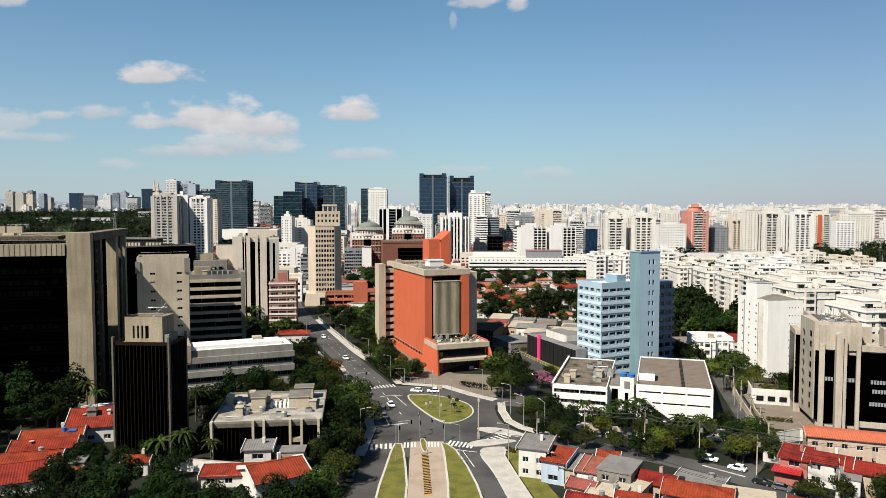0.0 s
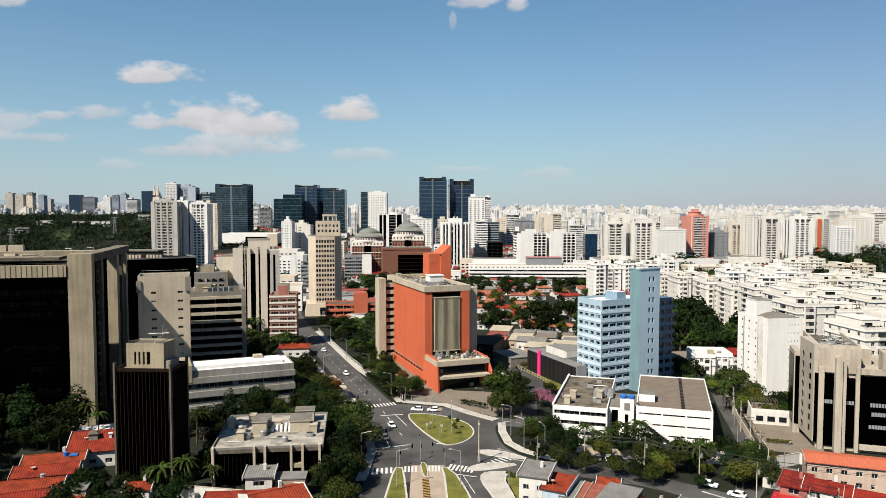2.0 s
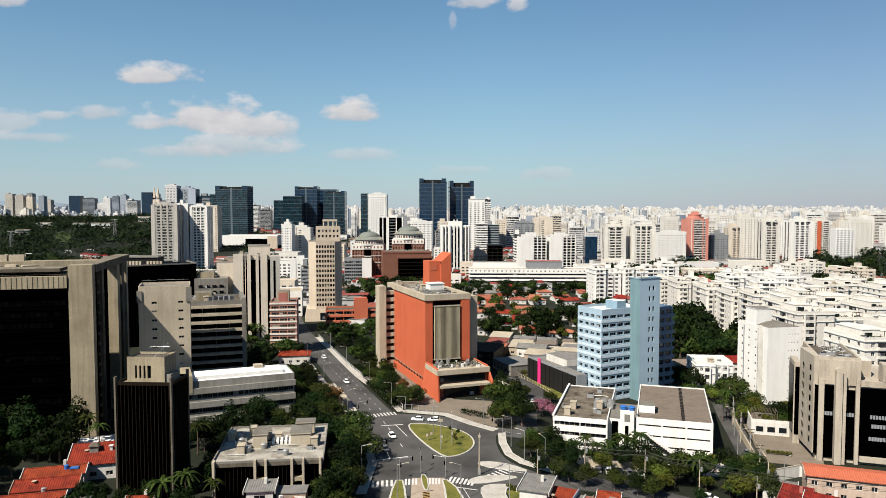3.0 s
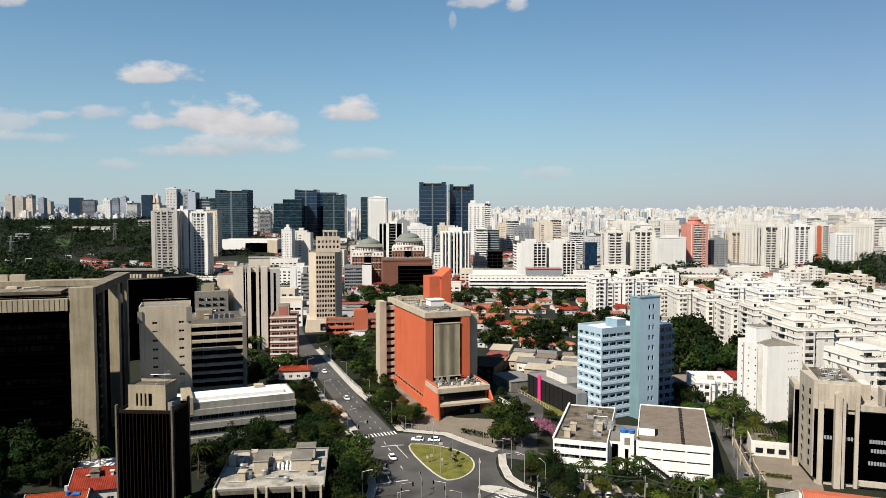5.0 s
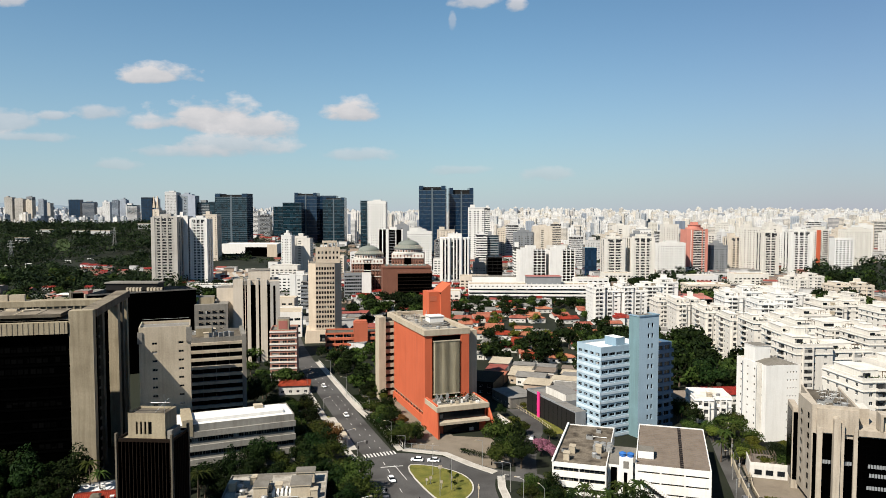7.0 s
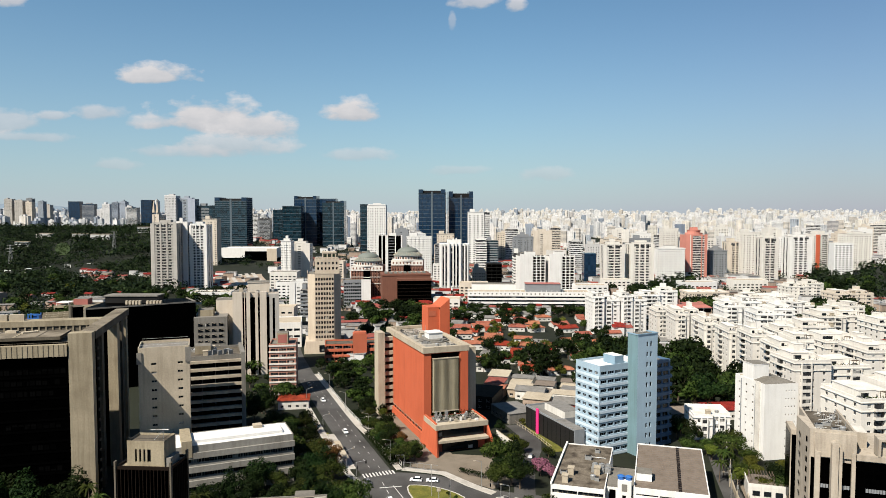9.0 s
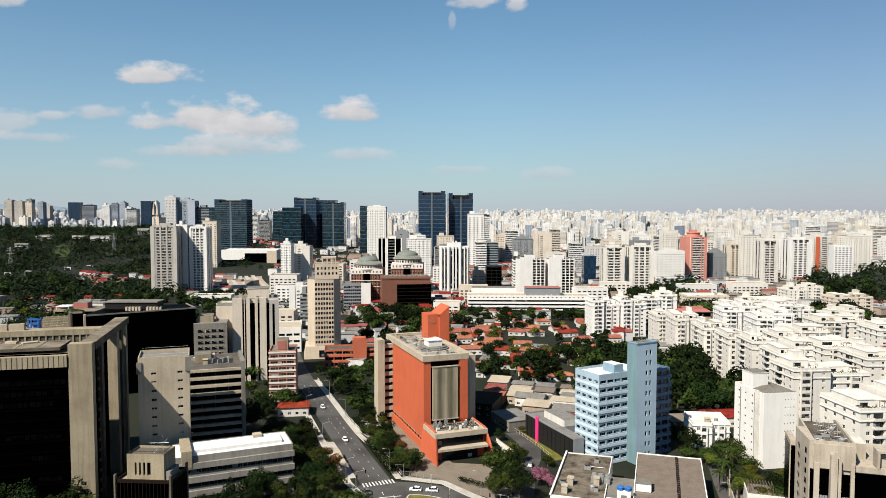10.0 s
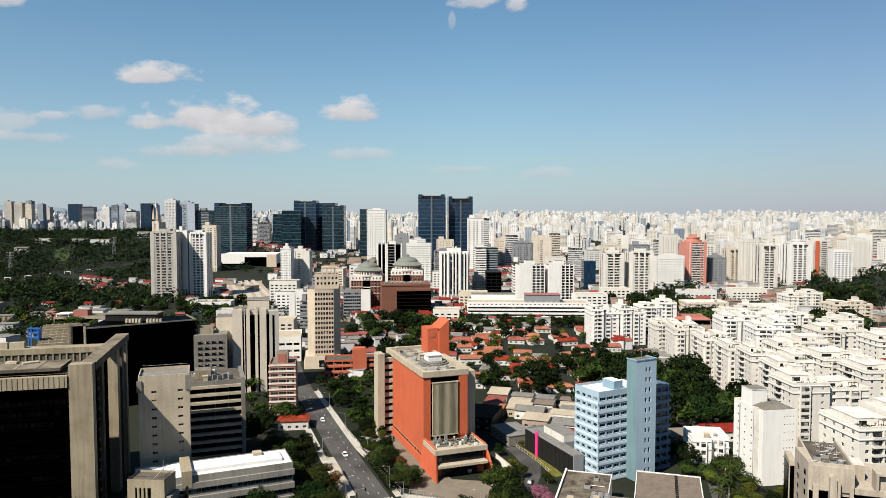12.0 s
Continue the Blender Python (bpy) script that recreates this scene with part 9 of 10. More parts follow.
def low_quarters():
    """Endless low houses between the towers, gabled, tiled or sheeted."""
    r = random.Random(12)
    s = Shape()
    for i in range(3700):
        y = 430 + 1700 * r.random() ** 1.3
        x = r.uniform(-0.66, 0.68) * y
        if (-385 < x < -268 and 1110 < y < 1200) or (abs(x + 330 - (1100 - y) * 0.56) < 34 and 860 < y < 1112):
            continue
        if wooded(x, y) or near_rail(x, y, 22) or (x < -0.3 * y and y > 1080 and y < 2050) or (x < -0.2 * y and y < 860 and r.random() < 0.7):
            continue
        if -30 < x < 125 and y < 610:
            continue
        if 145 < x < 330 and y < 560:
            continue
        if x < -80 and y < 520:
            continue
        w, d, h = r.uniform(7, 15), r.uniform(7, 13), r.uniform(3, 7.5)
        z = ground_height(x, y)
        a = r.uniform(-0.35, 0.35)
        c, n = math.cos(a), math.sin(a)
        q = lambda px, py, pz: (x + px * c - py * n, y + px * n + py * c, z + pz)
        red = math.sin(x * 0.013 + 1) + math.sin(y * 0.011 + x * 0.005) > 0.35
        k = r.choice((1, 1, 2, 3) if red else (2, 3, 3, 3, 4))
        if k == 4 and r.random() < 0.4:
            w, h = w * 1.5, h + r.uniform(2, 7)
        A, B, C, D = (0, 0), (w, 0), (w, d), (0, d)
        wall = r.choice((0, 5, 5))
        for p0, p1 in ((A, B), (B, C), (C, D), (D, A)):
            s.poly([q(*p0, 0), q(*p1, 0), q(*p1, h), q(*p0, h)], wall)
        t = 0.3 * d / 2 if k < 3 else 0.5
        s.poly([q(-0.4, -0.4, h - 0.1), q(w + 0.4, -0.4, h - 0.1), q(w + 0.4, d / 2, h + t), q(-0.4, d / 2, h + t)], k)
        s.poly([q(w + 0.4, d + 0.4, h - 0.1), q(-0.4, d + 0.4, h - 0.1), q(-0.4, d / 2, h + t), q(w + 0.4, d / 2, h + t)], k)
        s.poly([q(w, 0, h), q(w, d, h), q(w, d / 2, h + t)], wall)
        s.poly([q(0, d, h), q(0, 0, h), q(0, d / 2, h + t)], wall)
    tagged(part("low_quarters", s, [HOUSE_CREAM, TILE, TILE_OLD, FIBRE, CONCRETE_GREY, WHITE_FAR]), "crowded low houses with tile and sheet roofs", "houses", kind="stuff")


low_quarters()


# ---- houses ----
def house(x, y, rot, w, d, h, roof=None, wall=None, style="gable", label="", rise=0.32, z=0.0):
    """A small house: walls with windows, a ribbed tile roof with eaves and ridge."""
    roof, wall = roof or TILE, wall or HOUSE_WHITE
    R = thing("house", x, y, z, rot, label or "white rendered house with red clay tile roof", "house", "small houses")
    n = max(1, int(h // 2.7))
    s = Shape()
    bays = max(1, int(w // 3.2))
    pitch = w / bays
    xs = [(pitch * (i + 0.3), pitch * (i + 0.72)) for i in range(bays)]
    zs = [(0.9 + 2.8 * k, 2.1 + 2.8 * k) for k in range(n) if 2.1 + 2.8 * k < h - 0.2]
    for side in ("front", "right", "back", "left"):
        o, u, nn, turn, width = side_frame(side, w, d)
        if side == "front":
            pierced(s, o, u, nn, width, 0, h, xs, zs, 0.2)
        else:
            pierced(s, o, u, nn, width, 0, h, (), (), 0)
    top = rise * (d / 2)
    if style == "gable":
        s.poly([(w, 0, h), (w, d, h), (w, d / 2, h + top)])
        s.poly([(0, d, h), (0, 0, h), (0, d / 2, h + top)])
    else:
        s.poly([(0, 0, h - 0.05), (w, 0, h - 0.05), (w, d, h - 0.05), (0, d, h - 0.05)])
    part("wall", s, [wall], R)
    key = ("house", round(xs[0][1] - xs[0][0], 2))
    if key not in PANES:
        PANES[key] = pane(xs[0][1] - xs[0][0], 1.2, 1).mesh("window", [GLASS, WHITE])
    for za, zb in zs:
        for xa, xb in xs:
            part("window", PANES[key], None, R).matrix_basis = pose(xa, 0.19, za)
    e = 0.5
    if style == "flat":
        part("roof", Shape().box(-0.2, w + 0.2, -0.2, d + 0.2, h, h + 0.25), [roof], R)
        return R
    s = Shape()
    ribs = max(6, int((w + 2 * e) / 0.55))

    def slope(p0, p1, q0, q1):
        """Ribbed sheet between the eave p0-p1 and the upper edge q0-q1."""
        p0, p1, q0, q1 = Vector(p0), Vector(p1), Vector(q0), Vector(q1)
        nrm = (p1 - p0).cross(q0 - p0)
        nrm = nrm.normalized() if nrm.length else Vector((0, 0, 1))
        for i in range(ribs):
            a, b, m = i / ribs, (i + 1) / ribs, (i + 0.5) / ribs
            A, B, C = p0.lerp(p1, a), p0.lerp(p1, m) + nrm * 0.09, p0.lerp(p1, b)
            D, E2, F = q0.lerp(q1, a), q0.lerp(q1, m) + nrm * 0.09, q0.lerp(q1, b)
            s.poly([A, B, E2, D])
            s.poly([B, C, F, E2])
        s.poly([p0 - nrm * 0.12, q0 - nrm * 0.12, q1 - nrm * 0.12, p1 - nrm * 0.12])
        s.poly([p0 - nrm * 0.12, p1 - nrm * 0.12, p1, p0])

    dz = rise * e
    if style == "gable":
        slope((-e, -e, h - dz), (w + e, -e, h - dz), (-e, d / 2, h + top), (w + e, d / 2, h + top))
        slope((w + e, d + e, h - dz), (-e, d + e, h - dz), (w + e, d / 2, h + top), (-e, d / 2, h + top))
        s.box(-e, w + e, d / 2 - 0.16, d / 2 + 0.16, h + top - 0.03, h + top + 0.14)
    elif style == "shed":
        slope((-e, -e, h - dz), (w + e, -e, h - dz), (-e, d + e, h + top), (w + e, d + e, h + top))
    else:
        k = d / 2 + e
        slope((-e, -e, h - dz), (w + e, -e, h - dz), (-e + k, d / 2, h + top), (w + e - k, d / 2, h + top))
        slope((w + e, d + e, h - dz), (-e, d + e, h - dz), (w + e - k, d / 2, h + top), (-e + k, d / 2, h + top))
        slope((w + e, -e, h - dz), (w + e, d + e, h - dz), (w + e - k, d / 2, h + top), (w + e - k, d / 2 + 0.01, h + top))
        slope((-e, d + e, h - dz), (-e, -e, h - dz), (-e + k, d / 2 + 0.01, h + top), (-e + k, d / 2, h + top))
    part("roof", s, [roof], R)
    if y < 200 and style in ("gable", "shed"):
        for xa in (-e - 0.16, w + e + 0.01):
            p = Shape()
            if style == "gable":
                prof = [(-e, h - dz - 0.6), (d / 2, h + top - 0.5), (d + e, h - dz - 0.6), (d + e, h - dz + 0.3), (d / 2, h + top + 0.4), (-e, h - dz + 0.3)]
            else:
                prof = [(-e, h - dz - 0.6), (d + e, h + top - 0.5), (d + e, h + top + 0.4), (-e, h - dz + 0.3)]
            p.poly([(xa, a, b) for a, b in prof][::-1])
            p.poly([(xa + 0.15, a, b) for a, b in prof])
            for i in range(len(prof)):
                (a0, b0), (a1, b1) = prof[i], prof[(i + 1) % len(prof)]
                p.poly([(xa, a0, b0), (xa, a1, b1), (xa + 0.15, a1, b1), (xa + 0.15, a0, b0)][::-1])
            part("party_wall", p, [wall], R, "raised party wall along the roof edge")
        k = int(abs(x) * 13 + y * 7) % 4
        mid = h + top * (0.5 if style == "shed" else 0.45)
        if k == 0:
            part("water_tank", Shape().tube(w * 0.7, d * 0.75, 0.55, 0.6, mid, mid + 1.1, 12).tube(w * 0.7, d * 0.75, 0.64, 0.2, mid + 1.1, mid + 1.3, 12), [TANK_BLUE if k else STEEL], R)
        elif k == 1:
            part("satellite_dish", Shape().tube(w * 0.3, d * 0.3, 0.05, 0.05, mid - 0.4, mid + 0.6, 6).tube(w * 0.3, d * 0.3, 0.15, 0.6, mid + 0.6, mid + 0.85, 12), [CONCRETE_LIGHT], R)
        elif k == 2:
            part("chimney", Shape().box(w * 0.6, w * 0.6 + 0.7, d * 0.6, d * 0.6 + 0.7, h, h + top + 1.2), [wall], R)
    return R


TL = "white rendered house with red clay tile roof"
# left foreground row
H1 = house(-99.5, 184, 16, 12, 18, 4.4, TILE, HOUSE_WHITE, "gable", "white house with red tile roof and a roof dormer")
part("dormer", Shape().box(4.4, 6.6, 4.6, 6.8, 5.4, 7.6), [CONCRETE_GREY], H1, "grey rooftop dormer")
part("dormer_roof", Shape().prism([(4.1, 4.3), (6.9, 4.3), (6.9, 7.1), (4.1, 7.1)], 7.6, 8.1, 0, None, 0.4), [CONCRETE_OLD_SHADED], H1)
part("chimney", Shape().box(9.4, 10.1, 5.0, 5.7, 5.0, 7.2).box(9.2, 10.3, 4.8, 5.9, 7.2, 7.4), [HOUSE_WHITE], H1)
house(-104, 167, 16, 14, 8, 4.2, TILE, HOUSE_CREAM, "gable", "cream house with red tile roof and white parapet")
H2 = house(-107, 176.5, 16, 14, 7, 4.0, TILE, HOUSE_WHITE, "gable", "white house with red tile roof and blue tank")
part("water_tank", Shape().tube(9.6, 2.2, 0.55, 0.6, 4.6, 5.6, 12).tube(9.6, 2.2, 0.64, 0.2, 5.6, 5.8, 12), [TANK_BLUE], H2, "blue plastic water tank")
part("solar_panel", Shape().prism([(10.4, 1.4), (12.6, 1.4), (12.6, 2.8), (10.4, 2.8)], 4.7, 5.0, 0, None, 0.05), [TANK_BLUE], H2, "blue rooftop sheet")
house(-106, 158, 14, 17, 7, 4.0, TILE, HOUSE_WHITE, "gable", "white house with long red tile roof")
house(-101, 142, 24, 17, 13, 4.6, TILE, HOUSE_WHITE, "gable", "white house with broad red tile roof")
house(-86.5, 151, 14, 6, 5, 3.0, TILE, HOUSE_WHITE, "shed", "small annex with red tile roof")
house(-88, 160, 14, 5, 5, 3.6, FIBRE, HOUSE_CREAM, "flat", "small annex with grey flat roof")
house(-74.5, 162, 6, 5.5, 5, 3.4, TILE, HOUSE_WHITE, "gable", TL)
house(-54, 155, 5, 12, 5, 2.8, TILE, HOUSE_WHITE, "shed", "low white building with tile roof")
house(-39.5, 147, 32, 12, 12, 4.2, TILE, HOUSE_WHITE, "gable", "white house with broad red tile roof")
house(-46.6, 163, 6, 6.2, 6, 6.0, FIBRE, HOUSE_WHITE, "shed", "white cubic house with pale sloped roof", 0.12)
house(-40, 165, 4, 7, 4.5, 4.6, FIBRE, HOUSE_CREAM, "flat", "low cream annex with flat roof")
house(-76.5, 326, 8, 14, 11, 4.4, TILE, HOUSE_WHITE, "hip", "white house with hipped red tile roof beside the avenue")
# right foreground row
HOUSE_TAN = surface("tan_pink_render", (0.36, 0.275, 0.22), 0.85, 0.35, 0.08, 0.4, 0.12)
HOUSE_BLUE = surface("faded_blue_render", (0.30, 0.36, 0.42), 0.85, 0.35, 0.08, 0.4, 0.12)
house(17.6, 162.0, -20, 6.4, 9.0, 7.0, FIBRE, HOUSE_WHITE, "shed", "narrow white two-storey house with grey roof", 0.1)
house(22.4, 158.6, -27, 5.4, 8.6, 5.2, TILE, HOUSE_BLUE, "shed", "faded blue house with red tile roof", 0.16)
house(26.6, 156.8, -26, 4.4, 8.6, 4.2, FIBRE, HOUSE_CREAM, "shed", "house with dark corrugated sheet roof", 0.12)
house(29.8, 154.8, -26, 4.6, 8.6, 4.2, TILE_OLD, HOUSE_WHITE, "shed", "house with patched red tile roof", 0.14)
house(33.4, 151.2, -30, 7.4, 9.8, 5.8, FIBRE, CONCRETE_GREY, "flat", "grey concrete house with bare flat roof")
house(36.2, 163.0, -19, 4.6, 6.0, 4.0, TILE, HOUSE_WHITE, "gable", "small house with red tile roof")
house(26.6, 147.8, -32, 5.2, 5.0, 3.6, TILE_OLD, HOUSE_CREAM, "gable", "house with faded red tile roof")
house(29.8, 143.0, -28, 6.6, 6.0, 3.7, CONCRETE_LIGHT, HOUSE_WHITE, "shed", "house with pale sheet roof", 0.12)
house(24.5, 138.5, -22, 9.0, 6.5, 3.6, TILE, HOUSE_WHITE, "gable", "white rendered house with red clay tile roof")
house(34.6, 139.0, -20, 6.6, 6.4, 3.7, TILE, HOUSE_WHITE, "gable", "white rendered house with red clay tile roof")
house(36.2, 146.4, -38, 5.2, 5.6, 3.7, CONCRETE_LIGHT, HOUSE_CREAM, "shed", "house with whitish sheet roof", 0.14)
house(39.8, 151.0, -36, 9.6, 7.2, 4.0, TILE, HOUSE_CREAM, "gable", "cream house with dark red tile roof")
house(45.2, 142.8, -26, 13.0, 8.6, 4.0, TILE, HOUSE_CREAM, "gable", "cream house with broad red tile roof")
house(51.0, 152.2, -36, 9.4, 5.0, 3.6, FIBRE, HOUSE_WHITE, "shed", "house with dark grey sheet roof", 0.12)
house(55.4, 138.4, -24, 10.0, 9.5, 3.8, CONCRETE_LIGHT, HOUSE_WHITE, "flat", "white house with pale flat roof")
house(42.0, 133.0, -26, 12.0, 8.0, 4.0, TILE, HOUSE_WHITE, "gable", "white rendered house with red clay tile roof")
house(67.0, 134.0, -26, 10.0, 8.0, 4.0, TILE, HOUSE_CREAM, "gable", "cream house with red tile roof")
house(77.6, 160.2, -34, 5.6, 8.6, 5.4, TILE, RED_TOWER, "shed", "house with dark red walls and red tile roof", 0.16)
house(82.0, 157.8, -36, 9.0, 7.6, 5.6, TILE, HOUSE_WHITE, "gable", "white two-storey house with red tile roof and balcony")
house(88.2, 152.0, -34, 8.6, 8.2, 5.2, TILE, HOUSE_CREAM, "gable", "cream two-storey house with red tile roof")
house(84.4, 149.4, -32, 4.6, 5.2, 4.6, FIBRE, HOUSE_WHITE, "flat", "house with grey flat roof terrace")
house(96.0, 147.5, -34, 8.0, 8.0, 5.4, TILE, HOUSE_WHITE, "gable", "white rendered house with red clay tile roof")
house(90.5, 173.0, -20, 26, 9, 6.2, ORANGE_DULL, HOUSE_TAN, "gable", "long tan house with orange roof", 0.16)
house(79.0, 172.0, -30, 7.0, 6, 3.4, FIBRE, HOUSE_WHITE, "shed", "shed with grey sheet roof", 0.12)
K = thing("kiosk", 75.5, 158.5, 0, -34, "dark red kiosk with flat awning", "kiosk")
part("body", Shape().box(0, 5, 0, 3.5, 0, 3.0), [RED_TOWER], K)
part("awning", Shape().box(-0.5, 5.5, -1.4, 3.7, 3.0, 3.2), [CAR_RED], K)
# beyond the blue building
house(100, 305, 6, 16, 11, 4.2, ROOF_BROWN, HOUSE_CREAM, "gable", "house with brown tile roof")
house(117, 309, 6, 18, 12, 4.6, TILE, HOUSE_WHITE, "gable", TL)
# shops and sheds between the orange and the blue building
house(8.0, 330, -18, 16, 22, 6.0, BLACK_CLAD, DARK_METAL, "flat", "low black flat-roofed showroom")
house(22.5, 320, -68, 18, 13, 4.4, FIBRE, CONCRETE_GREY, "flat", "low grey tin-roofed shed")
house(36.0, 345, -20, 14, 9, 4.6, FIBRE, HOUSE_WHITE, "gable", "house with grey sheet roof")
house(52.0, 338, -20, 13, 9, 4.6, CONCRETE_LIGHT, HOUSE_WHITE, "flat", "white house with pale flat roof")
house(38.0, 330, -20, 12, 10, 4.6, CONCRETE_LIGHT, HOUSE_CREAM, "shed", "cream house with pale sheet roof", 0.12)
house(51.0, 322, -20, 14, 10, 4.8, FIBRE, HOUSE_WHITE, "gable", "white house with grey sheet roof")
house(46.0, 304, -20, 17, 12, 5.5, TILE, HOUSE_WHITE, "hip", "white house with broad red tile roof")


def shed_rows():
    """Crowded low sheds and shops behind the showroom."""
    r = random.Random(52)
    for j in range(3):
        for i in range(4):
            x, y = 20 + i * 12.5 + j * 2.5, 352 + j * 13 - i * 3.4
            roof = (FIBRE, CONCRETE_LIGHT, TILE_OLD, FIBRE, ROOF_BROWN)[r.randrange(5)]
            lab = {FIBRE: "shed with weathered grey sheet roof", CONCRETE_LIGHT: "shed with pale sheet roof", TILE_OLD: "house with faded clay tile roof", ROOF_BROWN: "shed with brown metal roof"}[roof]
            house(x, y, -18 + r.uniform(-4, 4), r.uniform(9, 12), r.uniform(8, 11.5), r.uniform(2.9, 4.4), roof, r.choice([HOUSE_WHITE, HOUSE_CREAM]), r.choice(["gable", "shed", "shed"]), lab, r.uniform(0.08, 0.2))


shed_rows()


def showroom():
    R = thing("showroom", 36.2, 300.8, 0, -68, "dark grey flat-roofed showroom with magenta panel", "shop")
    building("", 0, 0, 0, 24, 13, 9.6, GREY_TOWER, {}, "", part_of=R, roof=FIBRE, parapet=0.7)
    block(R, "wing", 24.004, 38, 0, 4.5, 0, 9.4, GREY_TOWER, "", FIBRE)
    part("cladding", Shape().box(0.2, 37.6, -0.25, -0.002, 0.2, 8.9), [DARK_METAL], R, "dark grey cladding")
    for i in range(11):
        part("cladding_joint", Shape().box(2 + i * 3.3, 2.1 + i * 3.3, -0.3, -0.252, 0.2, 8.9), [BLACK_CLAD], R)
    part("magenta_panel", Shape().box(9.6, 11.4, -0.7, -0.254, 0, 10.6), [MAGENTA], R, "tall magenta panel")
    block(R, "upper_room", 7, 23, 5, 12.6, 8.9, 11.8, HOUSE_WHITE, "white upper storey", FIBRE)


showroom()


def house_quarter(n, box, seed, keep=None):
    r = random.Random(seed)
    done = []
    for _ in range(n * 20):
        if len(done) >= n:
            break
        x, y = r.uniform(box[0], box[1]), r.uniform(box[2], box[3])
        if (keep and not keep(x, y)) or any(abs(x - a) < 15.5 and abs(y - b) < 12.5 for a, b in done):
            continue
        done.append((x, y))
        k = r.random()
        roof = TILE if k < 0.22 else TILE_OLD if k < 0.78 else FIBRE
        lab = {TILE: TL, TILE_OLD: "house with faded clay tile roof", FIBRE: "house with grey sheet roof"}[roof]
        house(x, y, r.uniform(-15, 15), r.uniform(11, 16.5), r.uniform(8, 12.5), r.uniform(2.8, 4.2), roof, HOUSE_WHITE, r.choice(["gable", "hip", "gable"]), lab)


house_quarter(34, (-5, 118, 392, 470), 31, lambda x, y: x > -2)
house_quarter(40, (-25, 120, 474, 612), 32)

# ---- vehicles and street furniture ----
def car(x, y, rot, paint, label, z=0.04):
    R = thing("car", x, y, z, rot, label, "car", "cars on the streets")
    s = Shape()
    prof = [(-2.05, 0.32), (2.0, 0.32), (2.1, 0.55), (2.05, 0.78), (1.0, 0.92), (-1.95, 0.95), (-2.1, 0.7)]
    n = len(prof)
    for sgn in (-1, 1):
        ring = [(px, sgn * 0.84, pz) for px, pz in prof]
        s.poly(ring if sgn < 0 else ring[::-1])
    for i in range(n):
        a, b = prof[i], prof[(i + 1) % n]
        s.poly([(a[0], -0.84, a[1]), (a[0], 0.84, a[1]), (b[0], 0.84, b[1]), (b[0], -0.84, b[1])])
    part("body", s, [paint], R)
    g = Shape()
    low, up = [(1.05, 0.92), (-1.85, 0.95)], [(0.35, 1.42), (-1.35, 1.44)]
    for (xa, za), (xb, zb) in ((low[0], up[0]), (low[1], up[1])):
        pts = [(xa, -0.8, za), (xa, 0.8, za), (xb, 0.64, zb), (xb, -0.64, zb)]
        g.poly(pts if xa > 0 else pts[::-1])
    for sgn in (-1, 1):
        pts = [(low[1][0], sgn * 0.8, low[1][1]), (low[0][0], sgn * 0.8, low[0][1]), (up[0][0], sgn * 0.64, up[0][1]), (up[1][0], sgn * 0.64, up[1][1])]
        g.poly(pts if sgn < 0 else pts[::-1])
    part("window", g, [GLASS], R)
    part("roof", Shape().prism([(-1.37, -0.66), (0.37, -0.66), (0.37, 0.66), (-1.37, 0.66)], 1.42, 1.5, 0, None, 0.08), [paint], R)
    for wx in (-1.3, 1.3):
        for wy in (-0.78, 0.78):
            w = Shape().beam((wx, wy - 0.11, 0.31), (wx, wy + 0.11, 0.31), 0.31, 0.31, 12)
            wheel = part("wheel", w, [RUBBER], R)
            part("rim", Shape().beam((wx, wy - 0.118, 0.31), (wx, wy + 0.118, 0.31), 0.18, 0.18, 10), [STEEL], wheel)
    return R


car(-9.0, 239.0, 172, CAR_WHITE, "white hatchback waiting at the corner")
car(-3.4, 238.4, 176, CAR_WHITE, "white car waiting behind another at the corner")
car(-16.4, 221.0, -72, CAR_WHITE, "white hatchback driving towards the crossing")
car(-25.2, 236.5, -68, CAR_GREY, "dark grey car at the zebra crossing")
car(-17.5, 208.5, -74, CAR_GREY, "grey car driving on the avenue")
car(-40.5, 292.0, -70, CAR_WHITE, "white car driving along the avenue")
car(-58.0, 341.0, -70, CAR_WHITE, "white car driving along the avenue")
car(-70.5, 372.0, -70, CAR_GREY, "grey car driving along the avenue")
for i, (x, y, rot, paint, name) in enumerate(((42.5, 191.5, 80, CAR_GREY, "grey"), (45.3, 191.0, 80, CAR_WHITE, "white"), (48.0, 190.2, 80, CAR_BLACK, "black"), (50.8, 189.6, 80, CAR_GREY, "grey"), (53.6, 189.0, 80, CAR_WHITE, "white"))):
    car(x, y, rot, paint, name + " car parked before the white building")
car(66.0, 172.5, -34, CAR_WHITE, "white car parked under street trees")
car(72.2, 157.2, -40, CAR_BLACK, "black car parked beside a red kiosk")
car(75.2, 154.0, -40, CAR_GREY, "dark grey car parked by the kerb")
car(78.0, 150.8, -42, CAR_BLACK, "black car parked by the kerb")
car(70.2, 166.0, 140, CAR_WHITE, "white car parked by the houses")
car(89.5, 205.5, 70, CAR_GREY, "grey car in the side street")
car(33.5, 262.0, 70, CAR_GREY, "grey car parked by the curved path")
car(-21.3, 160.0, 92, CAR_GREY, "grey car in the shade of trees")


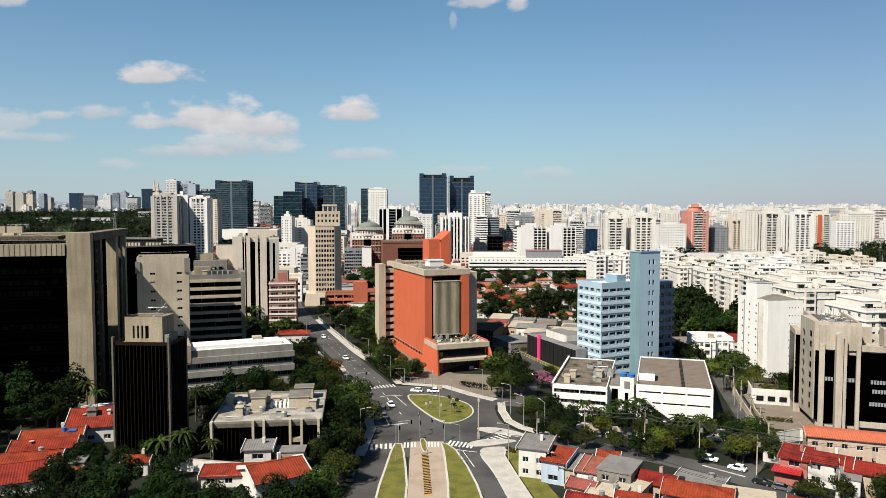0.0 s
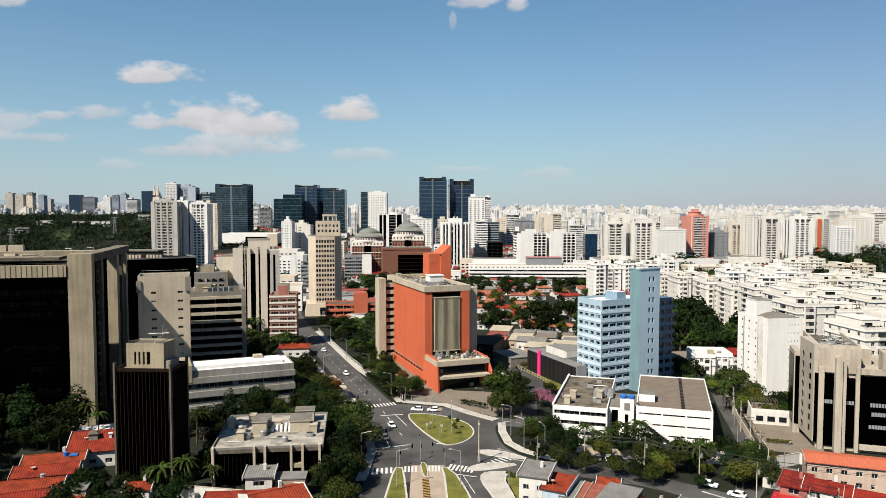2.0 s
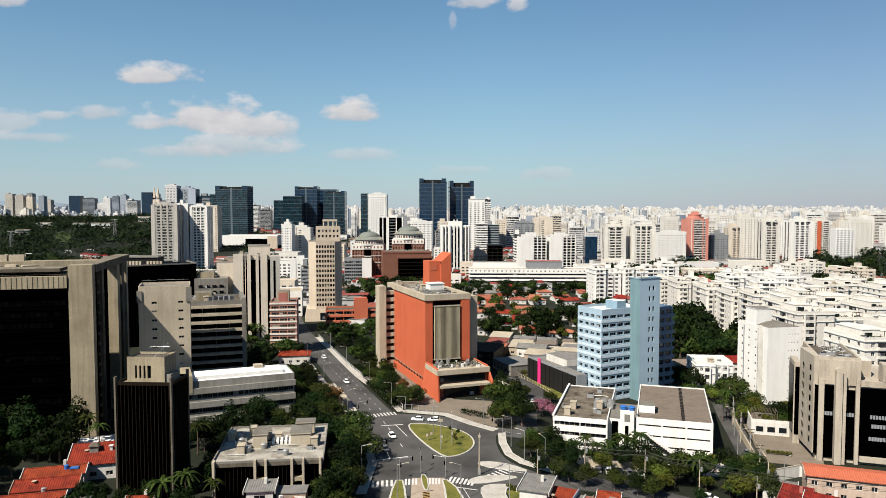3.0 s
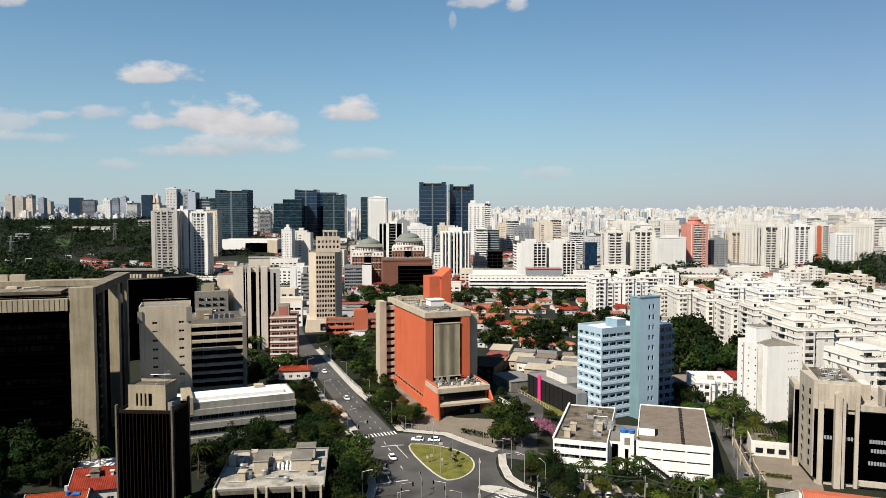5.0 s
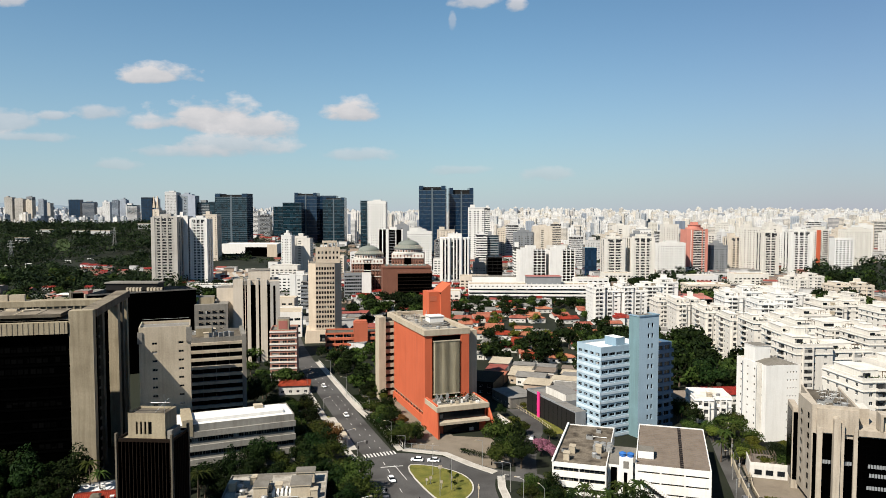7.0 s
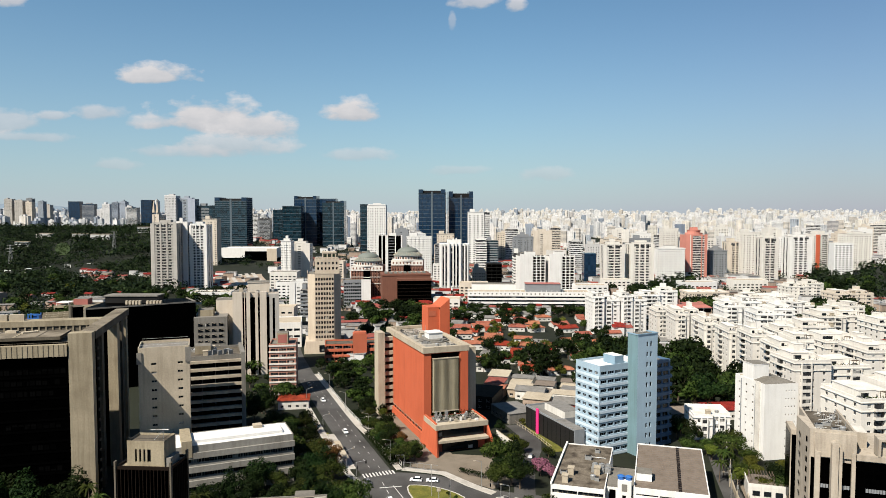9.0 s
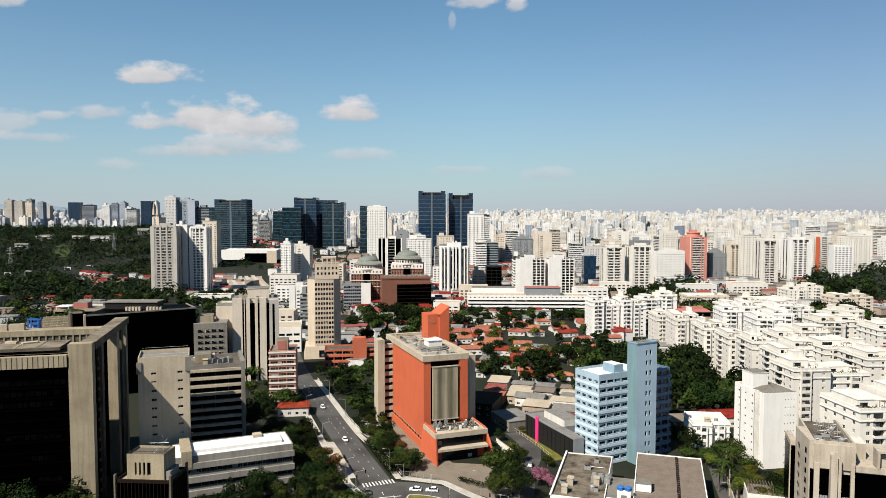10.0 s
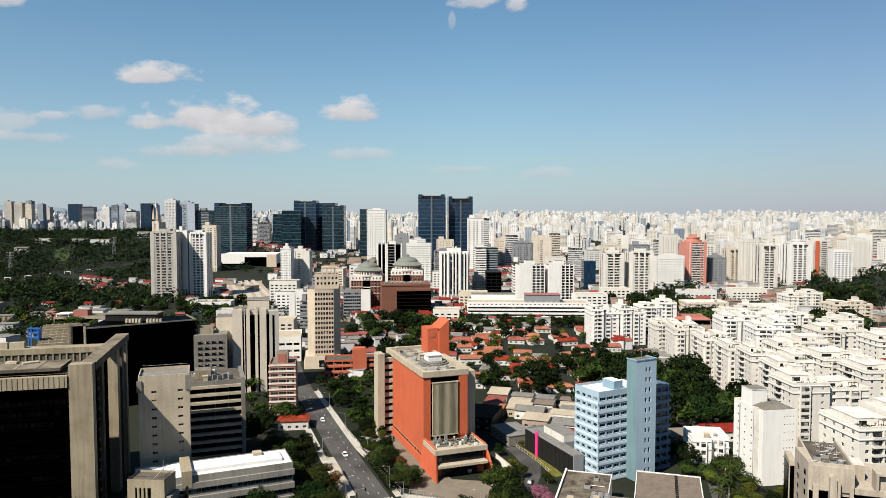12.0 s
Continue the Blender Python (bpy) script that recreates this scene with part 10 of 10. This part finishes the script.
def street_lamp(x, y, rot, h=9.0, arm=2.2, z=0.1):
    R = thing("street_lamp", x, y, z, rot, "grey steel street lamp with curved arm", "street lamp", "street lamps")
    part("pole", Shape().beam((0, 0, 0), (0, 0, h), 0.12, 0.07, 8), [STEEL], R)
    part("arm", Shape().beam((0, 0, h - 0.05), (arm, 0, h + 0.5), 0.06, 0.05), [STEEL], R)
    part("lamp_head", Shape().box(arm - 0.1, arm + 0.7, -0.16, 0.16, h + 0.42, h + 0.58), [CONCRETE_LIGHT], R)
    return R


for x, y, rot in ((-19.0, 255, 200), (-30.6, 289, 200), (-44.6, 323, 200), (-57.6, 359, 200), (-33.6, 244, 20), (-48.8, 286, 20), (-63.8, 329, 20),
                  (20.5, 212, 180), (23.0, 199, 160), (13.2, 233, 200), (-22.0, 186, 0), (16.2, 172, 180), (-11.6, 172, 0), (4.2, 172, 180), (28.0, 192.5, 120),
                  (-3.4, 226, 90), (2.5, 214, 90), (86.2, 176, 30), (84.0, 199, 10), (92.5, 222, 180)):
    street_lamp(x, y, rot)


def utility_pole(x, y, rot, h=9.5):
    R = thing("utility_pole", x, y, 0.05, rot, "concrete utility pole with crossarms and wires", "utility pole", "utility poles")
    part("pole", Shape().prism([(-0.15, -0.12), (0.15, -0.12), (0.15, 0.12), (-0.15, 0.12)], 0, h, 0, None, 0.35), [CONCRETE_LIGHT], R)
    for z in (h - 0.4, h - 1.3):
        part("crossarm", Shape().box(-1.1, 1.1, 0.12, 0.24, z - 0.06, z + 0.06), [DARK_METAL], R)
    for i in range(3):
        part("insulator", Shape().tube(-0.9 + 0.9 * i, 0.18, 0.06, 0.05, h - 0.34, h - 0.1, 6), [CONCRETE_GREY], R)
    part("transformer", Shape().tube(0.0, -0.45, 0.3, 0.3, h - 2.8, h - 1.8, 10), [STEEL], R)


POLES = [(24.5, 182.0), (38.0, 187.5), (52.5, 181.5), (64.0, 174.0), (73.5, 163.0), (84.0, 147.5)]
for i, (x, y) in enumerate(POLES):
    utility_pole(x, y, 60)
SIDE = [(80.5, 172.5), (84.5, 186.0), (88.0, 200.0), (92.0, 216.0), (97.0, 234.0), (103, 252)]
for x, y in SIDE:
    utility_pole(x, y, -16)


def wires(pts, h, label, sag=0.9):
    root = thing("overhead_wires", pts[0][0], pts[0][1], 0, 0, label, "wires")
    ox, oy = pts[0]
    for k, dz in enumerate((0, 0.05, -0.9, -1.3)):
        path = []
        for (ax, ay), (bx, by) in zip(pts, pts[1:]):
            path += [(ax + (bx - ax) * i / 8 - ox + (k - 1.5) * 0.35, ay + (by - ay) * i / 8 - oy, h + dz - 4 * sag * (i / 8) * (1 - i / 8)) for i in range(8)]
        path.append((pts[-1][0] - ox + (k - 1.5) * 0.35, pts[-1][1] - oy, h + dz))
        s = Shape()
        for px, py, pz in path:
            s.v += [(px + 0.035, py, pz), (px - 0.018, py + 0.02, pz + 0.03), (px - 0.018, py - 0.02, pz - 0.03)]
        for i in range(len(path) - 1):
            for j in range(3):
                s.f.append((3 * i + j, 3 * i + (j + 1) % 3, 3 * i + 3 + (j + 1) % 3, 3 * i + 3 + j))
                s.m.append(0)
        part("wire", s, [DARK_METAL], root)


wires(POLES, 9.4, "dark sagging overhead wires between poles")
wires(SIDE, 9.4, "dark sagging overhead wires along a side street")
wires([(64.0, 174.0), (110.0, 157.0)], 9.2, "dark overhead wires crossing to the houses", 1.4)
wires([(24.5, 182.0), (56.0, 137.0)], 9.2, "dark overhead wires above the red roofs", 1.2)


def sign_mast():
    R = thing("traffic_signal_mast", 9.6, 189.2, 0.12, 0, "tall pale signal mast with boxes", "traffic light")
    part("pole", Shape().beam((0, 0, 0), (0, 0, 11.5), 0.22, 0.12, 10), [CONCRETE_LIGHT], R)
    part("cabinet", Shape().box(-0.35, 0.35, -0.3, 0.3, 0, 1.6), [STEEL], R)
    part("camera_box", Shape().box(-0.25, 0.3, -0.25, 0.25, 10.2, 10.8), [CONCRETE_LIGHT], R)


def traffic_light(x, y, rot, arm=3.4, h=5.6):
    R = thing("traffic_light", x, y, 0.1, rot, "dark traffic light on a steel post with arm", "traffic light", "traffic lights")
    part("post", Shape().beam((0, 0, 0), (0, 0, h), 0.09, 0.08, 8), [STEEL], R)
    part("arm", Shape().beam((0, 0, h), (arm, 0, h + 0.3), 0.06), [STEEL], R)
    for px in (0.25, arm):
        head = part("signal_head", Shape().box(px - 0.18, px + 0.18, -0.35, -0.1, h - 1.0 + (0.3 if px == arm else -1.2), h + 0.1 + (0.3 if px == arm else -1.2)), [BLACK_CLAD], R)


sign_mast()


def sign_totem(x, y, rot, h, w, label):
    R = thing("sign_post", x, y, 0.18, rot, label, "sign", "sign posts")
    part("post", Shape().beam((0, 0, 0), (0, 0, h), 0.1, 0.08, 8), [STEEL], R)
    part("panel", Shape().box(-w / 2, w / 2, -0.2, -0.08, h - 0.9, h), [CONCRETE_LIGHT], R, "blank pale panel")
    part("panel_frame", Shape().box(-w / 2 - 0.06, w / 2 + 0.06, -0.08, 0.0, h - 0.96, h + 0.06), [DARK_METAL], R)


sign_totem(-1.0, 208.6, 8, 9.5, 1.3, "tall grey post with a white panel on the grass island")
sign_totem(-0.6, 214.6, 0, 2.6, 0.8, "low white sign on the grass island")
sign_totem(-4.0, 218.4, 10, 2.4, 0.9, "low white sign on the grass island")
sign_totem(-5.2, 217.6, 0, 2.2, 0.7, "low white sign on the grass island")
sign_totem(2.6, 217.0, 0, 3.0, 0.5, "slim sign post on the grass island")
sign_totem(-27.6, 221.0, 20, 3.2, 0.8, "sign post on the lawn beside the avenue")


def planter_tree(x, y):
    R = thing("young_tree", x, y, 0.18, 0, "thin young tree on the grass island", "tree", "young trees")
    part("trunk", Shape().beam((0, 0, 0), (0.1, 0, 2.4), 0.06, 0.04, 6), [BARK], R)
    part("crown", crown(int(x * 3 + y), 0.9, 0.9, 0.8, 1.8, 4, 120, 0.2), [LEAF], R)


for x, y in ((2.0, 222.0), (4.4, 219.0), (3.4, 213.0)):
    planter_tree(x, y)
traffic_light(-6.3, 190.4, 100)
traffic_light(0.4, 187.0, 170)
traffic_light(-11.8, 186.0, 10)
traffic_light(-19.8, 199.0, 20)
traffic_light(-13.6, 249.0, 200)
traffic_light(18.8, 222.0, 190)
traffic_light(-29.8, 241.5, 20)


def bus_shelter(x, y, rot):
    R = thing("bus_shelter", x, y, 0.16, rot, "pale bus shelter with flat roof and posts", "bus shelter")
    part("roof", Shape().prism([(0, 0), (9, 0), (9, 2.2), (0, 2.2)], 2.7, 2.95, 0, None, -0.04), [CONCRETE_LIGHT], R)
    for px in (0.5, 3.2, 5.9, 8.5):
        part("post", Shape().box(px - 0.08, px + 0.08, 1.7, 1.86, 0, 2.7), [STEEL], R)
    part("back_panel", Shape().box(0.6, 8.4, 1.9, 1.95, 0.6, 2.3), [GLASS], R)
    part("bench", Shape().box(1, 8, 1.2, 1.6, 0.42, 0.5), [STEEL], R)
    part("advert_panel", Shape().box(8.8, 9.0, 0.4, 1.8, 0.2, 2.4), [WHITE], R)


bus_shelter(-34.0, 253.6, 108)
bus_shelter(-37.4, 264.0, 108)


def fence(pts, h, label, mat=None, step=2.4):
    """Posts with two rails and upright bars between."""
    mat = mat or WHITE
    ox, oy = pts[0]
    R = thing("fence", ox, oy, 0.15, 0, label, "fence")
    post = Shape().box(-0.08, 0.08, -0.08, 0.08, 0, h).mesh("post", [mat])
    for (ax, ay), (bx, by) in zip(pts, pts[1:]):
        d = math.hypot(bx - ax, by - ay)
        n = max(1, int(d / step))
        turn = math.degrees(math.atan2(by - ay, bx - ax))
        for i in range(n):
            part("post", post, None, R).matrix_basis = pose(ax - ox + (bx - ax) * i / n, ay - oy + (by - ay) * i / n, 0, 0, 0, turn)
        for z in (0.3, h - 0.15):
            part("rail", Shape().box(0, d, -0.04, 0.04, z, z + 0.09), [mat], R).matrix_basis = pose(ax - ox, ay - oy, 0, 0, 0, turn)


fence([(-14.8, 253), (-24.9, 280), (-28.4, 291.5)], 1.7, "pale fence before a hedge along the avenue")
fence([(-34.8, 302), (-43.3, 323), (-56.6, 360), (-70.8, 398.8)], 1.5, "white metal fence along the avenue")
fence([(-14, 251.5), (-1.5, 248)], 2.2, "grey fence of the office forecourt", STEEL)
fence([(31.6, 304.9), (35.3, 295.0), (39.3, 283.4), (42.7, 270.7)], 1.5, "pale fence beside a curving street", CONCRETE_LIGHT)


def garden_wall(pts, h, mat, label):
    R = thing("garden_wall", pts[0][0], pts[0][1], 0, 0, label, "wall")
    ox, oy = pts[0]
    for (ax, ay), (bx, by) in zip(pts, pts[1:]):
        d = math.hypot(bx - ax, by - ay)
        turn = math.degrees(math.atan2(by - ay, bx - ax))
        part("wall", Shape().box(0, d, -0.12, 0.12, 0, h), [mat], R).matrix_basis = pose(ax - ox, ay - oy, 0, 0, 0, turn)
        part("coping", Shape().box(-0.05, d + 0.05, -0.18, 0.18, h + 0.002, h + 0.1), [CONCRETE_LIGHT], R).matrix_basis = pose(ax - ox, ay - oy, 0, 0, 0, turn)


garden_wall([(22.3, 285.7), (27.7, 270.7)], 3.2, HOUSE_WHITE, "white garden wall with dark openings")
garden_wall([(-66, 166.5), (-55, 164.2), (-47, 162.6)], 3.0, HOUSE_WHITE, "long white garden wall above the trees")
garden_wall([(-39.5, 161.5), (-27.5, 158.5), (-26.5, 152)], 3.0, HOUSE_WHITE, "white garden wall beside the tiled house")
garden_wall([(23.5, 164.5), (27.0, 158.0), (34.5, 155.0)], 3.2, HOUSE_WHITE, "white yard wall with faded painting")
garden_wall([(20.2, 177), (22.5, 166), (23.5, 164.5)], 2.4, CONCRETE_LIGHT, "low concrete yard wall")
garden_wall([(81.5, 178), (89.5, 200.5), (95.5, 226), (101.5, 247)], 2.2, CONCRETE_LIGHT, "concrete wall along the side street")
garden_wall([(92, 199), (95, 213), (103, 236)], 1.6, CONCRETE, "tan concrete wall of the forecourt")
garden_wall([(40, 196.5), (55, 192.3), (66, 189)], 1.8, CONCRETE_LIGHT, "low pale wall of the white building")
garden_wall([(83, 182.5), (96, 187.8), (118, 181)], 3.2, HOUSE_WHITE, "white yard wall behind the houses")


def terrace_building():
    """Low annex with a roof terrace between the side street and the tower."""
    R = thing("terrace_building", 98.8, 224.2, 0, -17, "low pale annex with a brown roof terrace and pergola", "building")
    part("wall", Shape().box(0, 15, 0.15, 12, 0, 4.1, 0, 1), [HOUSE_WHITE, ROOF_BROWN], R)
    part("parapet", Shape().box(0, 15, 0.15, 0.45, 4.1, 5.0).box(0, 0.3, 0.45, 12, 4.1, 5.0), [HOUSE_WHITE], R)
    s = Shape()
    for i in range(9):
        s.box(1 + i * 0.9, 1.16 + i * 0.9, 4.0, 9.0, 6.5, 6.7)
    part("pergola_beams", s, [BARK], R, "brown pergola beams")
    for x, y in ((1.0, 4.2), (8.2, 4.2), (1.0, 8.6), (8.2, 8.6)):
        part("pergola_post", Shape().box(x, x + 0.2, y, y + 0.2, 4.1, 6.5), [BARK], R)
    part("terrace_shrub", leaf_row(9.0, 91), [LEAF], R).matrix_basis = pose(3, 0.6, 4.1)
    for i in range(4):
        part("window", Shape().box(1.4 + i * 3.4, 3.6 + i * 3.4, 0.05, 0.148, 1.2, 2.8), [GLASS], R)


terrace_building()


def hedge(x, y, rot, ln, w, h, label, mat=None):
    r = random.Random(int(x * 7 + y))
    s = Shape()
    for i in range(int(ln * w * 26)):
        p = Vector((r.uniform(0, ln), r.uniform(0, w), h * (0.2 + 0.8 * r.random() ** 0.5)))
        k = r.uniform(0.14, 0.3)
        n = Vector((r.uniform(-1, 1), r.uniform(-1, 1), r.uniform(0, 1))).normalized()
        t = n.cross(Vector((0.3, 0.5, 0.8))).normalized()
        b = n.cross(t)
        s.poly([p - t * k, p - b * k * 0.7, p + t * k, p + b * k * 0.7])
    R = thing("hedge", x, y, 0.1, rot, label, "hedge", "hedges")
    part("foliage", s, [mat or LEAF_DARK], R)


hedge(-15.5, 254.5, 110, 38, 4.2, 1.6, "clipped dark green hedge along the fence")
hedge(-30.0, 300, 110, 24, 4.0, 1.4, "clipped dark green hedge along the fence")
hedge(5.5, 246.5, -38, 11, 2.2, 1.8, "clipped hedge at the forecourt corner")
hedge(95.0, 205.0, -18, 7, 2.0, 1.0, "low light green hedge on the forecourt", LEAF_LIGHT)
hedge(16.0, 181.0, -70, 4, 1.4, 0.7, "low planting in the lawn", LEAF_LIGHT)


def frond_ring(seed, count, ln):
    r = random.Random(seed)
    s = Shape()
    for i in range(count):
        a = 2 * math.pi * i / count + r.uniform(-0.2, 0.2)
        up = r.uniform(0.1, 0.9)
        d = Vector((math.cos(a), math.sin(a), 0))
        w = Vector((-d.y, d.x, 0))
        prev = Vector((0, 0, 0))
        n = 7
        pts = [Vector((0, 0, 0)) + d * ln * k / n + Vector((0, 0, up * ln * 0.55 * math.sin(k / n * 2.0) - (k / n) ** 2 * ln * 0.55)) for k in range(n + 1)]
        for k in range(n):
            p, q = pts[k], pts[k + 1]
            hw = 0.42 * (1 - (k / n) * 0.7)
            for sg in (-1, 1):
                s.poly([p, q, q + w * sg * hw + Vector((0, 0, -0.22)) + d * 0.25, p + w * sg * hw * 1.05 + Vector((0, 0, -0.22)) + d * 0.1])
    return s


PALM_CROWN = frond_ring(3, 15, 3.2).mesh("fronds", [LEAF])


def palm(x, y, h, k=1.0):
    R = thing("palm_tree", x, y, 0, (x * 37 + y * 11) % 360, "palm tree with arching green fronds", "palm tree", "palm trees")
    part("trunk", Shape().beam((0, 0, 0), (0.25, 0.1, h * 0.55), 0.22, 0.17, 8).beam((0.25, 0.1, h * 0.55), (0.35, 0.1, h), 0.17, 0.13, 8), [BARK], R)
    c = part("fronds", PALM_CROWN, None, R)
    c.matrix_basis = pose(0.35, 0.1, h) @ Matrix.Diagonal((k, k, k, 1))


for x, y, h, k in ((-105, 207, 11, 1.1), (-101.5, 205, 9, 1.0), (-72.5, 205, 9, 1.0), (-71.5, 208, 8, 0.9), (-67.5, 165, 7.5, 1.3), (-62.5, 168, 8.5, 1.2), (-56, 169, 6, 0.9),
                   (36.5, 197, 6.5, 0.9), (40.0, 197.5, 7.5, 1.0), (43.5, 196.5, 6, 0.9), (46.5, 196, 6.8, 0.9), (50.5, 200.5, 7.0, 0.9), (52.2, 199, 7.4, 1.0), (54.0, 198, 6.6, 0.9), (55.8, 200, 7.8, 1.0),
                   (98.5, 243, 9, 1.1), (101.5, 246, 10, 1.1), (95, 238, 7, 1.0), (62, 184, 7, 1.1), (66.5, 182.5, 6.5, 1.2)):
    palm(x, y, h, k)


def railway():
    pts = RAIL
    raised("railway", pts, 18, -1.0, 5.0, GRASS, CONCRETE, "yellowish grass embankment of a railway line", "railway")
    R = thing("railway_gantries", 0, 0, 0, 0, "row of pale steel gantries over the railway", "gantry")
    for i in range(11):
        k = i / 10 * 5.999
        j = int(k)
        a, b = pts[j], pts[j + 1]
        x, y = a[0] + (b[0] - a[0]) * (k - j), a[1] + (b[1] - a[1]) * (k - j)
        part("gantry", Shape().box(-6, -5.5, -0.3, 0.3, 0, 6.5).box(5.5, 6, -0.3, 0.3, 0, 6.5).box(-6, 6, -0.3, 0.3, 6.0, 6.8), [WHITE_FAR], R).matrix_basis = pose(x, y, 5.0, 0, 0, -20)


railway()


def depot_lanes():
    """Pale concrete lanes that curve through the depot, with dark strips between them."""
    mid = [(-302, 1075), (-294, 1020), (-281, 970), (-262, 915), (-242, 860), (-222, 800)]
    road("depot_yard", mid, 66, 1.6, ASPHALT_RED, "brownish depot ground between the lanes", "road")
    for k in range(6):
        off = -27.5 + 11.0 * k
        pts = [(x + off * (0.55 + 0.09 * i), y + off * 0.35 + 5 * math.sin(i * 1.3 + k)) for i, (x, y) in enumerate(mid)]
        road("depot_lane", pts, 5.4, 1.75 + 0.03 * k, PAVING, "pale concrete depot lane", "road")


depot_lanes()


def pylon(x, y, h):
    R = thing("power_pylon", x, y, ground_height(x, y), 10, "grey steel lattice power pylon", "power pylon", "power pylons")
    s = Shape()
    for sx, sy in ((-1, -1), (1, -1), (1, 1), (-1, 1)):
        s.beam((sx * 3, sy * 3, 0), (sx * 0.5, sy * 0.5, h), 0.22, 0.15, 4)
    for k in range(7):
        a, b = 3 - 2.5 * k / 7, 3 - 2.5 * (k + 1) / 7
        za, zb = h * k / 7, h * (k + 1) / 7
        for sx in (-1, 1):
            s.beam((sx * a, -a, za), (-sx * b, -b, zb), 0.12, 0.12, 4)
    part("lattice", s, [STEEL], R)
    for z in (h * 0.72, h * 0.84, h * 0.96):
        part("arm", Shape().beam((-5, 0, z), (5, 0, z), 0.18, 0.18, 4), [STEEL], R)


pylon(-640, 1050, 34)
pylon(-560, 1210, 34)
pylon(-470, 1330, 34)


def hill_house(x, y, w, d, h):
    R = thing("hill_building", x, y, ground_height(x, y) - 2, 8, "pale low building among trees on the hill", "building", "hill buildings")
    part("wall", Shape().box(0, w, 0, d, 0, h), [WHITE_FAR], R)
    part("roof", Shape().box(-0.6, w + 0.6, -0.6, d + 0.6, h, h + 0.8), [CONCRETE_LIGHT], R)
    for k in range(2):
        part("strip_window", Shape().box(1, w - 1, -0.2, -0.002, 3 + 4 * k, 4.6 + 4 * k), [GLASS], R)


for x, y, w, d, h in ((-660, 1330, 34, 18, 14), (-720, 1380, 26, 14, 11), (-610, 1420, 40, 16, 12), (-560, 1380, 22, 14, 10), (-780, 1360, 30, 14, 12), (-500, 1520, 44, 18, 14), (-760, 1260, 22, 12, 10)):
    hill_house(x, y, w, d, h)
